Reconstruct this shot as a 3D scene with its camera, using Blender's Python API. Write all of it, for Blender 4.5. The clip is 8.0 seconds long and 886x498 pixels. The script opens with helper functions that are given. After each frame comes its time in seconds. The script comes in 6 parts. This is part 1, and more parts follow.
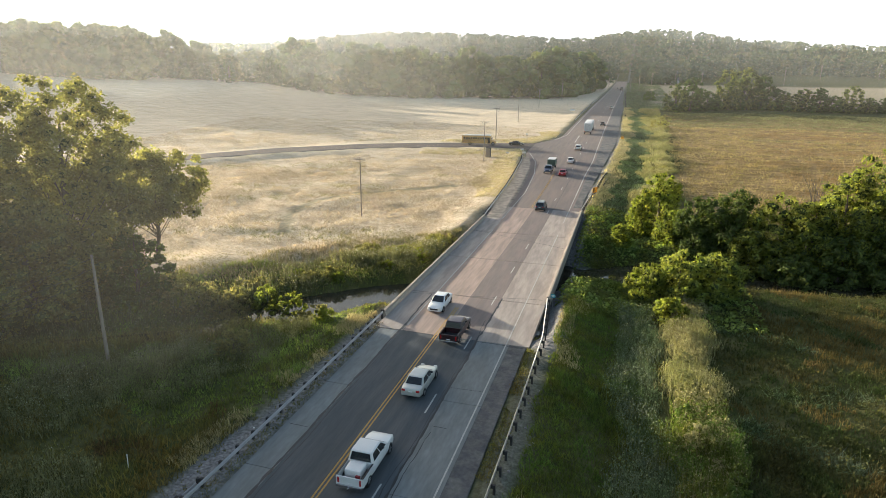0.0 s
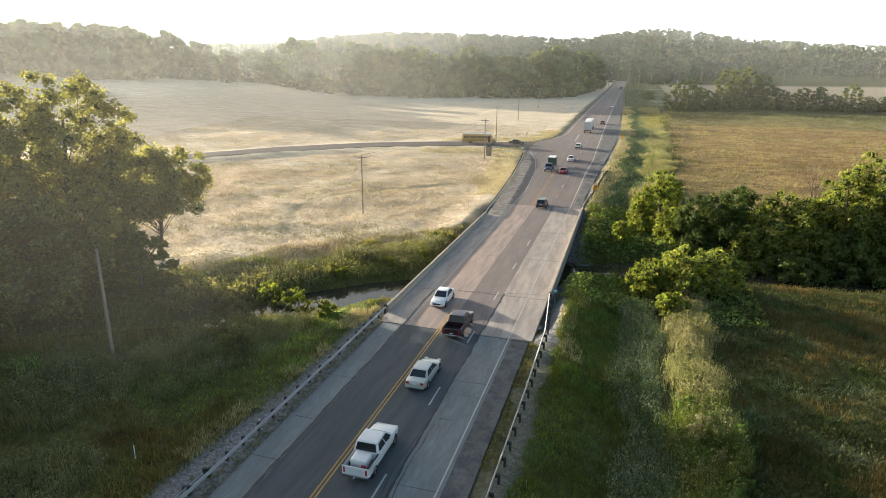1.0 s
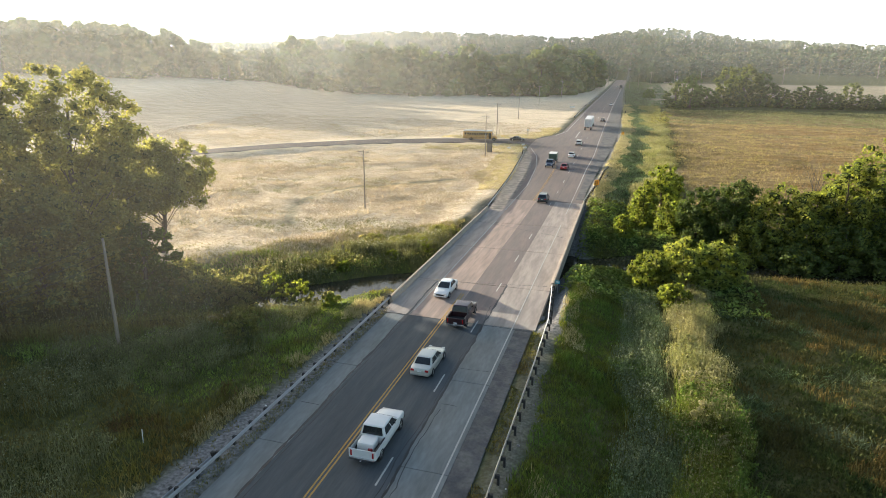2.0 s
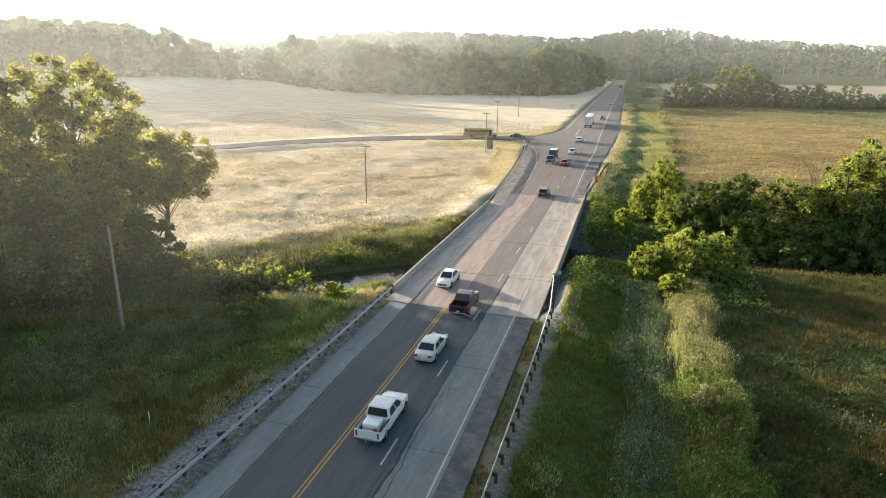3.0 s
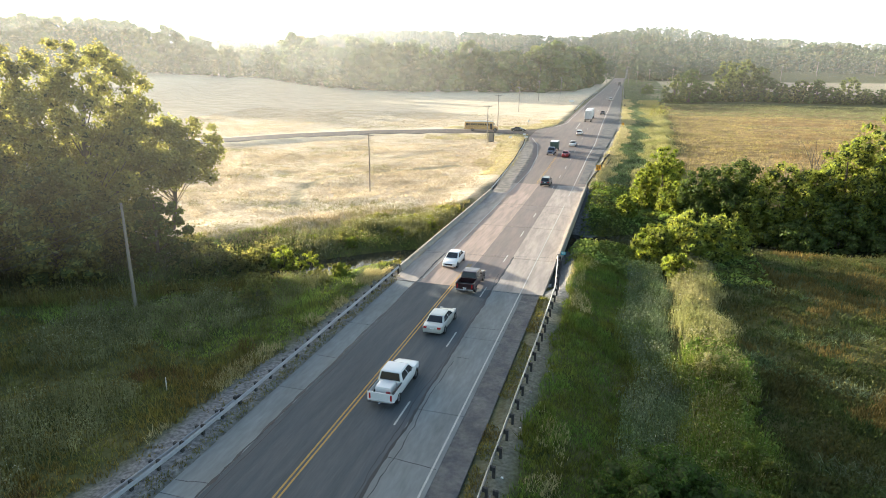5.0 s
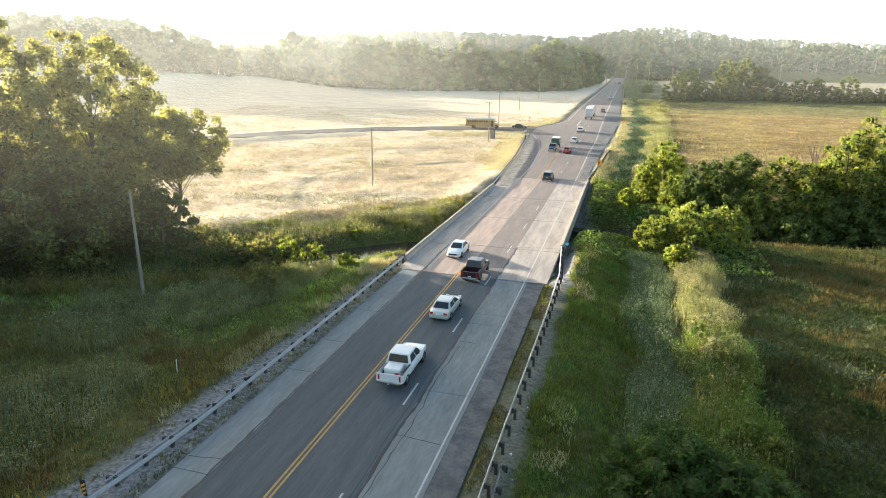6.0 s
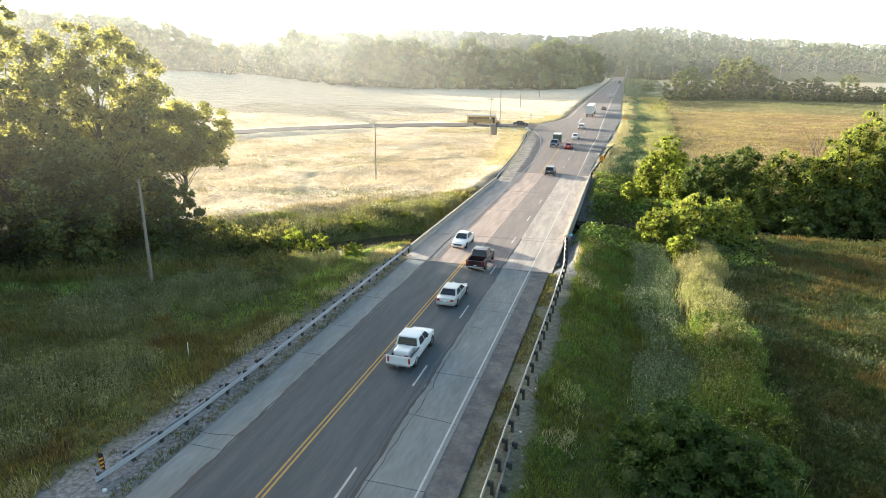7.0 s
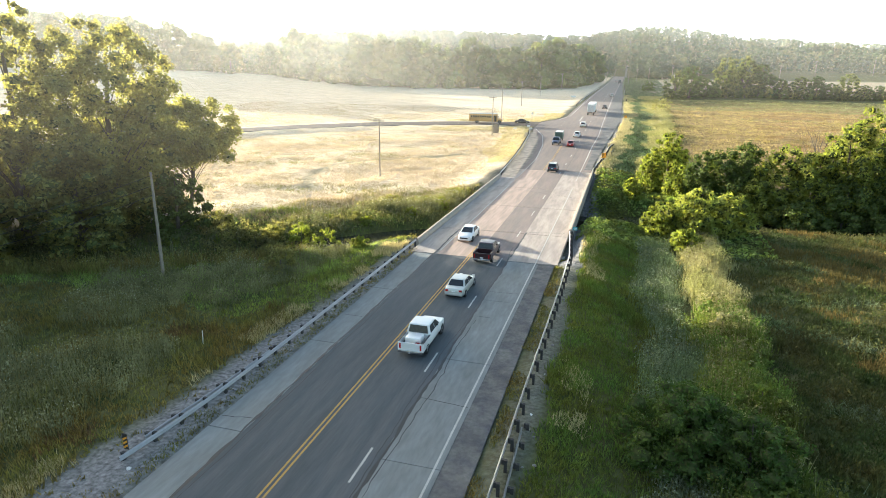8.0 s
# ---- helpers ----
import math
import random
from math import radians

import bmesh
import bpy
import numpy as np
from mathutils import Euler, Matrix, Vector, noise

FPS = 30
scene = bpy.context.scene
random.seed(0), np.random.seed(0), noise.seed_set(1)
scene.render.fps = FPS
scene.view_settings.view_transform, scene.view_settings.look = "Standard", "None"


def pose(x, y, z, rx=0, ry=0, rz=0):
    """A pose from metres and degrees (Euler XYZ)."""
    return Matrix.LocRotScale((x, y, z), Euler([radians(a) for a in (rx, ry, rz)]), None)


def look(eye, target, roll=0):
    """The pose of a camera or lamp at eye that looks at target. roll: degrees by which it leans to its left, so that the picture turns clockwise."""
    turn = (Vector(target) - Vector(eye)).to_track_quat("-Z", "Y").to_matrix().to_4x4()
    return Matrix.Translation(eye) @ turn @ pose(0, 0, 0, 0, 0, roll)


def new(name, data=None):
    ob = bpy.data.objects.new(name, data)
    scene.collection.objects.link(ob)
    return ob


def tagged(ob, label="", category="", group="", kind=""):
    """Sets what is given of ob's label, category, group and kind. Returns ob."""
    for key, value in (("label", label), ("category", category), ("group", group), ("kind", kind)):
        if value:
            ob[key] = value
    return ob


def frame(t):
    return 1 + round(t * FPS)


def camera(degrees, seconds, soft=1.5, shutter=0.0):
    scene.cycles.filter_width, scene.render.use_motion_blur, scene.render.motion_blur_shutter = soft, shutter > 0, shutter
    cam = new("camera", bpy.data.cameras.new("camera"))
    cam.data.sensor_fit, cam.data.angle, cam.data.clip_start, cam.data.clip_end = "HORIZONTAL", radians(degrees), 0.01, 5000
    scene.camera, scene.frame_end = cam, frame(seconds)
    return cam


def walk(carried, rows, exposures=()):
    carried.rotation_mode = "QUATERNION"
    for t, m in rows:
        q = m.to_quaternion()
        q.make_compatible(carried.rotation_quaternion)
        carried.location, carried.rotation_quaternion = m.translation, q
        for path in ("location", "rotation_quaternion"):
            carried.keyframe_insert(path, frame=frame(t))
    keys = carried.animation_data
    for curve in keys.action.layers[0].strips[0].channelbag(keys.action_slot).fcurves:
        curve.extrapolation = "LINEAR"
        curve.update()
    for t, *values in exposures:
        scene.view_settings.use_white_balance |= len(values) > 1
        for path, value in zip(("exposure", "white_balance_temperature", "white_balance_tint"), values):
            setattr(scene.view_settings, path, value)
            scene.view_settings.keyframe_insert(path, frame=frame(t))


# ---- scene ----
cam = camera(71.9, 8.0, soft=0.8)
PATH = [
    (0, (17.241, -40.969, 26.439), (16.69, -39.132, 25.873), 0.5),
    (0.5, (17.112, -41.112, 26.131), (16.561, -39.275, 25.565), 0.4),
    (1, (17.056, -41.498, 25.955), (16.506, -39.66, 25.39), 0.4),
    (1.5, (16.928, -41.873, 25.618), (16.379, -40.035, 25.051), 0.4),
    (3, (16.698, -43.001, 24.104), (16.152, -41.162, 23.539), 0.5),
    (3.5, (16.636, -43.551, 23.698), (16.092, -41.712, 23.132), 0.5),
    (4, (16.601, -44.139, 23.307), (16.057, -42.3, 22.741), 0.5),
    (4.5, (16.514, -44.422, 22.784), (15.971, -42.582, 22.218), 0.4),
    (6, (16.031, -45.739, 21.242), (15.491, -43.898, 20.677), 0.5),
    (6.5, (15.85, -46.258, 20.819), (15.312, -44.416, 20.254), 0.5),
    (7, (15.642, -46.728, 20.338), (15.104, -44.887, 19.772), 0.6),
    (7.5, (15.409, -47.249, 19.977), (14.872, -45.407, 19.413), 0.6),
    (8, (15.192, -47.962, 19.828), (14.655, -46.12, 19.262), 0.6),
]
walk(cam, [(t, look(eye, target, roll)) for t, eye, target, roll in PATH],
     exposures=[(0.0, 1.73, 6350, 9), (4.0, 2.16, 6250, 8), (8.0, 2.54, 6200, 6)])

# ---------------------------------------------------------------- light
SUN_TO = Vector((-0.896, 0.418, 0.15)).normalized()      # towards the sun: low, beyond the meadow trees
world = bpy.data.worlds.new("world")
scene.world = world
world.use_nodes = True
wn = world.node_tree.nodes
sky = wn.new("ShaderNodeTexSky")
sky.sky_type = 'NISHITA'
sky.sun_disc = False
sky.sun_elevation = math.asin(SUN_TO.z)
sky.sun_rotation = math.atan2(SUN_TO.x, SUN_TO.y)
sky.air_density, sky.dust_density, sky.ozone_density = 1.0, 3.6, 1.0
world.node_tree.links.new(sky.outputs[0], wn["Background"].inputs[0])
wn["Background"].inputs[1].default_value = 0.108
sun = new("sun", bpy.data.lights.new("sun", 'SUN'))
sun.data.energy, sun.data.angle, sun.data.color = 5.0, radians(0.8), (1.0, 0.88, 0.70)
sun.matrix_world = look(SUN_TO * 300, (0, 0, 0))

# ---------------------------------------------------------------- materials
def mat(name, colour, rough=0.8, metal=0.0, dark=0.75, light=1.2, grain=8.0, stain=0.6, bump=0.0, bump_scale=40.0,
        translucent=0.0, through_tint=(1.5, 1.4, 0.95), tint=None, stretch=None, island=0.0, coat=0.0, spec=0.5):
    """Principled surface with colour varied at two scales, relief, and, for leaves, light through them."""
    m = bpy.data.materials.new(name)
    m.use_nodes = True
    nt = m.node_tree
    n, l = nt.nodes, nt.links
    b = n["Principled BSDF"]
    b.inputs["Roughness"].default_value = rough
    b.inputs["Metallic"].default_value = metal
    b.inputs["Coat Weight"].default_value = coat
    b.inputs["Specular IOR Level"].default_value = spec
    geo = n.new("ShaderNodeNewGeometry")

    def noise_tex(scale, detail=4.0):
        t = n.new("ShaderNodeTexNoise")
        t.inputs["Scale"].default_value, t.inputs["Detail"].default_value = scale, detail
        src = geo.outputs["Position"]
        if stretch:
            mp = n.new("ShaderNodeMapping")
            mp.inputs["Scale"].default_value = stretch
            l.new(src, mp.inputs[0])
            src = mp.outputs[0]
        l.new(src, t.inputs["Vector"])
        return t.outputs["Fac"]

    def mul_add(a, k, c):
        q = n.new("ShaderNodeMath")
        q.operation = 'MULTIPLY_ADD'
        l.new(a, q.inputs[0])
        q.inputs[1].default_value, q.inputs[2].default_value = k, c
        return q.outputs[0]

    def mul(a, c):
        q = n.new("ShaderNodeMath")
        q.operation = 'MULTIPLY'
        l.new(a, q.inputs[0])
        l.new(c, q.inputs[1])
        return q.outputs[0]

    span = light - dark
    f = mul(mul_add(noise_tex(grain), span * 1.2, dark - span * 0.1), mul_add(noise_tex(stain), span * 1.1, 1 - span * 0.55))
    if island:
        f = mul(f, mul_add(geo.outputs["Random Per Island"], 2 * island, 1 - island))
    base = n.new("ShaderNodeMix")
    base.data_type = 'RGBA'
    base.inputs[6].default_value = (*colour, 1)
    base.inputs[7].default_value = (*(tint or colour), 1)
    ramp = n.new("ShaderNodeMapRange")
    l.new(noise_tex(stain * 2.3, 5), ramp.inputs[0])
    ramp.inputs[1].default_value, ramp.inputs[2].default_value = 0.38, 0.62
    l.new(ramp.outputs[0], base.inputs[0])
    v = n.new("ShaderNodeVectorMath")
    v.operation = 'SCALE'
    l.new(base.outputs[2], v.inputs[0])
    l.new(f, v.inputs["Scale"])
    l.new(v.outputs[0], b.inputs["Base Color"])
    if bump:
        bm_ = n.new("ShaderNodeBump")
        bm_.inputs["Strength"].default_value, bm_.inputs["Distance"].default_value = bump, 0.05
        l.new(noise_tex(bump_scale), bm_.inputs["Height"])
        l.new(bm_.outputs[0], b.inputs["Normal"])
    if translucent:
        tr = n.new("ShaderNodeBsdfTranslucent")
        warm = n.new("ShaderNodeVectorMath")
        warm.operation = 'MULTIPLY'
        l.new(v.outputs[0], warm.inputs[0])
        warm.inputs[1].default_value = through_tint
        l.new(warm.outputs[0], tr.inputs[0])
        mix = n.new("ShaderNodeMixShader")
        mix.inputs[0].default_value = translucent
        l.new(b.outputs[0], mix.inputs[1])
        l.new(tr.outputs[0], mix.inputs[2])
        l.new(mix.outputs[0], n["Material Output"].inputs[0])
    return m


def glass(name, colour, rough=0.05):
    m = bpy.data.materials.new(name)
    m.use_nodes = True
    b = m.node_tree.nodes["Principled BSDF"]
    b.inputs["Base Color"].default_value = (*colour, 1)
    b.inputs["Roughness"].default_value = rough
    b.inputs["Transmission Weight"].default_value = 0.25
    return m


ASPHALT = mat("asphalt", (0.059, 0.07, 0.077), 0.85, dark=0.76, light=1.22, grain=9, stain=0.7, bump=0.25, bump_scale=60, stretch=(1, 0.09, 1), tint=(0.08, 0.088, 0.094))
ASPHALT_FAR = mat("asphalt_reddish", (0.18, 0.142, 0.125), 0.8, dark=0.8, light=1.15, grain=7, stain=0.6, bump=0.2, stretch=(1, 0.07, 1), tint=(0.145, 0.12, 0.11))
SIDE_ASPHALT = mat("side_road_asphalt", (0.125, 0.108, 0.1), 0.9, dark=0.8, light=1.15, grain=7, stain=0.5, bump=0.2, spec=0.08)
SHOULDER = mat("asphalt_shoulder", (0.075, 0.077, 0.082), 0.9, dark=0.6, light=1.4, grain=3.5, stain=0.4, bump=0.5, tint=(0.128, 0.124, 0.118))
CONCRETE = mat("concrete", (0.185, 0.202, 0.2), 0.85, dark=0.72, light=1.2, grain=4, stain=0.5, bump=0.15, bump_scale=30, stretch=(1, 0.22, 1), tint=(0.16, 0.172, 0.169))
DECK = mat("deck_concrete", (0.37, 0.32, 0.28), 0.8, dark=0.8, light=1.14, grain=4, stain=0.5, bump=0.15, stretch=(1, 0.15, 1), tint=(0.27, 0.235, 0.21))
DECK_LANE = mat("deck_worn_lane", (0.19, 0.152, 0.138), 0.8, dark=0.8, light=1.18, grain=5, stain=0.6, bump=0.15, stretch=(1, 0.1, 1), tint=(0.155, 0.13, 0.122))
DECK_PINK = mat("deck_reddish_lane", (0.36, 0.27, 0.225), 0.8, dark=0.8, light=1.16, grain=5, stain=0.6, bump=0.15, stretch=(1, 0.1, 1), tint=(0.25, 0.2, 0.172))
PARAPET = mat("parapet_concrete", (0.36, 0.31, 0.25), 0.85, dark=0.75, light=1.15, grain=4, stain=0.6, bump=0.2)
SHOULDER_PALE = mat("shoulder_pale", (0.27, 0.235, 0.205), 0.95, dark=0.6, light=1.3, grain=4, stain=0.35, bump=0.5, tint=(0.165, 0.15, 0.125))
SEAL = mat("crack_sealant", (0.016, 0.016, 0.017), 0.55, grain=3)
WHITE_LINE = mat("white_road_paint", (0.45, 0.44, 0.41), 0.7, dark=0.6, light=1.2, grain=7, stain=1.1)
YELLOW_LINE = mat("yellow_road_paint", (0.46, 0.275, 0.06), 0.7, dark=0.65, light=1.15, grain=7, stain=1.1)
STEEL = mat("galvanised_steel", (0.36, 0.365, 0.37), 0.5, metal=0.75, dark=0.8, light=1.1, grain=6)
WOOD = mat("weathered_wood", (0.27, 0.23, 0.185), 0.9, dark=0.7, light=1.2, grain=20, bump=0.4)
POST_WOOD = mat("dark_post_wood", (0.045, 0.042, 0.04), 0.9, grain=20, bump=0.4)
BARK = mat("bark", (0.11, 0.09, 0.07), 0.95, dark=0.6, light=1.3, grain=7, bump=0.7, bump_scale=12)
LEAF = mat("leaf_broad", (0.195, 0.205, 0.084), 0.55, dark=0.7, light=1.3, grain=1.3, stain=0.18, through_tint=(1.75, 1.65, 0.9), translucent=0.55, tint=(0.195, 0.19, 0.064), island=0.3, spec=0.1)
LEAF_EAST = mat("leaf_thicket", (0.17, 0.205, 0.056), 0.6, dark=0.7, light=1.35, grain=1.1, stain=0.2, through_tint=(1.8, 1.75, 0.8), translucent=0.5, tint=(0.2, 0.215, 0.06), island=0.3, spec=0.1)
# dark-green leaves, darkened further to carry the thicket's shade in their colour
LEAF_DARK_SHADE = mat("leaf_dark_shade", (0.068, 0.098, 0.03), 0.6, dark=0.7, light=1.3, grain=1.3, stain=0.2, through_tint=(1.9, 1.9, 0.8), translucent=0.32, tint=(0.09, 0.115, 0.034), island=0.3, spec=0.1)
LEAF_BUSH = mat("leaf_bush", (0.052, 0.09, 0.024), 0.6, dark=0.6, light=1.4, grain=1.6, stain=0.3, through_tint=(1.7, 1.8, 0.8), translucent=0.3, tint=(0.075, 0.11, 0.028), island=0.3, spec=0.1)
LEAF_LIGHT = mat("leaf_light", (0.15, 0.195, 0.052), 0.55, dark=0.75, light=1.25, grain=1.3, stain=0.25, through_tint=(2.35, 2.15, 0.9), translucent=0.58, tint=(0.13, 0.152, 0.04), island=0.3, spec=0.1)
FAR_LEAVES = [mat("leaf_far", c, 0.8, dark=0.6, light=1.4, grain=0.5, stain=0.05, through_tint=(2.0, 1.9, 0.9), translucent=0.28, tint=d, island=0.3, spec=0.08, bump=0.6, bump_scale=0.9)
              for c, d in (((0.082, 0.13, 0.04), (0.105, 0.14, 0.044)), ((0.125, 0.16, 0.045), (0.145, 0.165, 0.052)), ((0.058, 0.102, 0.033), (0.074, 0.112, 0.035)))]
LEAF_FAR = FAR_LEAVES[0]
# copies of the far leaves, darkened and cooled in colour for distance haze
HAZED_LEAVES = [mat("leaf_hill_hazed", c, 0.8, dark=0.6, light=1.4, grain=0.5, stain=0.05, through_tint=(1.6, 1.7, 0.9), translucent=0.14, tint=d, island=0.3, spec=0.05, bump=0.6, bump_scale=0.9)
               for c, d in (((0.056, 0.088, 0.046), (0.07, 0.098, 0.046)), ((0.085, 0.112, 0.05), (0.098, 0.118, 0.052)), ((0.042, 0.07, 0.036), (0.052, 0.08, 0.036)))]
GRASS = mat("grass_green", (0.19, 0.255, 0.08), 0.7, dark=0.5, light=1.5, grain=1.0, stain=0.12, through_tint=(1.9, 1.9, 0.8), translucent=0.4, tint=(0.10, 0.105, 0.032), island=0.35, spec=0.15)
# solid crown filler, dimmer than most leaves, so that gaps look shaded
SHADE_CORE = mat("leaf_shade_core", (0.075, 0.092, 0.032), 0.9, dark=0.5, light=1.4, grain=4, stain=0.6, bump=0.8, bump_scale=6, spec=0.05)
LEAF_BANK = mat("leaf_bank", (0.175, 0.183, 0.082), 0.65, dark=0.6, light=1.35, grain=0.9, stain=0.16, through_tint=(2.2, 2.1, 1.0), translucent=0.55, tint=(0.195, 0.185, 0.10), island=0.35, spec=0.1)
FLOWER = mat("weed_flower", (0.42, 0.42, 0.34), 0.8, translucent=0.3, island=0.25, grain=1.0)
# olive grass, its brown tint also painting in the warm western glare
GRASS_VERGE = mat("grass_olive", (0.142, 0.15, 0.054), 0.75, dark=0.5, light=1.5, grain=1.0, stain=0.1, through_tint=(1.8, 1.6, 0.7), translucent=0.35, tint=(0.155, 0.128, 0.05), island=0.35, spec=0.1)
GRASS_COOL = mat("grass_cool_green", (0.105, 0.152, 0.044), 0.75, dark=0.5, light=1.5, grain=1.0, stain=0.12, through_tint=(1.6, 1.8, 0.7), translucent=0.38, tint=(0.118, 0.122, 0.036), island=0.35, spec=0.1)
FIELD_OCHRE = mat("field_ochre_weed", (0.15, 0.115, 0.044), 0.8, dark=0.65, light=1.35, grain=0.5, stain=0.12, translucent=0.3, tint=(0.105, 0.088, 0.03), island=0.35, spec=0.1)
GRASS_PALE = mat("grass_pale_straw", (0.44, 0.395, 0.25), 0.75, dark=0.65, light=1.3, grain=0.4, stain=0.09, translucent=0.3, tint=(0.35, 0.33, 0.18), island=0.3, spec=0.1)
FIELD_STRAW = mat("field_pale_straw", (0.36, 0.28, 0.14), 0.8, dark=0.7, light=1.3, grain=0.4, stain=0.08, translucent=0.25, tint=(0.30, 0.25, 0.11), island=0.25, spec=0.1)
FIELD_RUST = mat("field_rust_straw", (0.29, 0.20, 0.105), 0.8, dark=0.65, light=1.35, grain=0.4, stain=0.08, translucent=0.25, tint=(0.235, 0.175, 0.085), island=0.3, spec=0.1)
GRASS_FIELD = mat("field_growth", (0.056, 0.08, 0.024), 0.75, dark=0.6, light=1.4, grain=0.5, stain=0.12, translucent=0.3, tint=(0.085, 0.08, 0.027), island=0.35, spec=0.15)
GRASS_GOLD = mat("grass_gold", (0.41, 0.343, 0.25), 0.75, dark=0.8, light=1.2, grain=0.35, stain=0.06, translucent=0.42, through_tint=(1.3, 1.25, 1.15), tint=(0.36, 0.305, 0.205), island=0.15, spec=0.15)
GRASS_DEEP = mat("grass_deep_straw", (0.31, 0.255, 0.15), 0.75, dark=0.75, light=1.25, grain=0.35, stain=0.06, translucent=0.25, through_tint=(1.25, 1.2, 1.0), tint=(0.27, 0.25, 0.10), island=0.25, spec=0.15)
RUST_WEED = mat("weed_rust_brown", (0.155, 0.10, 0.05), 0.8, dark=0.65, light=1.3, grain=0.8, stain=0.2, translucent=0.25, tint=(0.13, 0.09, 0.04), island=0.35, spec=0.1)
GRASS_MIX = mat("grass_ripe", (0.40, 0.37, 0.225), 0.75, dark=0.7, light=1.3, grain=0.4, stain=0.09, translucent=0.35, tint=(0.41, 0.36, 0.215), island=0.3, spec=0.15)
WEED = mat("weed_grey", (0.15, 0.155, 0.075), 0.75, dark=0.7, light=1.3, grain=0.7, stain=0.15, translucent=0.3, tint=(0.23, 0.235, 0.125), island=0.3, spec=0.15)
WEED_COOL = mat("weed_cool_grey", (0.14, 0.185, 0.088), 0.75, dark=0.7, light=1.3, grain=0.7, stain=0.15, translucent=0.3, through_tint=(1.3, 1.4, 1.0), tint=(0.165, 0.19, 0.12), island=0.45, spec=0.1)
WEED_TALL = mat("weed_tall", (0.235, 0.24, 0.115), 0.7, dark=0.7, light=1.3, grain=0.7, stain=0.1, through_tint=(1.45, 1.4, 0.85), translucent=0.42, tint=(0.285, 0.27, 0.16), island=0.3, spec=0.15)
GRAVEL = mat("gravel", (0.21, 0.20, 0.19), 0.95, dark=0.5, light=1.4, grain=9, stain=0.7, bump=0.6)
TYRE = mat("tyre_rubber", (0.018, 0.018, 0.018), 0.8, grain=20)
RIM = mat("wheel_rim", (0.45, 0.45, 0.46), 0.35, metal=0.8)
TRIM = mat("black_trim", (0.02, 0.02, 0.022), 0.5)
CHROME = mat("chrome", (0.6, 0.6, 0.62), 0.2, metal=1.0)
GLASS = glass("tinted_glass", (0.03, 0.035, 0.04))
RED_LAMP = mat("red_lamp", (0.45, 0.02, 0.02), 0.25, coat=0.5)
CLEAR_LAMP = mat("clear_lamp", (0.75, 0.75, 0.72), 0.15, coat=0.5)
PLATE = mat("plate_white", (0.7, 0.7, 0.7), 0.5)


def paint(name, colour, metal=0.3):
    return mat(name, colour, 0.35, metal=metal, dark=0.93, light=1.05, grain=2, coat=0.7)


P_WHITE = paint("paint_white", (0.72, 0.72, 0.70), 0.0)
P_SILVER = paint("paint_silver", (0.52, 0.52, 0.48), 0.4)
P_RED = paint("paint_red", (0.33, 0.02, 0.022), 0.1)
P_BLACK = paint("paint_black", (0.018, 0.018, 0.02), 0.1)
P_DARK = paint("paint_dark_grey", (0.05, 0.06, 0.065), 0.3)
P_BLUE = paint("paint_dark_blue", (0.03, 0.045, 0.09), 0.3)
P_MAROON = paint("paint_dark_maroon", (0.035, 0.012, 0.014), 0.1)
P_GREEN = mat("painted_green_panel", (0.075, 0.11, 0.085), 0.5, grain=3)
P_BUS = paint("paint_bus_yellow", (0.56, 0.33, 0.10), 0.0)
P_TRAILER = mat("trailer_white_panel", (0.70, 0.69, 0.67), 0.5, dark=0.9, light=1.05, grain=1.5)
SIGN_ORANGE = mat("sign_amber", (0.75, 0.33, 0.02), 0.5)
SIGN_BLACK = mat("sign_black", (0.02, 0.02, 0.02), 0.5)
SIGN_TEAL = mat("sign_teal", (0.05, 0.33, 0.40), 0.5)
SIGN_WHITE = mat("sign_white", (0.7, 0.7, 0.68), 0.5)
SIDING = mat("house_siding", (0.55, 0.55, 0.55), 0.8, grain=2)
ROOF = mat("house_roof", (0.13, 0.12, 0.12), 0.9, grain=3)
WIRE = mat("dark_wire", (0.03, 0.03, 0.03), 0.6)


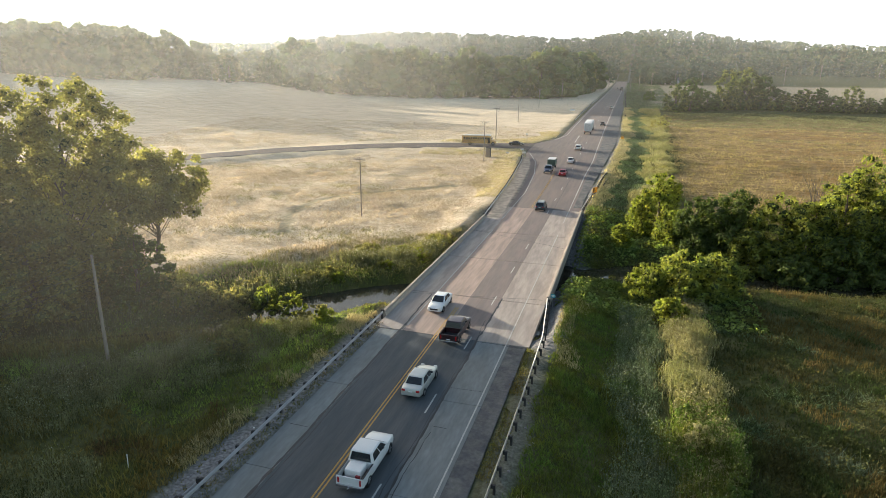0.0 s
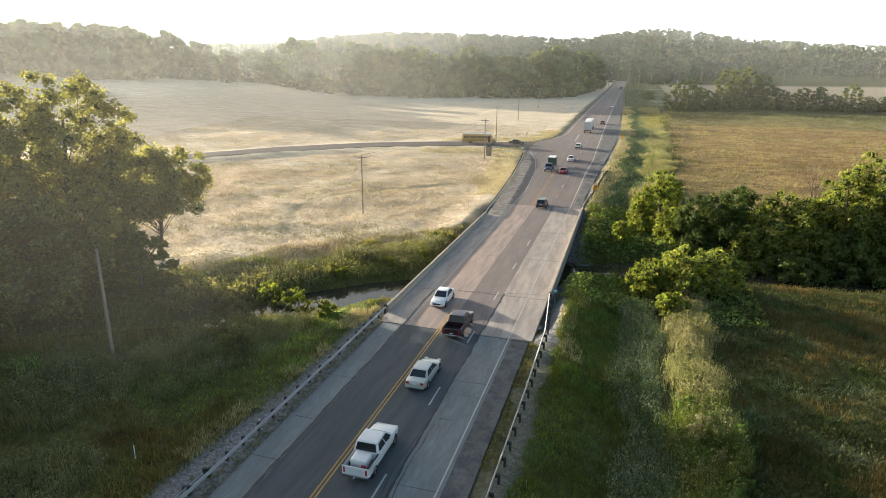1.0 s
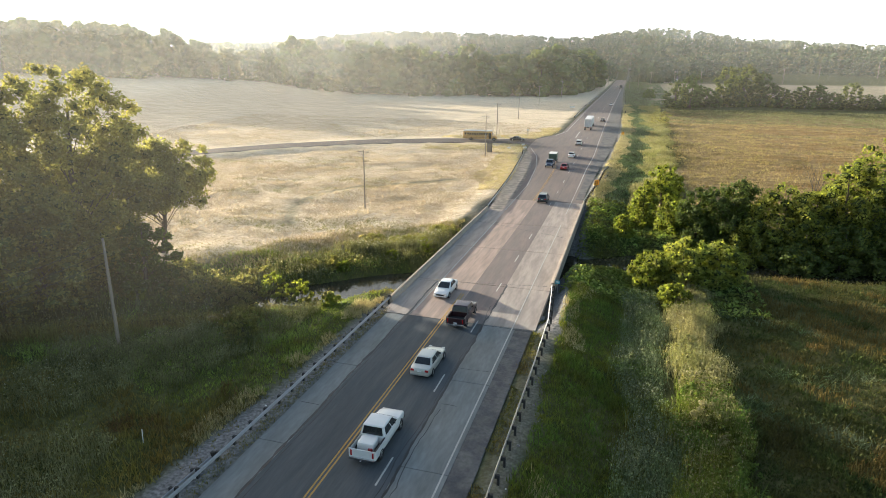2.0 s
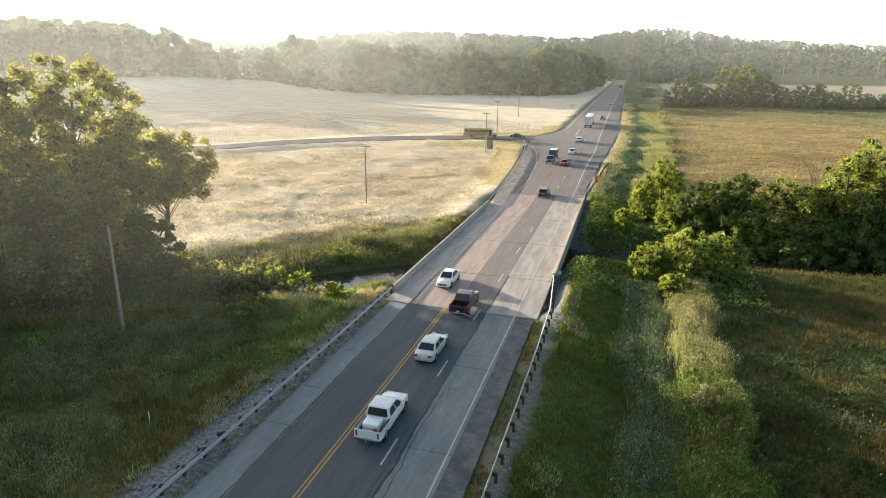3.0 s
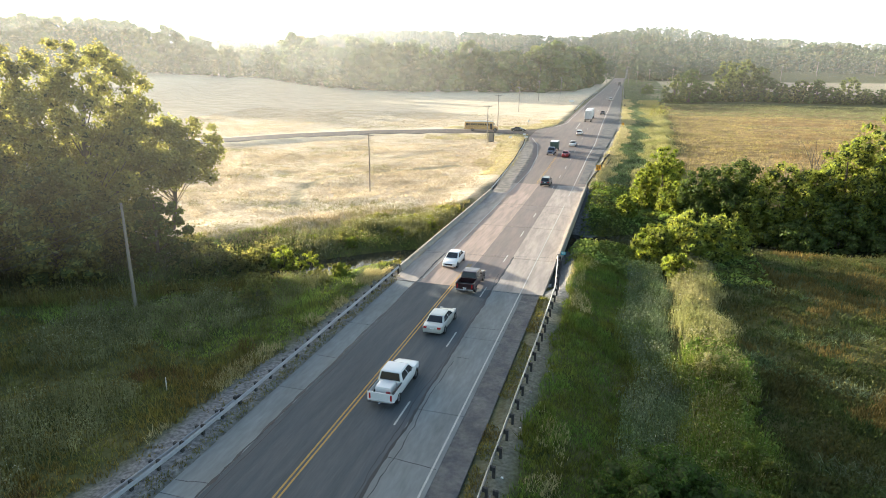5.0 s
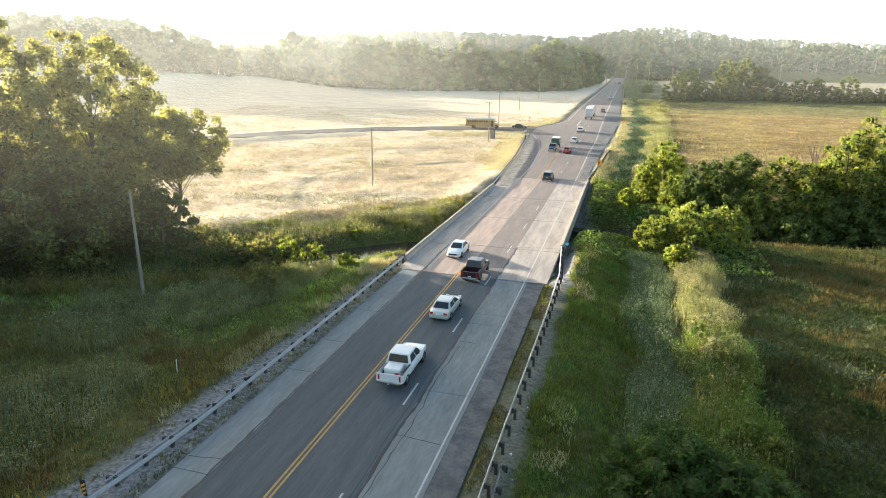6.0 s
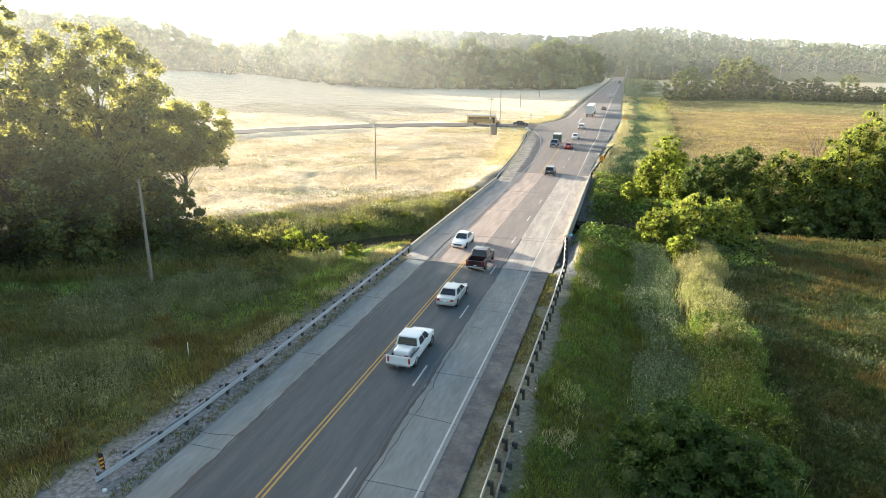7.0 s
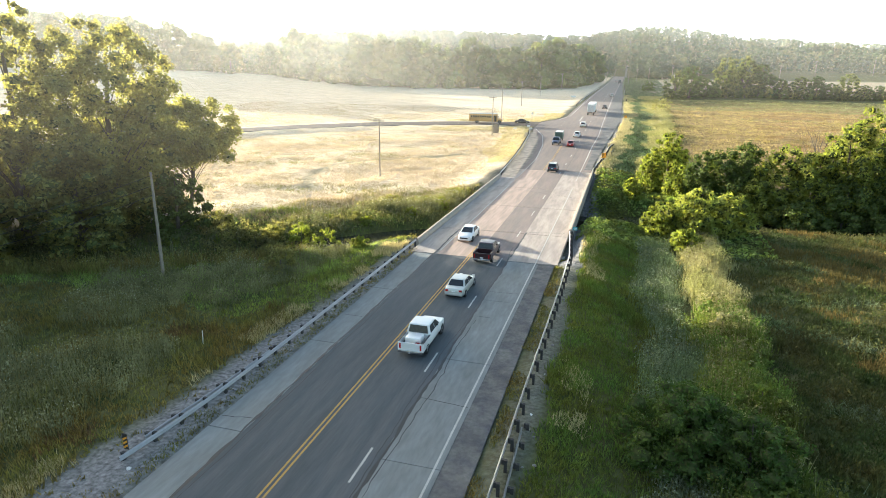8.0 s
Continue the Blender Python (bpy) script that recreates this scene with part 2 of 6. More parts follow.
def ground_material():
    """Soil and short growth: green verge, ripe meadow, stony strips and stubble, mixed by the zones of the land."""
    m = bpy.data.materials.new("ground")
    m.use_nodes = True
    nt = m.node_tree
    n, l = nt.nodes, nt.links
    b = n["Principled BSDF"]
    b.inputs["Roughness"].default_value = 0.95
    b.inputs["Specular IOR Level"].default_value = 0.1
    geo = n.new("ShaderNodeNewGeometry")
    zone = n.new("ShaderNodeAttribute")
    zone.attribute_name = "zone"
    sep = n.new("ShaderNodeSeparateColor")
    l.new(zone.outputs["Color"], sep.inputs[0])

    def noise_tex(scale, detail=5.0, stretch=None):
        t = n.new("ShaderNodeTexNoise")
        t.inputs["Scale"].default_value, t.inputs["Detail"].default_value = scale, detail
        src = geo.outputs["Position"]
        if stretch:
            mp = n.new("ShaderNodeMapping")
            mp.inputs["Scale"].default_value = stretch
            mp.inputs["Rotation"].default_value = (0, 0, radians(20))
            l.new(src, mp.inputs[0])
            src = mp.outputs[0]
        l.new(src, t.inputs["Vector"])
        return t.outputs["Fac"]

    def ramp(src, a, ca, z, cb):
        r = n.new("ShaderNodeValToRGB")
        r.color_ramp.elements[0].position, r.color_ramp.elements[1].position = a, z
        r.color_ramp.elements[0].color, r.color_ramp.elements[1].color = (*ca, 1), (*cb, 1)
        l.new(src, r.inputs[0])
        return r.outputs[0]

    def mix(fac, a, c):
        q = n.new("ShaderNodeMix")
        q.data_type = 'RGBA'
        l.new(fac, q.inputs[0])
        l.new(a, q.inputs[6])
        l.new(c, q.inputs[7])
        return q.outputs[2]

    green = ramp(noise_tex(0.35), 0.35, (0.055, 0.068, 0.02), 0.68, (0.115, 0.108, 0.042))
    gold = ramp(noise_tex(0.12, 8, (1, 3.5, 1)), 0.34, (0.53, 0.44, 0.31), 0.66, (0.69, 0.59, 0.44))
    stony = ramp(noise_tex(4.5, 8), 0.34, (0.12, 0.117, 0.112), 0.66, (0.265, 0.26, 0.255))
    stubble = ramp(noise_tex(0.16, 8, (1, 4, 1)), 0.35, (0.17, 0.13, 0.062), 0.65, (0.35, 0.25, 0.125))
    c = mix(sep.outputs[0], green, gold)
    c = mix(sep.outputs[2], c, stubble)
    c = mix(sep.outputs[1], c, stony)
    fine = n.new("ShaderNodeVectorMath")
    fine.operation = 'SCALE'
    l.new(c, fine.inputs[0])
    mr = n.new("ShaderNodeMapRange")
    l.new(noise_tex(2.2, 8), mr.inputs[0])
    mr.inputs[1].default_value, mr.inputs[2].default_value, mr.inputs[3].default_value, mr.inputs[4].default_value = 0.3, 0.7, 0.72, 1.25
    l.new(mr.outputs[0], fine.inputs["Scale"])
    l.new(fine.outputs[0], b.inputs["Base Color"])
    bp = n.new("ShaderNodeBump")
    bp.inputs["Strength"].default_value, bp.inputs["Distance"].default_value = 0.9, 0.13
    l.new(noise_tex(1.7, 8), bp.inputs["Height"])
    l.new(bp.outputs[0], b.inputs["Normal"])
    return m


GROUND = ground_material()
WATER = mat("creek_water", (0.045, 0.04, 0.026), 0.06, spec=0.25, dark=0.9, light=1.1, grain=0.5, bump=0.06, bump_scale=2.5)

# ---------------------------------------------------------------- helpers for meshes
def quick_mesh(name, verts, faces, material, smooth=False):
    """A mesh from arrays: verts (n, 3), faces (m, k)."""
    verts, faces = np.asarray(verts, np.float32), np.asarray(faces, np.int32)
    me = bpy.data.meshes.new(name)
    m, k = faces.shape
    me.vertices.add(len(verts))
    me.vertices.foreach_set("co", verts.ravel())
    me.loops.add(m * k)
    me.loops.foreach_set("vertex_index", faces.ravel())
    me.polygons.add(m)
    me.polygons.foreach_set("loop_start", np.arange(0, m * k, k, dtype=np.int32))
    me.polygons.foreach_set("loop_total", np.full(m, k, dtype=np.int32))
    me.polygons.foreach_set("use_smooth", np.full(m, smooth, dtype=bool))
    me.update(calc_edges=True)
    if material:
        me.materials.append(material)
    return me


def part(name, data, material, parent, label="", at=None):
    """Links a bmesh or a mesh as one object under a thing or a part."""
    if isinstance(data, bmesh.types.BMesh):
        me = bpy.data.meshes.new(name)
        data.normal_update()
        data.to_mesh(me)
        data.free()
        me.materials.append(material)
        me.polygons.foreach_set("use_smooth", np.zeros(len(me.polygons), dtype=bool))
        data = me
    ob = new(name, data)
    ob.parent = parent
    if at is not None:
        ob.matrix_basis = at
    if label:
        ob["label"] = label
    return ob


def box(bm, x0, x1, y0, y1, z0, z1, bevel=0.0):
    r = bmesh.ops.create_cube(bm, size=1.0, matrix=Matrix.Translation(((x0 + x1) / 2, (y0 + y1) / 2, (z0 + z1) / 2)) @ Matrix.Diagonal((x1 - x0, y1 - y0, z1 - z0, 1)))
    if bevel:
        edges = {e for v in r["verts"] for e in v.link_edges}
        bmesh.ops.bevel(bm, geom=list(edges), offset=bevel, segments=2, affect='EDGES', profile=0.6)
    return bm


def boxed(x0, x1, y0, y1, z0, z1, bevel=0.0):
    return box(bmesh.new(), x0, x1, y0, y1, z0, z1, bevel)


def tube(pts, radii, sides=8):
    """Verts and quads of a tapered tube through the points."""
    pts = np.asarray(pts, float)
    n = len(pts)
    d = np.gradient(pts, axis=0)
    d /= np.linalg.norm(d, axis=1)[:, None] + 1e-9
    up = np.where(np.abs(d[:, 2:3]) > 0.9, np.array([[1.0, 0, 0]]), np.array([[0, 0, 1.0]]))
    u = np.cross(d, up)
    u /= np.linalg.norm(u, axis=1)[:, None] + 1e-9
    w = np.cross(d, u)
    a = np.linspace(0, 2 * np.pi, sides, endpoint=False)
    ring = pts[:, None] + np.asarray(radii)[:, None, None] * (np.cos(a)[None, :, None] * u[:, None] + np.sin(a)[None, :, None] * w[:, None])
    i = np.arange(n - 1)[:, None] * sides
    k = np.arange(sides)[None]
    k2 = (k + 1) % sides
    f = np.stack([i + k, i + k2, i + sides + k2, i + sides + k], -1).reshape(-1, 4)
    return ring.reshape(-1, 3), f


def joined(pieces):
    vs, fs, o = [], [], 0
    for v, f in pieces:
        vs.append(v)
        fs.append(f + o)
        o += len(v)
    return np.concatenate(vs), np.concatenate(fs)


def thing(name, at=None, label="", category="", group="", kind=""):
    ob = new(name)
    if at is not None:
        ob.matrix_basis = at
    return tagged(ob, label, category, group, kind)


# ---------------------------------------------------------------- the lie of the land
PROFILE_Y = (-300, 60, 97, 127, 157, 228, 312, 420, 560, 900, 1500)
PROFILE_Z = (0, 0, .35, 1.3, 2.5, 4.2, 5.7, 6.8, 8.2, 14, 30)
CREEK = np.array([(-300, -95), (-120, -30), (-70, -8), (-45, 3), (-28, 13), (-14, 28), (0, 39), (14, 48), (30, 52), (48, 54), (75, 60), (130, 85), (300, 120)], float)
SIDE_ROAD = np.array([(-300, -120), (-220, -40), (-170, 35), (-135, 84), (-105, 113), (-88, 130), (-65, 145), (-42, 154), (-25, 158), (-9.5, 159.8)], float)


TRACK = np.array([(-22, 97), (-33, 89), (-40, 82.5), (-43.5, 76), (-45, 70), (-45, 65), (-43.3, 58.8), (-41, 53), (-38, 49)], float)


# the far ridge: height by direction, from west to east
HILL_WAY = (-1.0, -0.72, -0.6, -0.53, -0.44, -0.3, -0.18, -0.083, -0.01, 0.038, 0.095, 0.17, 0.25, 0.34, 0.5)
HILL_HIGH = (6, 14, 24, 30, 35, 40, 42, 40, 53, 62, 53, 36, 30, 22, 18)


def smooth_step(a, b, v):
    s = np.clip((v - a) / (b - a), 0, 1)
    return s * s * (3 - 2 * s)


def profile(y):
    return np.interp(y, PROFILE_Y, PROFILE_Z)


def line_distance(line, x, y):
    """Distance from points to a polyline, and on which side (positive: to its left)."""
    best = np.full(np.shape(x), 1e9)
    side = np.zeros(np.shape(x))
    for (ax, ay), (bx, by) in zip(line[:-1], line[1:]):
        dx, dy = bx - ax, by - ay
        k = np.clip(((x - ax) * dx + (y - ay) * dy) / (dx * dx + dy * dy), 0, 1)
        d = np.hypot(x - ax - k * dx, y - ay - k * dy)
        s = np.sign(dx * (y - ay) - dy * (x - ax))
        side = np.where(d < best, s, side)
        best = np.minimum(best, d)
    return best, side


def road_left(y):
    return np.interp(y, (-300, 100, 120, 146, 165, 176, 186, 300, 620, 1500), (-6.3, -6.3, -8.2, -12.5, -12.5, -8.5, -6.2, -5.4, -4.4, -4.2))


def road_right(y):
    return np.interp(y, (-300, 90, 120, 150, 180, 290, 620, 1500), (9.3, 9.3, 10.6, 12.2, 13.2, 12.4, 8.4, 8.0))


def gravel_width(y):
    """How far the gravel reaches from the paving west of the road."""
    return np.interp(y, (-30, -12, 4, 15), (4.5, 3.5, 2.5, 1.9))


def waves(x, y, s, seed=0.0):
    """Soft uneven ground from a few crossed waves."""
    return (np.sin(x / s + 1.3 * np.sin(y / s / 1.7 + seed)) + np.sin(y / s * 1.13 + 1.7 * np.sin(x / s / 1.9 + 2 + seed)) + 0.6 * np.sin((x + y) / s * 1.9 + seed)) / 2.6


def land(x, y):
    x, y = np.asarray(x, float), np.asarray(y, float)
    z = profile(y)
    z = z + 0.05 * np.maximum(0, -x - 130) * smooth_step(130, 330, y) * smooth_step(900, 500, -x)
    z = z + 0.02 * np.maximum(0, -x - 500) * smooth_step(200, 500, y)
    z = z + smooth_step(780, 1500, y) * np.interp(x / np.maximum(y, 1), HILL_WAY, HILL_HIGH)
    z = z + 30 * smooth_step(1500, 2600, np.hypot(x, y))
    left, right = road_left(y), road_right(y)
    near = smooth_step(190, 90, y)
    z = z - (0.5 + 1.05 * smooth_step(105, 62, y)) * smooth_step(2.5, 10, x - right)
    z = z - (0.25 + 0.45 * near) * smooth_step(3.5, 11, left - x)
    z = z + (0.22 * waves(x, y, 4.1) + 0.16 * waves(x, y, 1.7, 2)) * smooth_step(4, 9, np.maximum(x - right, left - x)) + 0.5 * waves(x, y, 37, 1) * smooth_step(30, 80, np.maximum(x - right, left - x))
    d, side = line_distance(CREEK, x, y)
    gentle = 0.42 * np.clip((20 - d) / 14.0, 0, 1) + 0.58 * smooth_step(7.6, 4.4, d)
    steep = smooth_step(-4, 6, x)
    z = z - 3.5 * np.where(side > 0, gentle * (1 - steep) + smooth_step(7.5, 1.6, d * 0.75) * steep, smooth_step(7.5 + 1.2 * smooth_step(-19, -15, x), 1.6 + 2.2 * smooth_step(-19, -15, x), d))
    z = z - 0.35 * smooth_step(0.3, -0.5, np.maximum(x - right, left - x))
    under = smooth_step(10.3, 9.0, np.abs(x - 1.3)) * smooth_step(15, 22, y) * smooth_step(78, 70, y)
    z = z - 1.3 * under
    sd, _ = line_distance(SIDE_ROAD, x, y)
    z = np.where(sd < 9, profile(y) * smooth_step(9, 5, sd) + z * (1 - smooth_step(9, 5, sd)), z)
    z = z - 0.25 * smooth_step(5.0, 4.2, sd)
    return z


def spaced(lo, a, b, hi, step, growth):
    """Grid lines, fine from a to b and ever wider outwards."""
    mid = list(np.arange(a, b + 1e-6, step))
    out, s, v = [], step, b
    while v < hi:
        s *= growth
        v += s
        out.append(v)
    inn, s, v = [], step, a
    while v > lo:
        s *= growth
        v -= s
        inn.append(v)
    return np.array(inn[::-1] + mid + out)


gx = spaced(-3800, -50, 55, 3800, 1.2, 1.05)
gy = spaced(-700, -45, 85, 4200, 1.2, 1.04)
X, Y = np.meshgrid(gx, gy)
Z = land(X, Y)
nx, ny = len(gx), len(gy)
idx = np.arange(nx * ny).reshape(ny, nx)
quads = np.stack([idx[:-1, :-1], idx[:-1, 1:], idx[1:, 1:], idx[1:, :-1]], -1).reshape(-1, 4)
me = quick_mesh("ground", np.stack([X, Y, Z], -1).reshape(-1, 3), quads, GROUND, smooth=True)


def zones(x, y):
    """Shares of ripe meadow, stones and stubble."""
    left, right = road_left(y), road_right(y)
    d, side = line_distance(CREEK, x, y)
    w = 3 * waves(x, y, 5)
    meadow = smooth_step(12, 18, np.where(side > 0, d, 0) + w) * smooth_step(3, 6, left - x + 0.3 * w + 2.2 * smooth_step(56, 64, y))
    meadow = meadow * smooth_step(900, 700, y)
    td, _ = line_distance(TRACK, x, y)
    meadow = meadow * (1 - 0.65 * smooth_step(1.9, 0.6, td + 0.5 * waves(x, y, 1.5)))
    shoulder_l = smooth_step(0.1, 0.6, left - x) * smooth_step(0.5, -0.7, left - x - gravel_width(y) + 0.2 * w) * (1 - 0.55 * smooth_step(135, 160, y))
    grassy = smooth_step(1.5, 0.9, np.abs(x - right - 0.75)) * (y < 14)
    shoulder_r = smooth_step(-0.1, 0.3, x - right) * smooth_step(3.4, 2.2, x - right + 0.3 * w) * (1 - 0.7 * grassy)
    creek_bed = smooth_step(4.2, 3.2, d)
    stony = np.clip(shoulder_l + shoulder_r * (1 - 0.4 * smooth_step(200, 260, y)) + 0.6 * creek_bed, 0, 1)
    field = smooth_step(17, 23, x - right + w) * np.where(side > 0, smooth_step(14, 26, d + 1.5 * w), 0.0)
    field = field * smooth_step(330, 250, y + 0.15 * x)
    pale = 0.5 * smooth_step(24, 34, x) * smooth_step(350, 360, y) * smooth_step(760, 700, y)
    return np.clip(meadow + pale, 0, 1), stony, np.clip(field, 0, 1)


za, zb, zc = zones(X, Y)
attr = me.attributes.new("zone", 'FLOAT_COLOR', 'POINT')
attr.data.foreach_set("color", np.stack([za, zb, zc, np.ones_like(za)], -1).astype(np.float32).ravel())
tagged(new("ground", me), "rolling farmland of ripe meadow, green verge and stubble", "ground", kind="structure")

# creek water

dense = np.concatenate([np.linspace(a, b, 12, endpoint=False) for a, b in zip(CREEK[:-1], CREEK[1:])])
dn = np.gradient(dense, axis=0)
dn /= np.linalg.norm(dn, axis=1)[:, None]
nrm = np.stack([-dn[:, 1], dn[:, 0]], -1)
open_ = np.interp(dense[:, 0], (-26, -18), (0.22, 1.0))[:, None]      # the creek narrows upstream
row = [np.concatenate([dense + nrm * (o * open_), np.full((len(dense), 1), -3.2)], 1) for o in (-4.5, -1.5, 2, 8.0)]
wv = np.stack(row, 1).reshape(-1, 3)
wi = np.arange(len(wv)).reshape(-1, 4)
wf = np.stack([wi[:-1, :-1], wi[:-1, 1:], wi[1:, 1:], wi[1:, :-1]], -1).reshape(-1, 4)
tagged(new("water", quick_mesh("water", wv, wf, WATER, True)), "still dark creek water reflecting the pale sky", "water", kind="structure")

# ---------------------------------------------------------------- roads
def ribbon(x_left, x_right, y0, y1, lift=0.0, thick=0.2, step=4.0, cols=2):
    """A paved slab that follows the road's profile; the edges are functions of y."""
    ys = np.linspace(y0, y1, max(2, int((y1 - y0) / step) + 1))
    l = np.array([x_left(v) if callable(x_left) else x_left for v in ys])
    r = np.array([x_right(v) if callable(x_right) else x_right for v in ys])
    z = profile(ys) + lift
    k = np.linspace(0, 1, cols)
    top = np.stack([l[:, None] + (r - l)[:, None] * k, np.repeat(ys[:, None], cols, 1), np.repeat(z[:, None], cols, 1)], -1)
    low = top[:, [0, -1]] - (0, 0, thick)
    v = np.concatenate([top.reshape(-1, 3), low.reshape(-1, 3)])
    n = len(ys)
    t = np.arange(n * cols).reshape(n, cols)
    b = n * cols + np.arange(n * 2).reshape(n, 2)
    f = [np.stack([t[:-1, :-1], t[:-1, 1:], t[1:, 1:], t[1:, :-1]], -1).reshape(-1, 4),
         np.stack([b[:-1, 0], t[:-1, 0], t[1:, 0], b[1:, 0]], -1), np.stack([t[:-1, -1], b[:-1, 1], b[1:, 1], t[1:, -1]], -1),
         np.array([[t[0, 0], b[0, 0], b[0, 1], t[0, -1]], [t[-1, -1], b[-1, 1], b[-1, 0], t[-1, 0]]])]
    return v, np.concatenate(f)


BRIDGE_0, BRIDGE_1 = 14.5, 77.0
road = thing("road", None, "four-lane highway of patched asphalt and concrete with painted lines", "road", kind="structure")
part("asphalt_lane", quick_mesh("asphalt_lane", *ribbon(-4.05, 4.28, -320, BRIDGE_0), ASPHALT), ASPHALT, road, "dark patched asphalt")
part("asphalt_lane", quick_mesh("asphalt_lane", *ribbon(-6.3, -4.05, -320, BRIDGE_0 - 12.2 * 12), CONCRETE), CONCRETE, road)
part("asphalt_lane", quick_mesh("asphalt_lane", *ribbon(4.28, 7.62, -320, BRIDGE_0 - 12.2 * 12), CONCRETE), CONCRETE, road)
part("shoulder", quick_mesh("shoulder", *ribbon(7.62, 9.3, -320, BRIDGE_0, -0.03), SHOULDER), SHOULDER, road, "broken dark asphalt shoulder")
part("carriageway", quick_mesh("carriageway", *ribbon(road_left, road_right, BRIDGE_1, 1500, 0, 0.3, 2, 4), ASPHALT_FAR), ASPHALT_FAR, road, "paler reddish asphalt")
part("shoulder", quick_mesh("shoulder", *ribbon(lambda v: float(np.interp(v, (92, 115, 137, 208, 328, 620), (7.9, 8.0, 8.6, 8.3, 7.8, 7.2))), lambda v: float(road_right(v)) + 0.1, BRIDGE_1 + 3, 600, 0.006, 0.1, 2, 2), SHOULDER), SHOULDER, road, "broken grey shoulder")
gap = 0.025
for k in range(12):
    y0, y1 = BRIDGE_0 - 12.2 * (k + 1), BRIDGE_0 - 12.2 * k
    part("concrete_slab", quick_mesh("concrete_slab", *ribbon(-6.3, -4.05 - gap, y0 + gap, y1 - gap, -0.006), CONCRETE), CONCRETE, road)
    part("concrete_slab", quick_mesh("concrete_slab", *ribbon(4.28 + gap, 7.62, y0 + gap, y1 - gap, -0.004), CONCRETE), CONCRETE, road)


def wavering(x, y0, y1, width, wobble, seed, lift=0.005):
    """A thin strip laid on the road, straying a little."""
    r = np.random.default_rng(seed)
    ys = np.arange(y0, y1 + 0.01, 0.6)
    off = np.convolve(r.normal(0, 1, len(ys) + 8), np.ones(9) / 9, 'valid') * wobble
    half = width / 2 * (1 + 0.5 * r.uniform(-1, 1, len(ys)))
    z = profile(ys) + lift
    v = np.stack([np.stack([x + off - half, ys, z], -1), np.stack([x + off + half, ys, z], -1)], 1).reshape(-1, 3)
    i = np.arange(len(ys) - 1) * 2
    return v, np.stack([i, i + 1, i + 3, i + 2], -1)


for x, y0, y1, wd, wob, sd in ((-4.12, -90, 26, 0.2, 0.2, 1), (4.33, -90, 27, 0.18, 0.25, 2), (4.75, -60, -2, 0.05, 0.35, 3), (4.0, -60, 20, 0.05, 0.25, 4),
                               (4.3, 77, 150, 0.09, 0.10, 5), (-3.75, -40, 16, 0.05, 0.15, 6), (7.75, 120, 190, 0.10, 0.25, 7)):
    part("crack_seal", quick_mesh("crack_seal", *wavering(x, y0, y1, wd, wob, sd), SEAL), SEAL, road)


def cross_crack(x0, x1, y, skew, width, seed):
    r = np.random.default_rng(seed)
    xs = np.arange(x0, x1 + 0.01, 0.4)
    off = np.convolve(r.normal(0, 1, len(xs) + 4), np.ones(5) / 5, 'valid') * 0.12 + skew * (xs - x0)
    z = profile(y + off) + 0.006
    v = np.stack([np.stack([xs, y + off - width / 2, z], -1), np.stack([xs, y + off + width / 2, z], -1)], 1).reshape(-1, 3)
    i = np.arange(len(xs) - 1) * 2
    return v, np.stack([i, i + 2, i + 3, i + 1], -1)


for x0, x1, y, sk, wd, sd in ((-7.0, 0.5, 14.6, -0.02, 0.16, 1), (4.3, 9.2, 14.3, -0.05, 0.12, 2), (-6.0, -4.2, -4.5, 0, 0.07, 3), (4.7, 6.1, -1.6, 0, 0.06, 4),
                              (4.3, 7.5, -15.5, -0.1, 0.06, 5), (-6.2, -4.2, -21, 0.1, 0.06, 6), (-6.5, 9.3, 25.6, 0.15, 0.07, 7), (-6.5, 9.3, 57.5, -0.42, 0.10, 8),
                              (-6.5, 9.3, 77.0, 0.0, 0.10, 9), (-8, 9, 112, 0.05, 0.08, 10), (4.3, 7.5, 4.5, 0.05, 0.05, 11)):
    part("joint_seal", quick_mesh("joint_seal", *cross_crack(x0, x1, y, sk, wd, sd), SEAL), SEAL, road)


def line_mark(name, x, y0, y1, width, material, lift=0.012):
    xa, xb = (lambda v: x(v) - width / 2, lambda v: x(v) + width / 2) if callable(x) else (x - width / 2, x + width / 2)
    v, f = ribbon(xa, xb, y0, y1, lift, 0.006, 2.0)
    part(name, quick_mesh(name, v, f, material), material, road)


for x in (-0.17, 0.11):
    line_mark("yellow_line", x, -320, 22.5, 0.12, YELLOW_LINE)
    line_mark("yellow_line", lambda v, x=x: x - 0.008 * (v - 77), 77, 118, 0.09, YELLOW_LINE, 0.014)
for k in range(-24, 16):
    y0 = 12.19 * k
    if y0 < 180:
        line_mark("lane_dash", 3.55, y0, y0 + 3.05, 0.13, WHITE_LINE, 0.009)
line_mark("edge_line", 7.3, -320, 92, 0.12, WHITE_LINE)
line_mark("edge_line", lambda v: float(np.interp(v, (92, 115, 137, 208, 328, 620), (7.3, 7.4, 8.0, 7.6, 7.1, 6.6))), 92, 600, 0.2, WHITE_LINE)
line_mark("edge_line", -3.75, 16, 92, 0.14, WHITE_LINE)
line_mark("edge_line", lambda v: float(np.interp(v, (92, 115, 132, 146), (-3.75, -5.2, -7.6, -11.5))), 92, 146, 0.18, WHITE_LINE)
line_mark("edge_line", lambda v: float(np.interp(v, (176, 190, 300, 620), (-7.6, -4.9, -4.4, -3.6))), 176, 600, 0.2, WHITE_LINE)
line_mark("turn_line", lambda v: -0.3 - 0.004 * (v - 180), 172, 190, 0.25, WHITE_LINE)
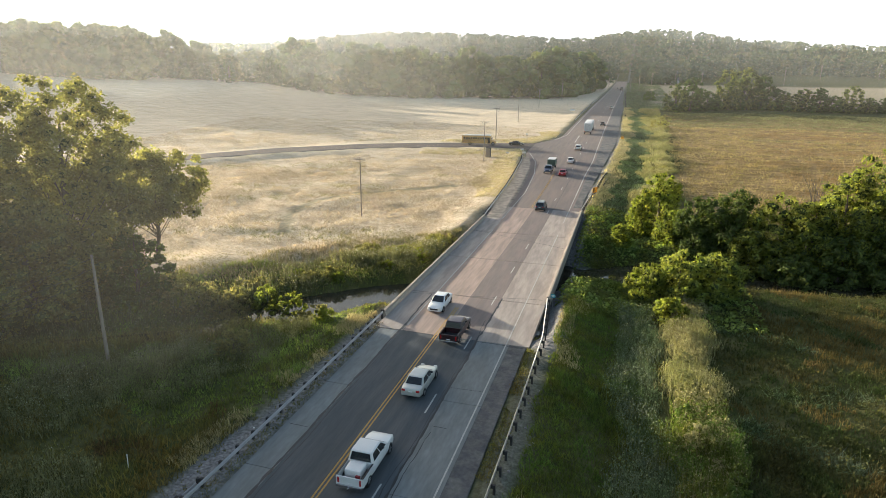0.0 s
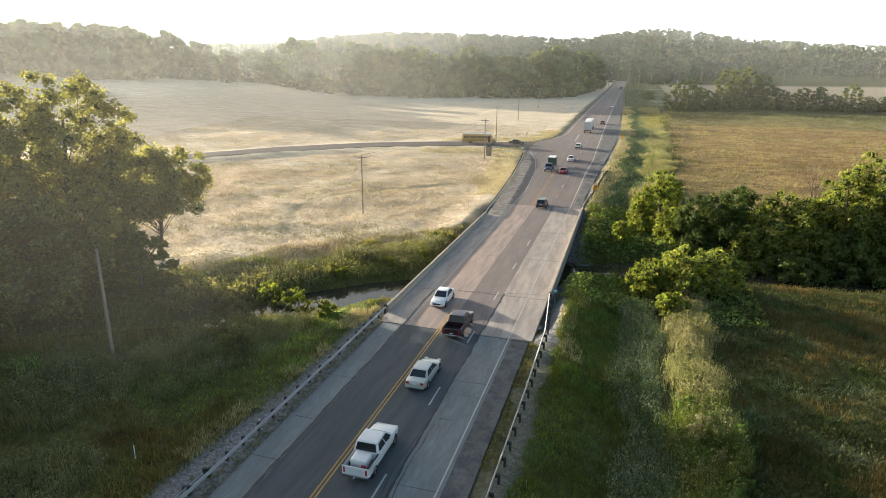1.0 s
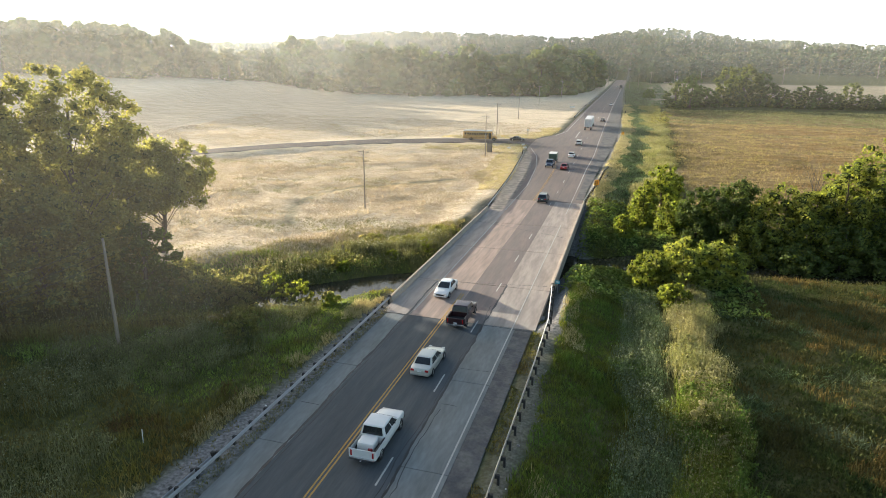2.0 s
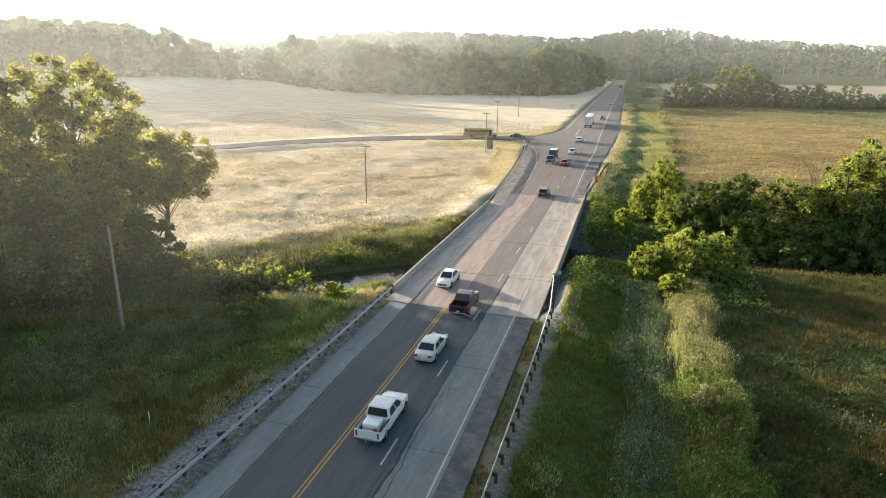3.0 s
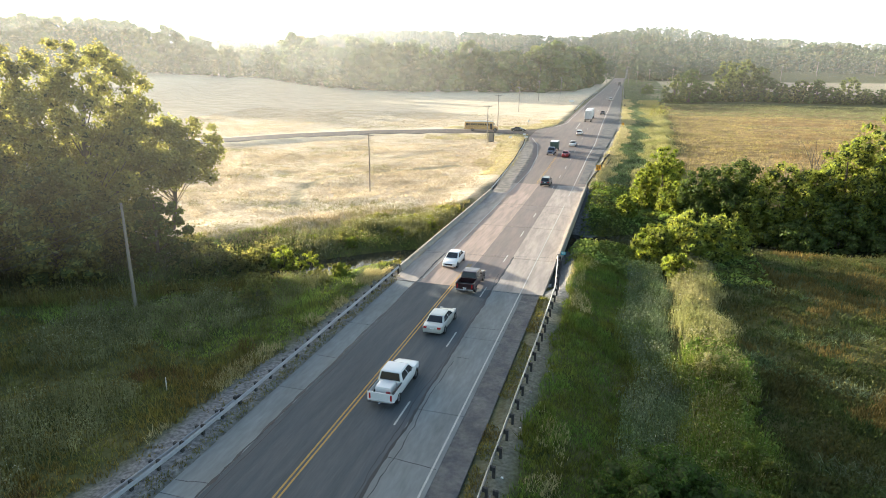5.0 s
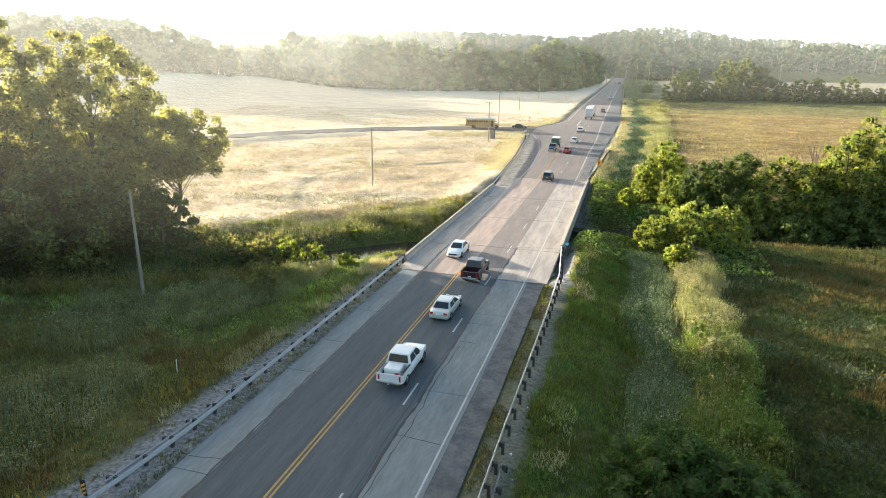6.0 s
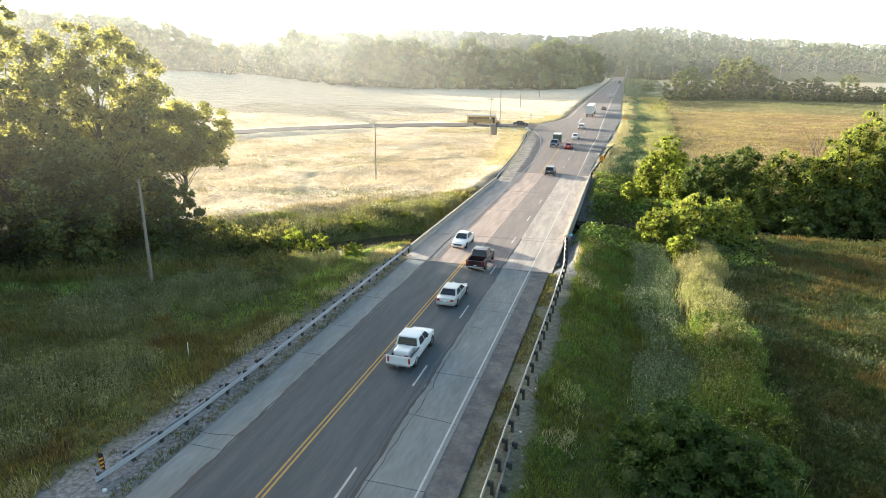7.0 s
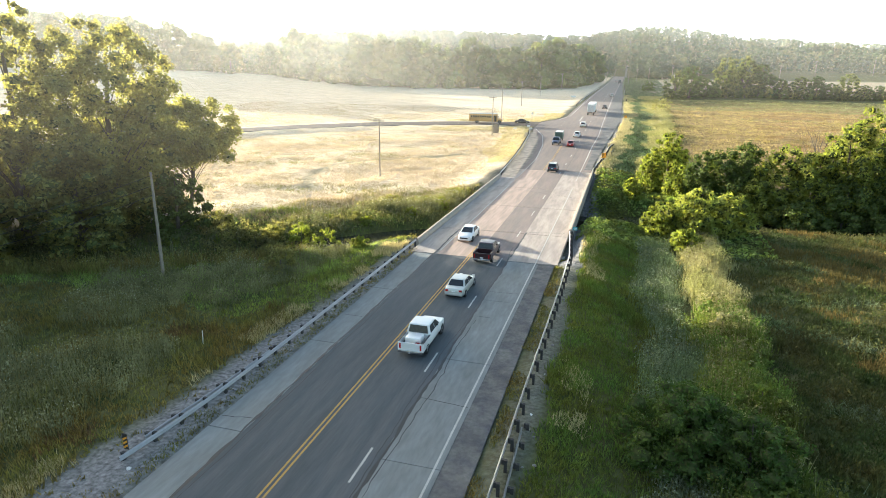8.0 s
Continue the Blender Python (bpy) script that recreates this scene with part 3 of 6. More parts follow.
for k in range(13):
    line_mark("lane_dash", 3.2, 196 + 24 * k, 201 + 24 * k, 0.2, WHITE_LINE, 0.009)

# pale worn shoulder inside the guard rail
tagged(new("shoulder", quick_mesh("shoulder", *ribbon(lambda v: float(np.interp(v, (66, 80, 105, 130, 140), (-6.9, -7.55, -9.05, -10.95, -12.3))), lambda v: float(np.interp(v, (67, 78, 92, 115, 132, 140), (-4.3, -4.6, -5.0, -6.5, -9.0, -10.8))), 67.3, 139, 0.012, 0.3, 4.0, 2), SHOULDER_PALE)), "pale worn gravelly shoulder beside the highway", "shoulder", kind="structure")

# side road towards the junction
sr = np.concatenate([np.linspace(a, b, 10, endpoint=False) for a, b in zip(SIDE_ROAD[:-1], SIDE_ROAD[1:])] + [SIDE_ROAD[-1:]])
sr[1:-1] = (sr[:-2] + sr[1:-1] * 2 + sr[2:]) / 4
sd_ = np.gradient(sr, axis=0)
sd_ /= np.linalg.norm(sd_, axis=1)[:, None]
sn = np.stack([-sd_[:, 1], sd_[:, 0]], -1)
flare = smooth_step(-24, -8, sr[:, 0])[:, None]
sv = []
for off, drop in ((4.3, 0.012), (-4.3, 0.012), (-4.5, 0.312), (4.5, 0.312)):
    e_ = sr + sn * (off + np.sign(off) * 8 * flare)
    sv.append(np.concatenate([e_, profile(e_[:, 1])[:, None] - drop], 1))
sv = np.stack(sv, 1).reshape(-1, 3)
si = np.arange(len(sr) - 1)[:, None] * 4
sf = np.concatenate([np.stack([si + a, si + b, si + 4 + b, si + 4 + a], -1).reshape(-1, 4) for a, b in ((0, 1), (1, 2), (3, 0))])
tagged(new("side_road", quick_mesh("side_road", sv, sf[:, ::-1], SIDE_ASPHALT, False)), "narrow grey asphalt side road across the meadow", "road", kind="structure")

# ---------------------------------------------------------------- bridge
bridge = thing("bridge", None, "low concrete highway bridge with pale parapet walls", "bridge", kind="structure")
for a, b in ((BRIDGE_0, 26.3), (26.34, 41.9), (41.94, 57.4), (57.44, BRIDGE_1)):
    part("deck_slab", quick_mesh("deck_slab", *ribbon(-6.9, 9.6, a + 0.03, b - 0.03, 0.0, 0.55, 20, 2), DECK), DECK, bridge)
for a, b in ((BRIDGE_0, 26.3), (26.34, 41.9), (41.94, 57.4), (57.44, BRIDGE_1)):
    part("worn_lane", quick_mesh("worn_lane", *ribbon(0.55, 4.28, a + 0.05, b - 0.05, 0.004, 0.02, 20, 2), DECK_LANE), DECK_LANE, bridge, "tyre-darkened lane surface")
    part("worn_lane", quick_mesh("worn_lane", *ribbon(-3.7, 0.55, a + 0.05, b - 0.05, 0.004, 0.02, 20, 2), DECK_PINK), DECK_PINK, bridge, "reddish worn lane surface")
bm = bmesh.new()
for x in (-6.0, -2.6, 0.9, 4.4, 8.6):
    box(bm, x - 0.25, x + 0.25, 22, 74, -1.5, -0.56, 0.03)
part("girder", bm, CONCRETE, bridge)


def parapet(x, y0, y1):
    """Wall with a sloping foot towards the road and a rounded coping."""
    s = 1 if x > 0 else -1
    k = 0.86 if x > 0 else 0.68
    prof = [(0.30, -0.75), (0.30, k - 0.06), (0.25, k), (0.02, k), (-0.02, k - 0.04), (-0.05, 0.35), (-0.16, 0.10), (-0.16, -0.02), (0.0, -0.75)]
    bm = bmesh.new()
    ys = np.linspace(y0, y1, 12)
    rings = [[bm.verts.new((x + s * a, v, z)) for a, z in prof] for v in ys]
    for p, q in zip(rings[:-1], rings[1:]):
        for i in range(len(prof)):
            j = (i + 1) % len(prof)
            bm.faces.new((p[i], p[j], q[j], q[i]))
    bm.faces.new(rings[0])
    bm.faces.new(rings[-1][::-1])
    bmesh.ops.recalc_face_normals(bm, faces=bm.faces)
    return bm


for x, ys in ((-7.0, (17.6, 30, 43, 55.5, 67)), (9.65, (27.0, 39, 51, 63, 76))):
    for a, b in zip(ys[:-1], ys[1:]):
        part("parapet_wall", parapet(x, a + 0.015, b - 0.015), PARAPET, bridge, "pale concrete parapet")
for y in (33, 58):
    bm = bmesh.new()
    for x in (-5.5, -0.5, 4.3, 9.0):
        bmesh.ops.create_cone(bm, cap_ends=True, segments=14, radius1=0.45, radius2=0.45, depth=4.6, matrix=Matrix.Translation((x, y + 0.4 * x, -3.7)))
    part("pier", bm, CONCRETE, bridge)
    bm = bmesh.new()
    box(bm, -7.2, 10.0, -0.5, 0.5, -1.95, -1.45, 0.04)
    bmesh.ops.rotate(bm, verts=bm.verts, cent=(1.4, 0, 0), matrix=Matrix.Rotation(0.37, 3, 'Z'))
    bmesh.ops.translate(bm, verts=bm.verts, vec=(0, y + 0.55, 0))
    part("pier_cap", bm, CONCRETE, bridge)
for y in (19.5, 76.2):
    part("abutment", boxed(-7.2, 9.9, y - 0.5, y + 0.5, -4.0, -0.57, 0.03), CONCRETE, bridge)


# ---------------------------------------------------------------- guard rails
W_BEAM = [(-0.155, 0.0), (-0.115, 0.03), (-0.085, 0.08), (-0.055, 0.08), (-0.02, 0.02), (0.02, 0.02), (0.055, 0.08), (0.085, 0.08), (0.115, 0.03), (0.155, 0.0)]
POST_MESH = None


def guard_rail(points, side, label, wooden=True, height=0.62):
    """A corrugated steel beam on posts; points (x, y, drop) along it; side: +1 where the road lies to its +x."""
    global POST_MESH
    rail = thing("guard_rail", None, label, "guard rail")
    pts = np.array(points, float)
    seg = np.hypot(*np.diff(pts[:, :2], axis=0).T)
    run = np.concatenate([[0], np.cumsum(seg)])
    at = np.arange(0, run[-1], 0.95)
    p = np.stack([np.interp(at, run, pts[:, k]) for k in range(3)], -1)
    d = np.gradient(p[:, :2], axis=0)
    d /= np.linalg.norm(d, axis=1)[:, None]
    nrm = np.stack([d[:, 1], -d[:, 0]], -1) * side
    z = profile(p[:, 1]) + height - p[:, 2]
    rows = []
    for zz_, out in W_BEAM + [(q, o - 0.012) for q, o in W_BEAM[::-1]]:
        rows.append(np.concatenate([p[:, :2] + nrm * out, (z + zz_)[:, None]], 1))
    v = np.stack(rows, 1)
    n, k = v.shape[:2]
    i = np.arange(n * k).reshape(n, k)
    j = np.roll(i, -1, axis=1)
    f = np.stack([i[:-1], j[:-1], j[1:], i[1:]], -1).reshape(-1, 4)
    part("beam", quick_mesh("beam", v.reshape(-1, 3), f, STEEL, True), STEEL, rail, "galvanised corrugated steel beam")
    if POST_MESH is None:
        bm = boxed(-0.08, 0.08, -0.09, 0.09, -1.0, 0.10)
        POST_MESH = bpy.data.meshes.new("post")
        bm.to_mesh(POST_MESH)
        bm.free()
        POST_MESH.materials.append(POST_WOOD)
        bm = boxed(-0.07, 0.07, -0.07, 0.07, -0.16, 0.12)
        guard_rail.block = bpy.data.meshes.new("block")
        bm.to_mesh(guard_rail.block)
        bm.free()
        guard_rail.block.materials.append(POST_WOOD)
    for q in np.arange(0.4, run[-1], 1.905):
        x, y, dr = (np.interp(q, run, pts[:, k]) for k in range(3))
        a = int(min(q / 0.95, len(nrm) - 1))
        nx_, ny_ = nrm[a]
        zt = float(profile(y)) + height - dr
        turn = math.degrees(math.atan2(ny_, nx_))
        part("post", POST_MESH, None, rail, at=pose(x - nx_ * 0.26, y - ny_ * 0.26, zt, 0, 0, turn))
        part("block", guard_rail.block, None, rail, at=pose(x - nx_ * 0.10, y - ny_ * 0.10, zt, 0, 0, turn))
    return rail


RAIL = "weathered galvanised guard rail on dark wooden posts beside the shoulder"
guard_rail([(-8.3, -26.6, 0.28), (-7.75, -24, 0.1), (-7.35, -20, 0), (-7.2, -12, 0), (-7.1, 3, 0), (-7.05, 17.7, -0.05)], 1, RAIL)
guard_rail([(10.6, -75, 0), (10.6, -16, 0), (10.75, 4, 0), (10.7, 16, 0), (10.0, 24.5, -0.03), (9.72, 27.3, -0.05)], -1, RAIL)
guard_rail([(9.75, 76, -0.05), (10.0, 82, 0), (10.9, 95, 0), (11.8, 112, 0), (12.6, 120, 0.2)], -1, RAIL)
guard_rail([(-7.1, 66.8, -0.05), (-7.8, 80, 0), (-9.3, 105, 0), (-11.2, 130, 0), (-12.6, 140, 0.2)], 1, RAIL)
guard_rail([(-6.6, 240, 0), (-6.9, 300, 0), (-5.8, 420, 0)], 1, RAIL)
guard_rail([(13.4, 330, 0), (12.3, 400, 0), (10.5, 520, 0)], -1, RAIL)
# low parallel terminal rails
guard_rail([(-8.6, -24.5, 0.3), (-8.1, -19.5, 0.25), (-7.75, -12.5, 0.2)], 1, "low second steel rail at the guard rail's end", height=0.5)
guard_rail([(11.3, -27, 0.3), (11.1, -17, 0.25)], -1, "low second steel rail at the guard rail's end", height=0.5)
guard_rail([(13.0, 112, 0.3), (12.4, 104, 0.2)], 1, "low second steel rail at the guard rail's end", height=0.5)

# ---------------------------------------------------------------- trees and bushes
def leaf_cards(centres, normals, length, width, r):
    """Rhombic leaves, four corners each, bent a little along the rib."""
    n = len(centres)
    a = r.normal(size=(n, 3))
    a -= normals * (a * normals).sum(1)[:, None]
    a /= np.linalg.norm(a, axis=1)[:, None] + 1e-9
    b = np.cross(normals, a)
    s = r.uniform(0.6, 1.35, n)[:, None]
    bend = normals * length * 0.18 * s
    v = np.stack([centres - a * length * s - bend, centres - b * width * s, centres + a * length * s - bend, centres + b * width * s], 1)
    return v.reshape(-1, 3), np.arange(4 * n).reshape(-1, 4)


def clump_leaves(c, rad, n, leaf, r, flat=0.75, out=0.6):
    """Leaves over a ragged clump."""
    d = r.normal(size=(n, 3))
    d /= np.linalg.norm(d, axis=1)[:, None]
    lump = 0.8 + 0.22 * np.sin(d[:, 0:1] * 5 + c[0]) + 0.2 * np.sin(d[:, 1:2] * 6 + d[:, 2:3] * 5 + c[1])
    rad_ = rad * np.cbrt(r.uniform(0.35, 1.0, n))[:, None] * lump
    p = c + d * rad_ * (1, 1, flat)
    nm = d * out + r.normal(size=(n, 3)) * 0.7 + (0, 0, 0.35)
    nm /= np.linalg.norm(nm, axis=1)[:, None]
    return leaf_cards(p, nm, leaf, leaf * 0.62, r)


def rough_ball(n=2):
    """A cube swollen to a ball, 6 n n quads: the solid mass of a clump."""
    vs, fs, seen = [], [], {}
    for ax in range(3):
        for sg in (-1, 1):
            for i in range(n):
                for j in range(n):
                    f = []
                    for a, b in ((i, j), (i + 1, j), (i + 1, j + 1), (i, j + 1)):
                        p = [0, 0, 0]
                        p[ax], p[(ax + 1) % 3], p[(ax + 2) % 3] = sg * n, 2 * a - n, 2 * b - n
                        key = tuple(p)
                        if key not in seen:
                            seen[key] = len(vs)
                            vs.append(key)
                        f.append(seen[key])
                    fs.append(f if sg > 0 else f[::-1])
    v = np.array(vs, float)
    return v / np.linalg.norm(v, axis=1)[:, None], np.array(fs)


LUMP_V, LUMP_F = rough_ball()


def tree_meshes(h, rx, seed, leaves, leaf, clumps=36, low=0.28, trunk=0.35, material=None, lean=(0, 0), sides=7, limbs=True, lump=(0.13, 0.27), out=0.7, core=0.0, top=2.0):
    """Trunk with limbs, and crown, about the foot at the origin."""
    r = np.random.default_rng(seed)
    k = np.linspace(0, 1, 7)
    wander = np.cumsum(r.normal(0, 0.02 * h, (7, 2)) * 0.5, axis=0) + np.outer(k, lean)
    wander -= wander[0]
    spine = np.stack([wander[:, 0], wander[:, 1], k * h * 0.82], -1)
    wood = [tube(spine, trunk * (1.15 - 0.95 * k), sides)]
    foliage = []
    girth_at = lambda q: np.sqrt(np.clip(1 - np.abs((q - 0.38) / np.where(q > 0.38, 0.64, 0.55)) ** np.where(q > 0.38, top, 2.4), 0.03, 1))
    fine = np.linspace(0, 1, 200)
    share = np.cumsum(girth_at(fine) + 0.15)
    hf = np.interp((np.arange(clumps) + r.uniform(0, 1, clumps)) / clumps, share / share[-1], fine)
    az = np.arange(clumps) * 2.39996 + r.normal(0, 0.35, clumps)
    girth = girth_at(hf)
    uneven = 0.9 + 0.2 * np.sin(3.1 * az + seed + 4 * hf) * r.uniform(0.3, 1, clumps)
    depth = np.where(r.random(clumps) < 0.68, r.uniform(0.82, 1.04, clumps), r.uniform(0.25, 0.8, clumps))
    rad = rx * r.uniform(*lump, clumps) * (1.1 - 0.35 * hf)
    reach = np.maximum(rx * uneven * depth * girth - rad * 0.45, 0)
    c = np.stack([np.cos(az) * reach, np.sin(az) * reach, h * (low + (1 - low) * hf) - rad * 0.85 * hf + rad * 0.4 * (1 - hf)], -1)
    c[:, :2] += np.array(lean) * 0.75 * (c[:, 2:3] / h)
    share = rad ** 2 / (rad ** 2).sum()
    for q, s, w in zip(c, rad, share):
        foliage.append(clump_leaves(q, s, max(6, int(leaves * w)), leaf, r, out=out))
        if limbs:
            f = np.clip((q[2] / h - 0.15) * r.uniform(0.5, 0.85), 0.04, 0.75)
            start = np.array([np.interp(f / 0.82, k, spine[:, i]) for i in range(3)])
            bendy = (start + q) / 2 + (0, 0, 0.08 * h * r.uniform(0.2, 1)) + r.normal(0, 0.03 * h, 3)
            t = np.linspace(0, 1, 4)[:, None]
            path = (1 - t) ** 2 * start + 2 * t * (1 - t) * bendy + t * t * q
            if s > np.quantile(rad, 0.72) or r.random() < 0.08:
                wood.append(tube(path, trunk * (0.24 - 0.2 * t[:, 0]) * (0.5 + 0.5 * s / rad.max()), 4))
    wv_, wf_ = joined(wood)
    leaf_count = sum(len(f) for _, f in foliage)
    # opaque balls added inside the clumps to block light and darken the gaps
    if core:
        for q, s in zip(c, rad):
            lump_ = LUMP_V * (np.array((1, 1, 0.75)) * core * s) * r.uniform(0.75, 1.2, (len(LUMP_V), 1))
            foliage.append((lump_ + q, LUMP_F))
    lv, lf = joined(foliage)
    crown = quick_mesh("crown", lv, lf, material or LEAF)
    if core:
        crown.materials.append(SHADE_CORE)
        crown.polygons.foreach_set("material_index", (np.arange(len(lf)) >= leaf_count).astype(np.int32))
    return quick_mesh("trunk", wv_, wf_, BARK, True), crown


def plant_tree(name, x, y, h, rx, seed, leaves, leaf, label, category="tree", group="", sink=0.15, **more):
    t = thing(name, pose(x, y, float(land(x, y)) - sink), label, category, group)
    trunk_me, crown_me = tree_meshes(h, rx, seed, leaves, leaf, **more)
    part("trunk", trunk_me, None, t)
    part("crown", crown_me, None, t)
    return t


SUNLIT = "large broadleaf tree with sun-fringed yellow-green crown above the creek"
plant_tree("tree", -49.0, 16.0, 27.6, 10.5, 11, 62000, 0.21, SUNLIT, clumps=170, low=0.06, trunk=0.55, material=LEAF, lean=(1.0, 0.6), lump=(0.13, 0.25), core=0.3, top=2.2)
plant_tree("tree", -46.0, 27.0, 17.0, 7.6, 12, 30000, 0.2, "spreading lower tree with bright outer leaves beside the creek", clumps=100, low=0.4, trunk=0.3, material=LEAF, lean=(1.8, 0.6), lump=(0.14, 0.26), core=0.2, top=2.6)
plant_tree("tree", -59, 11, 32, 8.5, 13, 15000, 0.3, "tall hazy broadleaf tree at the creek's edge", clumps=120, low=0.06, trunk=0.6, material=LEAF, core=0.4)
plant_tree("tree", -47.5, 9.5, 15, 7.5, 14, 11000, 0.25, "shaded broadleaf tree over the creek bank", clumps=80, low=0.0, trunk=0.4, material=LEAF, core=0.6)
plant_tree("tree", -40.5, 17.5, 9, 4.6, 15, 9000, 0.20, "shaded low tree on the creek bank", clumps=60, low=-0.05, trunk=0.25, material=LEAF_DARK_SHADE, core=0.6)
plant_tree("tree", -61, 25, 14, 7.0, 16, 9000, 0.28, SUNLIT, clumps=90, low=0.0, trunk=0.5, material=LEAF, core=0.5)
for i, (x, y, h) in enumerate(((-60, -4, 25), (-63, -18, 23), (-60, -31, 26), (-66, -45, 24), (-62, -60, 25), (-68, -76, 24), (-64, -92, 25), (-74, 4, 21), (-72, -10, 22), (-73, 20, 15), (-54.5, -1, 15), (-56, -11, 16), (-57, -22, 17), (-58, -36, 16), (-60, -50, 17), (-61, -68, 17), (-64, 4, 21))):
    plant_tree("tree", x, y, h, 8.5 if h > 20 else 6.5, 30 + i, 2600, 0.75, "tall shaded broadleaf tree in the creekside row", clumps=44, low=0.0, trunk=0.5, material=LEAF, group="creekside trees", core=0.7, lump=(0.2, 0.34))

# trees along the creek east of the road
# low dark-leaved entries carry the shade under the tall trees in their colour
EAST = ((21.1, 36.6, 5.0, 2.6, LEAF_LIGHT, 5000), (24.9, 36.9, 7.2, 3.9, LEAF, 10000), (29.4, 39.6, 6.3, 3.6, LEAF, 8000), (23.8, 29.6, 3.5, 2.1, LEAF_LIGHT, 4000),
        (23.6, 73.4, 10.6, 3.6, LEAF_LIGHT, 8000), (20.5, 69.0, 7.6, 2.6, LEAF_LIGHT, 5000), (25.4, 64.5, 6.2, 3.3, LEAF_LIGHT, 6000), (17.4, 60.0, 4.0, 1.9, LEAF_LIGHT, 2600),
        (28.6, 61.6, 9.0, 3.6, LEAF_DARK_SHADE, 7000), (34.1, 61.7, 10.9, 5.2, LEAF_DARK_SHADE, 11000), (36.1, 57.5, 8.0, 4.2, LEAF, 9000), (40.6, 59.5, 12.6, 5.8, LEAF, 13000),
        (44.8, 59.8, 11.8, 4.8, LEAF, 9000), (49.0, 60.5, 16.2, 5.2, LEAF, 11000), (53.2, 61.6, 19.6, 5.8, LEAF, 14000), (58.0, 62.6, 22.4, 6.4, LEAF, 14000),
        (48.2, 57.0, 9.6, 4.6, LEAF_DARK_SHADE, 7000), (54.2, 57.4, 10.6, 4.8, LEAF_DARK_SHADE, 7000), (60.2, 58.6, 11.5, 5.0, LEAF_DARK_SHADE, 6000), (64.0, 66.0, 21.0, 6.4, LEAF, 8000), (71.0, 68.0, 20.0, 7.0, LEAF, 6000),
        (41.6, 54.6, 6.6, 4.2, LEAF_DARK_SHADE, 6000), (24.8, 87.0, 6.4, 2.6, LEAF_LIGHT, 4500), (26.6, 95.0, 5.4, 2.4, LEAF_LIGHT, 4000), (31.6, 55.6, 5.0, 3.4, LEAF_DARK_SHADE, 5000))
for i, (x, y, h, rx, m, n) in enumerate(EAST):
    m = LEAF_EAST if m is LEAF else m
    plant_tree("tree", x, y, h * 1.03, rx * 1.08, 60 + i, int(n * 0.85), 0.175 if y < 50 else 0.212,
               {"leaf_light": "young pale-green tree on the overgrown field margin", "leaf_dark_shade": "dense creek thicket tree in dark leaves with shade painted in"}.get(m.name, "leafy green tree in the creek thicket with sunlit top"),
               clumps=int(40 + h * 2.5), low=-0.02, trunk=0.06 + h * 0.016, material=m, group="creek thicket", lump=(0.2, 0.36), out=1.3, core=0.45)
plant_tree("bush", 19.8, -15.2, 5.3, 3.6, 90, 18000, 0.1, "dense dark-green rounded bush at the foot of the embankment", "bush", clumps=70, low=-0.1, trunk=0.12, material=LEAF_BUSH, lump=(0.2, 0.34), out=1.3, core=0.5)
plant_tree("bush", 23.2, -16.2, 4.6, 3.2, 94, 12500, 0.1, "dense dark-green rounded bush at the foot of the embankment", "bush", clumps=60, low=-0.1, trunk=0.12, material=LEAF_BUSH, lump=(0.2, 0.34), out=1.3, core=0.5)
plant_tree("bush", 29.0, 228, 6.4, 5.0, 91, 1700, 0.22, "lone rounded yellow-green bush beside the highway verge", "bush", clumps=36, low=-0.1, trunk=0.15, material=LEAF_BANK)
plant_tree("bush", 28.5, 420, 7, 5.0, 92, 3000, 0.36, "dark bush on the highway verge", "bush", clumps=44, low=-0.1, trunk=0.2, material=LEAF_FAR)

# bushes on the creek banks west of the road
for i, (x, y, h, rx, m) in enumerate(((-25.0, 22.2, 4.1, 2.0, LEAF_LIGHT), (-20.8, 21.6, 3.6, 1.6, LEAF_LIGHT), (-13.4, 15.4, 1.5, 1.0, LEAF_LIGHT), (-16.4, 20.4, 3.2, 1.6, LEAF), (-18.6, 19.6, 2.4, 1.4, LEAF), (-30.1, 19.4, 2.6, 1.4, LEAF), (-27.5, 19.0, 2.4, 1.2, LEAF), (-18.0, 5.5, 2.3, 1.4, LEAF_DARK_SHADE),
                                      (-28.8, 21.5, 2.4, 1.8, LEAF_DARK_SHADE), (-22.3, 12.6, 2.2, 1.6, LEAF_DARK_SHADE), (-12.2, 46.0, 2.2, 1.8, LEAF_LIGHT), (-10.6, 51.0, 2.2, 1.7, LEAF_LIGHT), (-15.5, 44.5, 2.6, 1.6, LEAF), (-20.5, 44.0, 2.2, 1.5, LEAF_LIGHT),
                                      (-8.0, 28.6, 2.9, 0.8, LEAF_LIGHT), (-38, 21, 2.6, 2.2, LEAF_DARK_SHADE), (-34, 19, 3.5, 2.6, LEAF_DARK_SHADE))):
    plant_tree("bush", x, y, h * (1.2 if y < 40 else 0.6), rx * (1.35 if y < 40 else 1.7), 120 + i, 3400, 0.14, {"leaf_light": "bright yellow-green bush on the creek bank", "leaf_dark_shade": "shaded green bush on the creek bank"}.get(m.name, "leafy green bush on the creek bank"),
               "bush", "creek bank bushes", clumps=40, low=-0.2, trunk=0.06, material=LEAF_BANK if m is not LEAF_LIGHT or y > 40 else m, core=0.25)

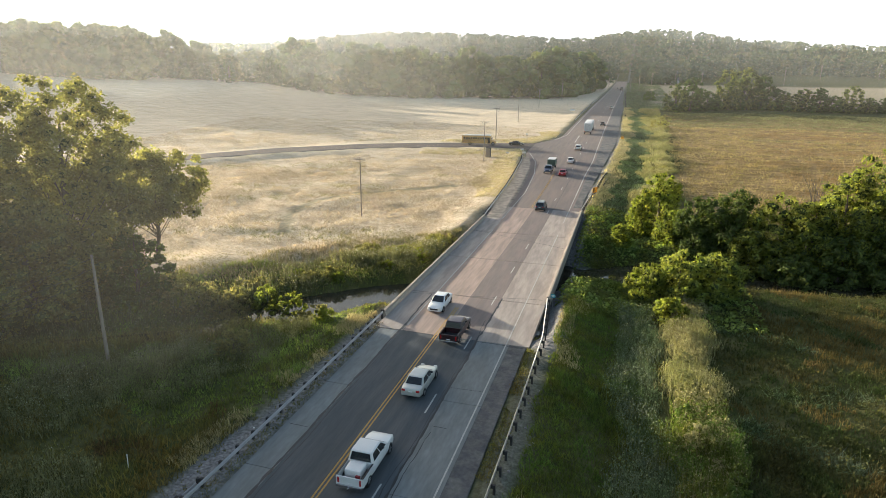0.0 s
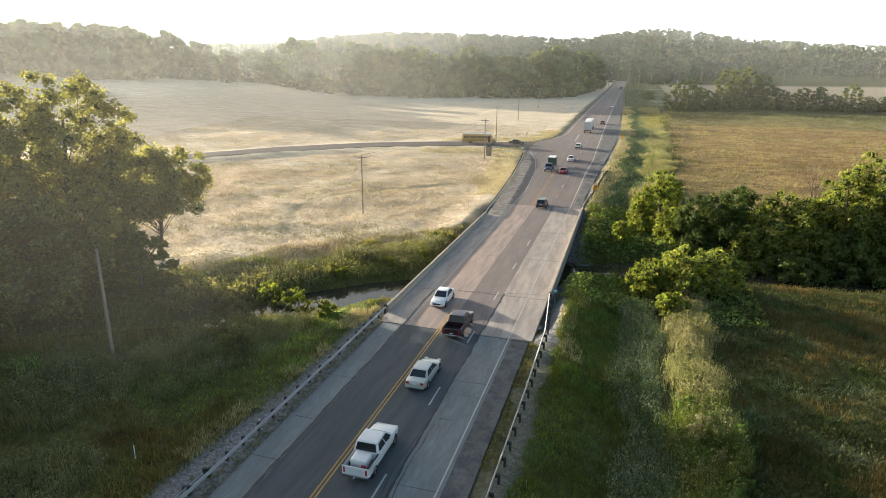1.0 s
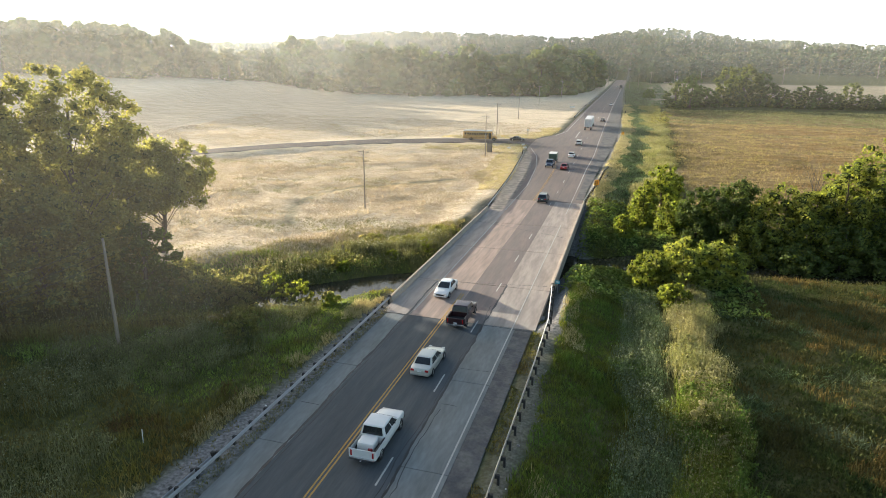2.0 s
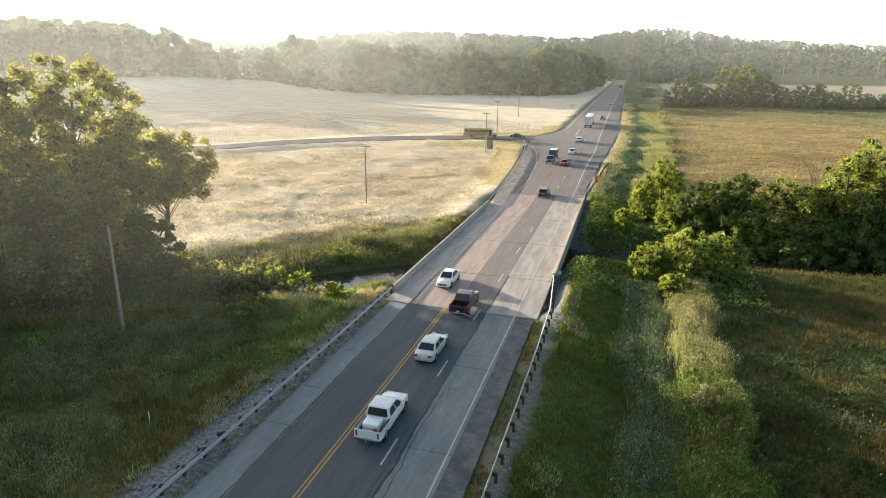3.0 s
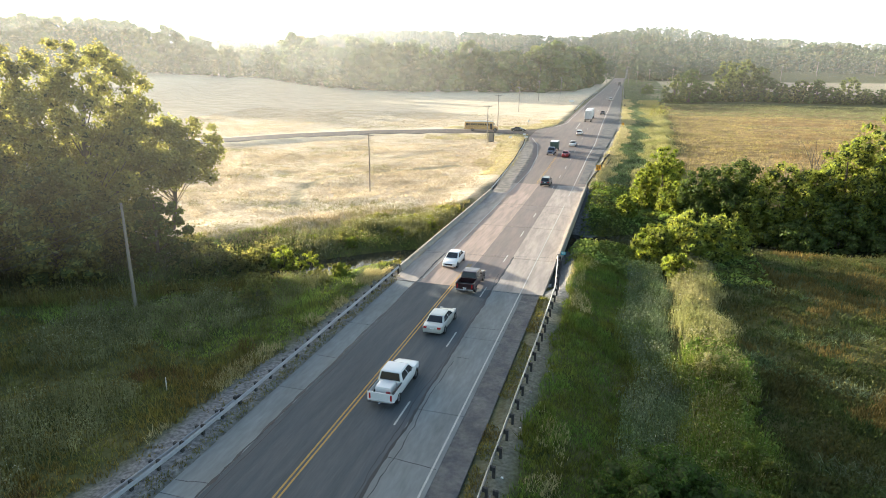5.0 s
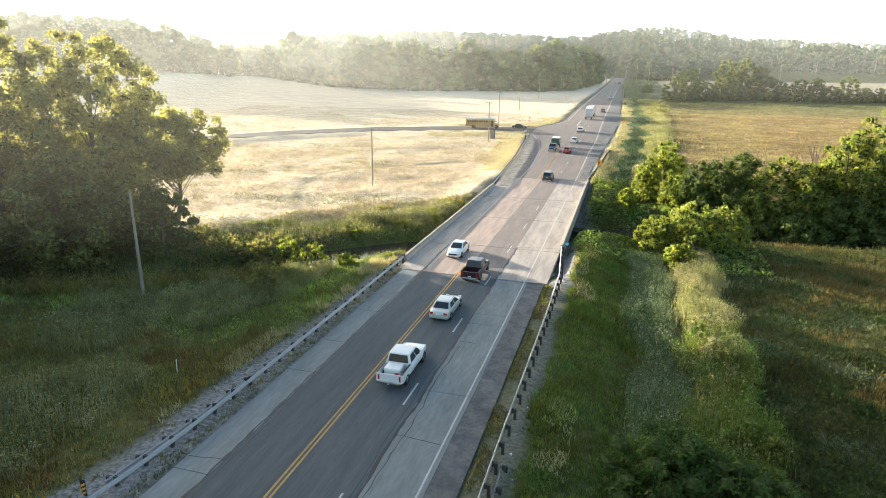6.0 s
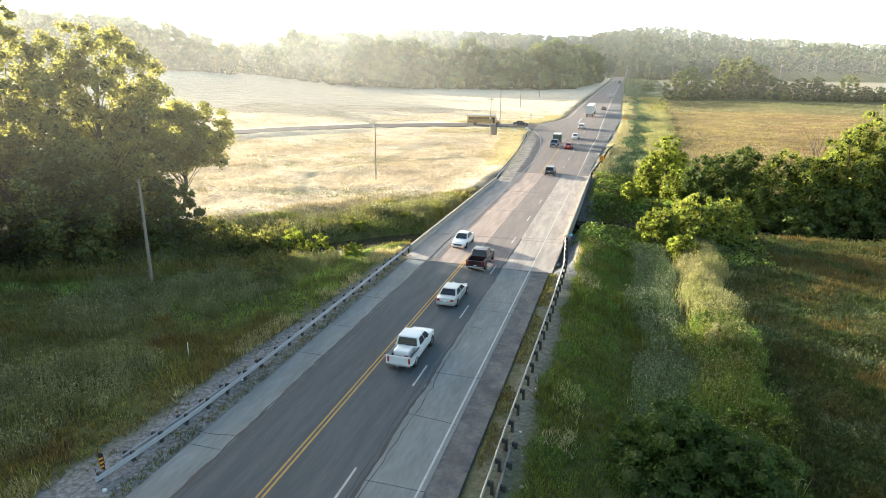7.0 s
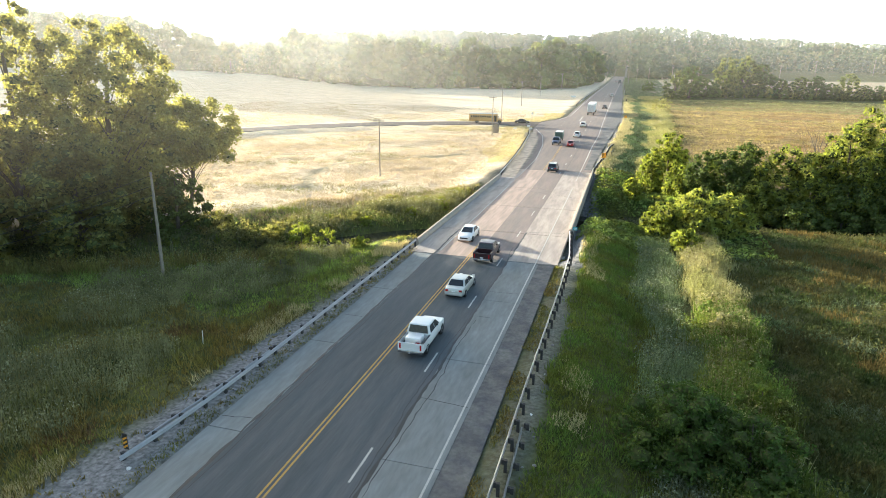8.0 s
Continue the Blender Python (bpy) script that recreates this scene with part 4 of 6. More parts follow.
rb = np.random.default_rng(44)
k_ = 0
while k_ < 26:
    x, y = rb.uniform(-62, -9.5), rb.uniform(8, 62)
    d_, s_ = line_distance(CREEK, np.array(x), np.array(y))
    if s_ > 0 and 7.0 < d_ < 13 and road_left(y) - x > 3:
        m = LEAF_BANK if k_ % 3 else LEAF_LIGHT
        plant_tree("bush", x, y, rb.uniform(0.9, 1.9), rb.uniform(0.9, 1.8), 160 + k_, 1500, 0.13, "sunlit scrubby bush on the creek bank" if k_ % 2 else "low green bush among the bank growth", "bush", "creek bank bushes", clumps=30, low=-0.25, trunk=0.05, material=m)
        k_ += 1

# bare twigs of a dead tree in the thicket
for i, (x, y, h) in enumerate(((46.0, 66.0, 14.0), (49.0, 68.0, 12.5))):
    r = np.random.default_rng(140 + i)
    pieces = []
    for k in range(16):
        s = np.array([0, 0, h * r.uniform(0.15, 0.5)])
        e = np.array([*r.normal(0, 1.6, 2), h * r.uniform(0.75, 1.0)])
        t = np.linspace(0, 1, 5)[:, None]
        pieces.append(tube(s + (e - s) * t + np.sin(t * 3) * r.normal(0, 0.3, 3), 0.06 * (1.1 - t[:, 0]), 4))
    pieces.append(tube([(0, 0, 0), (0.1, 0, h * 0.3), (0, 0.1, h * 0.6)], [0.14, 0.11, 0.05], 6))
    tagged(new("dead_tree", quick_mesh("dead_tree", *joined(pieces), BARK, True)), "bare grey-brown dead sapling in the thicket", "tree").matrix_basis = pose(x, y, float(land(x, y)))

# ---------------------------------------------------------------- hedgerow and woods further off
def far_crown(seed, rx, clumps, cards, leaf, low, cells=2, top=2.2):
    """A far crown of unit height: rough clumps, ragged with leaves; verts and quads."""
    r = np.random.default_rng(seed)
    ball_v, ball_f = rough_ball(cells)
    q = (np.arange(clumps) + r.uniform(0.2, 0.8, clumps)) / clumps
    girth = np.sqrt(np.clip(1 - np.abs((q - 0.4) / np.where(q > 0.4, 0.66, 0.75)) ** top, 0.02, 1))
    az = np.arange(clumps) * 2.39996 + r.normal(0, 0.5, clumps)
    rad = rx * r.uniform(0.26, 0.46, clumps) * (1.1 - 0.3 * q) * (15 / clumps) ** 0.25
    reach = np.maximum(rx * girth * r.uniform(0.62, 1.0, clumps) - rad * 0.7, 0)
    c = np.stack([np.cos(az) * reach, np.sin(az) * reach, low + (0.97 - low) * q - rad * 0.8 * q + 0.5 * rad * (1 - q)], -1)
    pieces = []
    for k in range(clumps):
        v = ball_v * (0.95 * rad[k] * np.array((1, 1, 0.85))) * r.uniform(0.72, 1.18, (len(ball_v), 1)) + c[k]
        pieces.append((v, ball_f))
        d = r.normal(size=(int(cards / clumps), 3))
        d /= np.linalg.norm(d, axis=1)[:, None]
        nm = d + r.normal(size=d.shape) * 0.45
        nm /= np.linalg.norm(nm, axis=1)[:, None]
        pieces.append(leaf_cards(c[k] + d * rad[k] * (1, 1, 0.85) * r.uniform(0.82, 1.26, (len(d), 1)), nm, leaf, leaf * 0.7, r))
    return joined(pieces)


far_trunk = quick_mesh("far_trunk", *tube([(0, 0, 0), (0.01, 0, 0.3), (0, 0.01, 0.7)], [0.024, 0.018, 0.008], 5), BARK, True)
WOOD_CROWNS = [far_crown(200 + i, (0.34, 0.40, 0.30, 0.37, 0.33, 0.44)[i], 18, 198, 0.033, -0.02) for i in range(6)]
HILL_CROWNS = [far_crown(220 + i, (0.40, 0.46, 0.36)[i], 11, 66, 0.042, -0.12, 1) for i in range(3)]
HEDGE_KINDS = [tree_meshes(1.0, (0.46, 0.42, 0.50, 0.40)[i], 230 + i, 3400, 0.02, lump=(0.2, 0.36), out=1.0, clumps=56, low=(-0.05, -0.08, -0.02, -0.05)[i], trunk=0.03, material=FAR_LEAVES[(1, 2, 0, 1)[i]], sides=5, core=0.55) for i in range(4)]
VARIANTS = [(far_trunk, quick_mesh("far_crown", *w, FAR_LEAVES[i % 3])) for i, w in enumerate(WOOD_CROWNS)]


def far_tree(x, y, h, variant, label, group, wide=1.0, turn=0.0, category="tree", mats=None):
    t = thing("tree" if category == "tree" else "bush", Matrix.Translation((x, y, float(land(x, y)) - 0.03 * h)) @ Matrix.Rotation(turn, 4, 'Z') @ Matrix.Diagonal((h * wide, h * wide, h, 1)), label, category, group)
    a, b = HEDGE_KINDS[variant % 4] if group == "hedgerow" and category == "tree" else VARIANTS[variant % 6]
    part("trunk", a, None, t)
    part("crown", b, None, t)
    return t


r = np.random.default_rng(5)
HEDGE = ((40, 322, 15, 1.15), (48, 328, 18, 1.15), (56, 333, 11, 1.5), (68, 344, 22, 1.05), (78, 350, 23, 1.05), (87, 350, 19, 1.15), (95, 350, 12, 1.4), (98, 347, 10, 1.3), (106, 344, 12, 1.5),
         (114, 342, 13, 1.4), (121, 342, 9, 1.5), (129, 342, 14, 1.3), (137, 342, 8, 1.5), (145, 344, 8, 1.5), (153, 346, 7, 1.6), (163, 348, 8, 1.5), (174, 350, 9, 1.5))
for i, (x, y, h, wd) in enumerate(HEDGE):
    far_tree(x, y, h * 1.1, i, "round dark-green tree in the hedgerow between the fields", "hedgerow", wd * 0.85, i * 1.7)
for i in range(36):
    x = 40 + i * 3.9
    far_tree(x, float(np.interp(x, (40, 70, 110, 175), (324, 347, 342, 350))) + (i % 3) * 2.5 - 3, 4.5 + (i * 7 % 4), i + 3, "low bushy growth in the hedgerow", "hedgerow", 1.2, i * 2.3, "bush")
for x, y, h, v in ((-293, 395, 24, 2), (-46, 408, 28, 3), (-30, 440, 24, 1), (-24, 480, 22, 4), (-20, 520, 20, 0)):
    far_tree(x, y, h, v, "tall hazy broadleaf tree at the edge of the meadow", "meadow edge trees", 0.9, x)

def wood(name, spots, label, seed, crowns=WOOD_CROWNS, leaves=FAR_LEAVES):
    """A far wood: many crowns, each of clumps and leaves, as one mass."""
    r = np.random.default_rng(seed)
    vs, fs, ms, o = [], [], [], 0
    for x, y, h in spots:
        v, f = crowns[r.integers(len(crowns))]
        a = r.uniform(0, 6.28)
        wd = h * r.uniform(0.85, 1.3)
        z0 = float(land(x, y))
        vs.append(np.stack([x + wd * (v[:, 0] * math.cos(a) - v[:, 1] * math.sin(a)), y + wd * (v[:, 0] * math.sin(a) + v[:, 1] * math.cos(a)), z0 + h * v[:, 2]], -1))
        fs.append(f + o)
        ms.append(np.full(len(f), r.choice(3, p=(0.5, 0.22, 0.28)), np.int32))
        o += len(v)
    me_ = quick_mesh(name, np.concatenate(vs), np.concatenate(fs), leaves[0])
    for m in leaves[1:]:
        me_.materials.append(m)
    me_.polygons.foreach_set("material_index", np.concatenate(ms))
    return tagged(new(name, me_), label, "woods", kind="stuff")


def along(line, depth, gap, h0, h1, seed):
    """Tree spots behind a line, several rows deep."""
    r = np.random.default_rng(seed)
    line = np.array(line, float)
    out = []
    seg = np.hypot(*np.diff(line, axis=0).T)
    run = np.concatenate([[0], np.cumsum(seg)])
    for row_ in range(depth):
        for q in np.arange(0, run[-1], gap):
            q2 = q + r.uniform(-0.4, 0.4) * gap
            x, y = np.interp(q2, run, line[:, 0]), np.interp(q2, run, line[:, 1])
            out.append((x + r.normal(0, 2), y + row_ * gap * 1.1 + r.normal(0, 2), r.uniform(h0, h1) * (0.72 if row_ == 0 and r.random() < 0.4 else 1)))
    return out


wood("woods", along([(-272, 418), (-230, 388), (-178, 362), (-140, 380), (-110, 396), (-70, 408), (-44, 418), (-30, 455), (-26, 520), (-22, 590)], 3, 11.5, 18, 40, 1), "mixed broadleaf wood beyond the ripe meadow", 1)
wood("woods", along([(-640, 330), (-560, 330), (-470, 345), (-400, 362), (-350, 384), (-332, 394)], 3, 13, 20, 41, 2), "hazy broadleaf wood on the rising ground beyond the meadow", 2)
wood("woods", along([(-410, 316), (-365, 330), (-332, 347)], 2, 7.5, 34, 43, 21), "tall wood on the rise west of the meadow", 17)
wood("woods", along([(-440, 262), (-450, 300), (-460, 330)], 2, 8, 33, 40, 8) + along([(-420, 318), (-450, 330), (-480, 330)], 2, 8, 33, 40, 9), "tall wood on the rise west of the meadow", 7)
wood("woods", along([(-420, 560), (-330, 560), (-260, 560), (-200, 540), (-120, 560), (-40, 600)], 2, 13, 24, 34, 3), "hazy far wood behind the meadow", 3)
wood("woods", along([(-345, 455), (-300, 462), (-255, 468)], 2, 12, 18, 28, 12), "hazy far wood behind the meadow", 13)
wood("woods", along([(-345, 398), (-318, 408), (-290, 414), (-262, 418)], 2, 8, 11, 19, 14), "low wood closing the far edge of the meadow", 14)
wood("woods", along([(40, 720), (70, 800), (110, 900), (160, 960), (240, 980), (330, 960), (420, 900), (560, 860), (700, 840)], 3, 14, 20, 32, 4), "hazy wood at the foot of the far hill", 4, WOOD_CROWNS, HAZED_LEAVES)
hill = [(float(a), float(b), 24.0) for a in range(-70, 90, 14) for b in (770, 830, 890, 950) if abs(a - 2) > 12 or b > 900]
r = np.random.default_rng(9)
for k in range(260):
    x = -1150 + 14 * (k // 2) + r.uniform(-4, 4)
    hill.append((x, 1470 + 26 * (k % 2) + r.uniform(-8, 8), r.uniform(24, 33)))
for _ in range(720):
    y = r.uniform(980, 1750)
    x = r.uniform(-0.8 * y, 0.42 * y + 60)
    hill.append((x, y, r.uniform(22, 34)))
wood("woods", hill, "wooded hills on the hazy horizon", 6, HILL_CROWNS, HAZED_LEAVES)

# ---------------------------------------------------------------- grasses and weeds
def blades(xy, height, width, count, r, lean=0.35, spread=0.12):
    """Tufts of tapering blades, one triangle each."""
    n = len(xy) * count
    base = np.repeat(xy, count, axis=0) + r.normal(0, spread, (n, 2))
    h = np.repeat(height, count) * r.uniform(0.55, 1.2, n)
    a = r.uniform(0, 2 * np.pi, n)
    w = width * r.uniform(0.6, 1.4, n)
    z = np.repeat(land(xy[:, 0], xy[:, 1]), count) - 0.05
    dx, dy = np.cos(a) * w, np.sin(a) * w
    tip = base + r.normal(0, 1, (n, 2)) * (h * lean)[:, None]
    v = np.stack([np.stack([base[:, 0] - dx, base[:, 1] - dy, z], -1), np.stack([base[:, 0] + dx, base[:, 1] + dy, z], -1), np.stack([tip[:, 0], tip[:, 1], z + h], -1)], 1)
    return v.reshape(-1, 3), np.arange(3 * n).reshape(-1, 3)


def scatter(x0, x1, y0, y1, count, chance, r):
    x, y = r.uniform(x0, x1, count), r.uniform(y0, y1, count)
    keep = r.random(count) < chance(x, y)
    return np.stack([x[keep], y[keep]], -1)


def margin(x, y):
    """How far off the paving a point lies."""
    sd, _ = line_distance(SIDE_ROAD, x, y)
    return np.minimum(np.maximum(x - road_right(y), road_left(y) - x), sd - 5.5)


def creek_far(x, y):
    d, side = line_distance(CREEK, x, y)
    return d, side


def sow(name, material, label, spots, height, width, count, r, lean=0.35, spread=0.12):
    return tagged(new(name, quick_mesh(name, *blades(spots, height, width, count, r, lean, spread), material)), label, "grass", kind="stuff")


def leafy(name, material, label, spots, lo, hi, leaf, r, height=None):
    """Small ragged leaves standing among the stems."""
    n = len(spots)
    h = np.ones(n) if height is None else height
    p = np.stack([spots[:, 0] + r.normal(0, 0.2, n), spots[:, 1] + r.normal(0, 0.2, n), land(spots[:, 0], spots[:, 1]) + h * r.uniform(lo, hi, n)], -1)
    nm_ = r.normal(size=(n, 3)) * 0.8 + (0, 0, 0.5)
    nm_ /= np.linalg.norm(nm_, axis=1)[:, None]
    return tagged(new(name, quick_mesh(name, *leaf_cards(p, nm_, leaf, leaf * 0.6, r), material)), label, "grass", kind="stuff")


r = np.random.default_rng(21)
# green verges near the road and bridge
ok = lambda x, y: (margin(x, y) > np.where(x > 0, 2.6, gravel_width(y)) + 0.5 * waves(x, y, 1.3)) * (creek_far(x, y)[0] > 4.2) * (zones(x, y)[0] < 0.5 + 0.2 * waves(x, y, 3))
s = scatter(-45, -9, -45, 45, 42000, ok, r)
# greener grass by the bridge carries the sunlit band in its colour
lit_green = s[:, 1] + 5 * waves(s[:, 0], s[:, 1], 4) > -6
for m, q, lb in ((GRASS_VERGE, s[~lit_green], "rough olive-brown grass on the shaded embankment"), (GRASS, s[lit_green], "green grass by the bridge, brightened in colour as if sunlit")):
    sow("grass", m, lb, q, (0.38 + 0.25 * (waves(q[:, 0], q[:, 1], 3) > 0.2)) * np.where((q[:, 0] > -16) & (q[:, 1] > 15), 0.4, 1.0), 0.042, 3, r)
s = scatter(-11, -7.3, -45, 14, 420, lambda x, y: (margin(x, y) > 1.2) * (waves(x, y, 0.9) > 0.1), r)
sow("grass", GRASS_VERGE, "sparse dark tufts rooted in the gravel strip", s, np.full(len(s), 0.25), 0.04, 9, r, 0.5, 0.12)
s = scatter(-26, -9.5, -45, 0, 9000, lambda x, y: (margin(x, y) > 4.6) * (waves(x, y, 3.3, 11) + 0.5 * waves(x, y, 1.2, 3) > 0.8 + 0.4 * smooth_step(9, 15, margin(x, y))), r)
sow("weeds", RUST_WEED, "low rust-brown weeds in patches on the embankment", s, np.full(len(s), 0.42), 0.04, 5, r, 0.5, 0.22)
s = scatter(11, 25, -45, 60, 46000, lambda x, y: ok(x, y) * (x < 21 + 2 * waves(x, y, 2.6, 6)), r)
sow("grass", GRASS_COOL, "rough green grass on the embankment", s, 0.38 + 0.25 * (waves(s[:, 0], s[:, 1], 3) > 0.2), 0.042, 3, r)
ok2 = lambda x, y: (np.abs(x - road_right(y) - 0.7 - 0.15 * waves(x, y, 1.6, 2)) < 0.5) * (waves(x, y, 1.1) > -0.15) * (y < 20)
s = scatter(9, 11, -45, 22, 8000, ok2, r)
sow("grass", GRASS_VERGE, "weedy olive grass along the guard rail", s, 0.12 + 0.14 * r.random(len(s)), 0.028, 3, r)
ok3 = lambda x, y: (margin(x, y) > 0.3) * (margin(x, y) < 0.95 + 0.3 * waves(x, y, 1.5))
s = scatter(-9, -6, -45, 16, 5000, ok3, r)
sow("grass", GRASS_VERGE, "dark weedy grass along the guard rail", s, np.full(len(s), 0.2), 0.03, 4, r)
ok4 = lambda x, y: (np.abs(margin(x, y) - np.where(x > 0, 4.2, gravel_width(y) + 0.9)) < 1.0) * (waves(x, y, 1.9, 4) > np.where(x > 0, -0.1, 0.25))
s = np.concatenate([scatter(-14, -8, -45, 20, 8000, ok4, r), scatter(11, 18, -45, 30, 8000, lambda x, y: ok4(x, y) * (waves(x, y, 4, 1) > 0.25), r)])
sow("grass", GRASS_MIX, "sun-dried ripe grass beside the gravel", s, np.full(len(s), 0.45), 0.03, 5, r)
# grey flowering weeds
ok = lambda x, y: (waves(x, y, 4.5, 3) + 0.5 * waves(x, y, 1.7, 8) > 0.0) * (creek_far(x, y)[0] > 4.5) * (creek_far(x, y)[1] < 0)
s = np.concatenate([scatter(-36, -14, -30, 16, 15000, ok, r), scatter(15, 24, -40, 32, 20000, lambda x, y: (waves(x, y, 2.5, 1) > -0.4) * (np.abs(x - 20.2 - 1.3 * waves(x, y, 3.4, 8)) < 1.5 + 0.8 * r.random(np.shape(x))), r)])
for m, q, lb in ((WEED, s[s[:, 0] < 0], "olive-grey"), (WEED_COOL, s[s[:, 0] > 0], "cool grey-green")):
    sow("weeds", m, "tall " + lb + " flowering weeds", q, 0.6 + 0.5 * r.random(len(q)), 0.024, 3, r, 0.2, 0.25)
    leafy("weeds", m, "ragged leaves of the " + lb + " weeds", np.repeat(q, 2, axis=0), 0.25, 1.05, 0.085, r)
leafy("weeds", FLOWER, "small pale flower heads over the weeds", s[(waves(s[:, 0], s[:, 1], 2.3, 9) > 0.1) & (r.random(len(s)) < np.where(s[:, 0] > 0, 0.07, 0.3))], 0.85, 1.2, 0.045, r)
# tall weeds on the field margin
c_of = lambda y: 24.6 + 0.022 * y
ok = lambda x, y: (np.abs(x - c_of(y)) < 2.3 + 0.7 * np.sin(y * 0.6) + 0.4 * np.sin(y * 1.7)) * (np.abs(y - 50) > 16)
s = scatter(20, 32, -40, 230, 38000, ok, r)
s = s[(s[:, 1] < 60) | ((waves(s[:, 0], s[:, 1], 3.2, 5) > 0.0) & (r.random(len(s)) < 0.75))]
# pale weeds thinned southwards, where greener ones paint in the shade
s = s[(s[:, 1] > 6 + 5 * waves(s[:, 0], s[:, 1], 2.5)) | (r.random(len(s)) < 0.38)]
edge = 1 - (np.abs(s[:, 0] - c_of(s[:, 1])) / 3.2) ** 2
hgt = (1.2 + 1.5 * np.clip(edge, 0, 1)) * (0.75 + 0.3 * waves(s[:, 0], s[:, 1], 2.2)) * np.where(s[:, 1] > 60, 0.75, 1.0)
sow("weeds", WEED_TALL, "dense tall pale yellow-green weeds along the field margin", s, hgt, 0.03, 3, r, 0.16, 0.3)
leafy("weeds", WEED_TALL, "pale leaves and seed heads of the tall weeds", np.repeat(s, 3, axis=0), 0.3, 1.0, 0.09, r, np.repeat(hgt, 3))
leafy("weeds", FLOWER, "pale seed heads on the tall weeds", s[r.random(len(s)) < 0.22], 0.9, 1.1, 0.06, r)
s2 = scatter(21, 29, -42, 9, 9000, ok, r)
sow("weeds", GRASS_COOL, "tall green weeds among the pale ones, shade put in their colour", s2, 1.1 + 0.9 * r.random(len(s2)), 0.03, 3, r, 0.16, 0.3)
leafy("weeds", GRASS_COOL, "green leaves of the shade-coloured tall weeds", np.repeat(s2, 2, axis=0), 0.3, 1.9, 0.11, r)
clump_kinds = [tree_meshes(1.0, (0.55, 0.62, 0.5, 0.7)[i], 300 + i, 1300, 0.055, clumps=26, low=-0.15, trunk=0.02, material=(WEED_TALL, WEED_TALL, GRASS_COOL, GRASS_COOL)[i], lump=(0.2, 0.36), sides=4) for i in range(4)]
for i in range(34):
    y = -24 + 1.75 * i + r.uniform(-0.7, 0.7)
    x = c_of(y) + r.uniform(-1.7, 1.7)
    h = r.uniform(1.5, 2.6)
    lit_tone = y > 5 + r.uniform(-6, 6)
    t = thing("weed_clump", pose(x, y, float(land(x, y)) - 0.1, 0, 0, r.uniform(0, 360)) @ Matrix.Diagonal((h, h, h, 1)), "bushy pale yellow-green weed in the field margin" if lit_tone else "bushy weed in the field margin, coloured green for shade", "weed", "field margin weeds")
    a, b = clump_kinds[(i % 2) + (0 if lit_tone else 2)]
    part("stem", a, None, t)
    part("foliage", b, None, t)
# creek bank growth
ok = lambda x, y: (creek_far(x, y)[0] > np.where(x < -22, 3.2, 6.3)) * (creek_far(x, y)[0] < 14 + 3 * waves(x, y, 5)) * (creek_far(x, y)[1] > 0) * (margin(x, y) > 0.9)
s = scatter(-75, -8, -15, 75, 42000, ok, r)
tall = waves(s[:, 0], s[:, 1], 3.1, 2)
sow("weeds", LEAF_BANK, "lush green bank growth along the creek", s[::2], 0.35 + 0.35 * (tall[::2] > 0.1), 0.04, 3, r, 0.35, 0.2)
leafy("weeds", LEAF_BANK, "broad leaves of the bank growth", s[tall > -0.1], 0.2, 0.8, 0.14, r)
leafy("weeds", WEED_TALL, "sunlit pale leaves in the bank growth", s[waves(s[:, 0], s[:, 1], 4.4, 6) > -0.25], 0.4, 0.9, 0.13, r)
pick = s[(tall < 0.15) & (r.random(len(s)) < 0.7)]
sow("weeds", WEED, "pale reeds along the creek", pick, np.full(len(pick), 1.3), 0.03, 3, r, 0.15, 0.2)
leafy("weeds", FLOWER, "pale reed plumes along the creek", pick[::2], 1.1, 1.45, 0.07, r)
for cx, cy, rx_, ry_ in ((-19.5, 39.0, 2.2, 1.1), (-14.8, 41.8, 2.6, 1.2), (-11.0, 46.0, 1.8, 2.2)):
    bed = np.stack([cx + rx_ * r.normal(0, 0.7, 260), cy + ry_ * r.normal(0, 0.7, 260)], -1)
    sow("reeds", WEED, "bed of pale grey-green reeds at the water's edge", bed, 1.3 + 0.6 * r.random(260), 0.03, 4, r, 0.12, 0.2)
    leafy("reeds", FLOWER, "pinkish pale plumes over the reed bed", bed[::2], 1.2, 1.9, 0.09, r)
near_bank = scatter(-60, -8, -20, 40, 22000, lambda x, y: (creek_far(x, y)[0] > 1.5 + 2.8 * (x > -18)) * (creek_far(x, y)[0] < 7.5 + 2 * waves(x, y, 3)) * (creek_far(x, y)[1] < 0) * (margin(x, y) > 2.2), r)
sow("weeds", GRASS_VERGE, "tall green growth on the near creek bank", near_bank, (0.8 + 0.5 * r.random(len(near_bank))) * np.interp(near_bank[:, 0], (-40, -28, -20, -18), (2.0, 1.7, 1.3, 0.22)), 0.05, 3, r, 0.3, 0.2)
leafy("weeds", GRASS_VERGE, "broad leaves of the near bank growth", near_bank, 0.3, 1.2, 0.13, r, np.interp(near_bank[:, 0], (-40, -28, -20, -18), (1.9, 1.6, 1.3, 0.22)))
# ripe tufts; the western ones paint a sunlit patch with their straw colour
gold_patch = np.concatenate([scatter(-10.8, -8.8, 12.5, 17, 420, lambda x, y: 0.9 + 0 * x, r), scatter(11.6, 13.2, 19, 27, 380, lambda x, y: 0.9 + 0 * x, r)])
sow("grass", GRASS_MIX, "straw-coloured grass by the rail's end, sunlit tone painted in", gold_patch, np.full(len(gold_patch), 0.4), 0.03, 4, r, 0.3, 0.15)
s = scatter(10, 34, 28, 82, 20000, lambda x, y: (creek_far(x, y)[0] > 3.8) * (margin(x, y) > 1.2), r)
n = len(s)
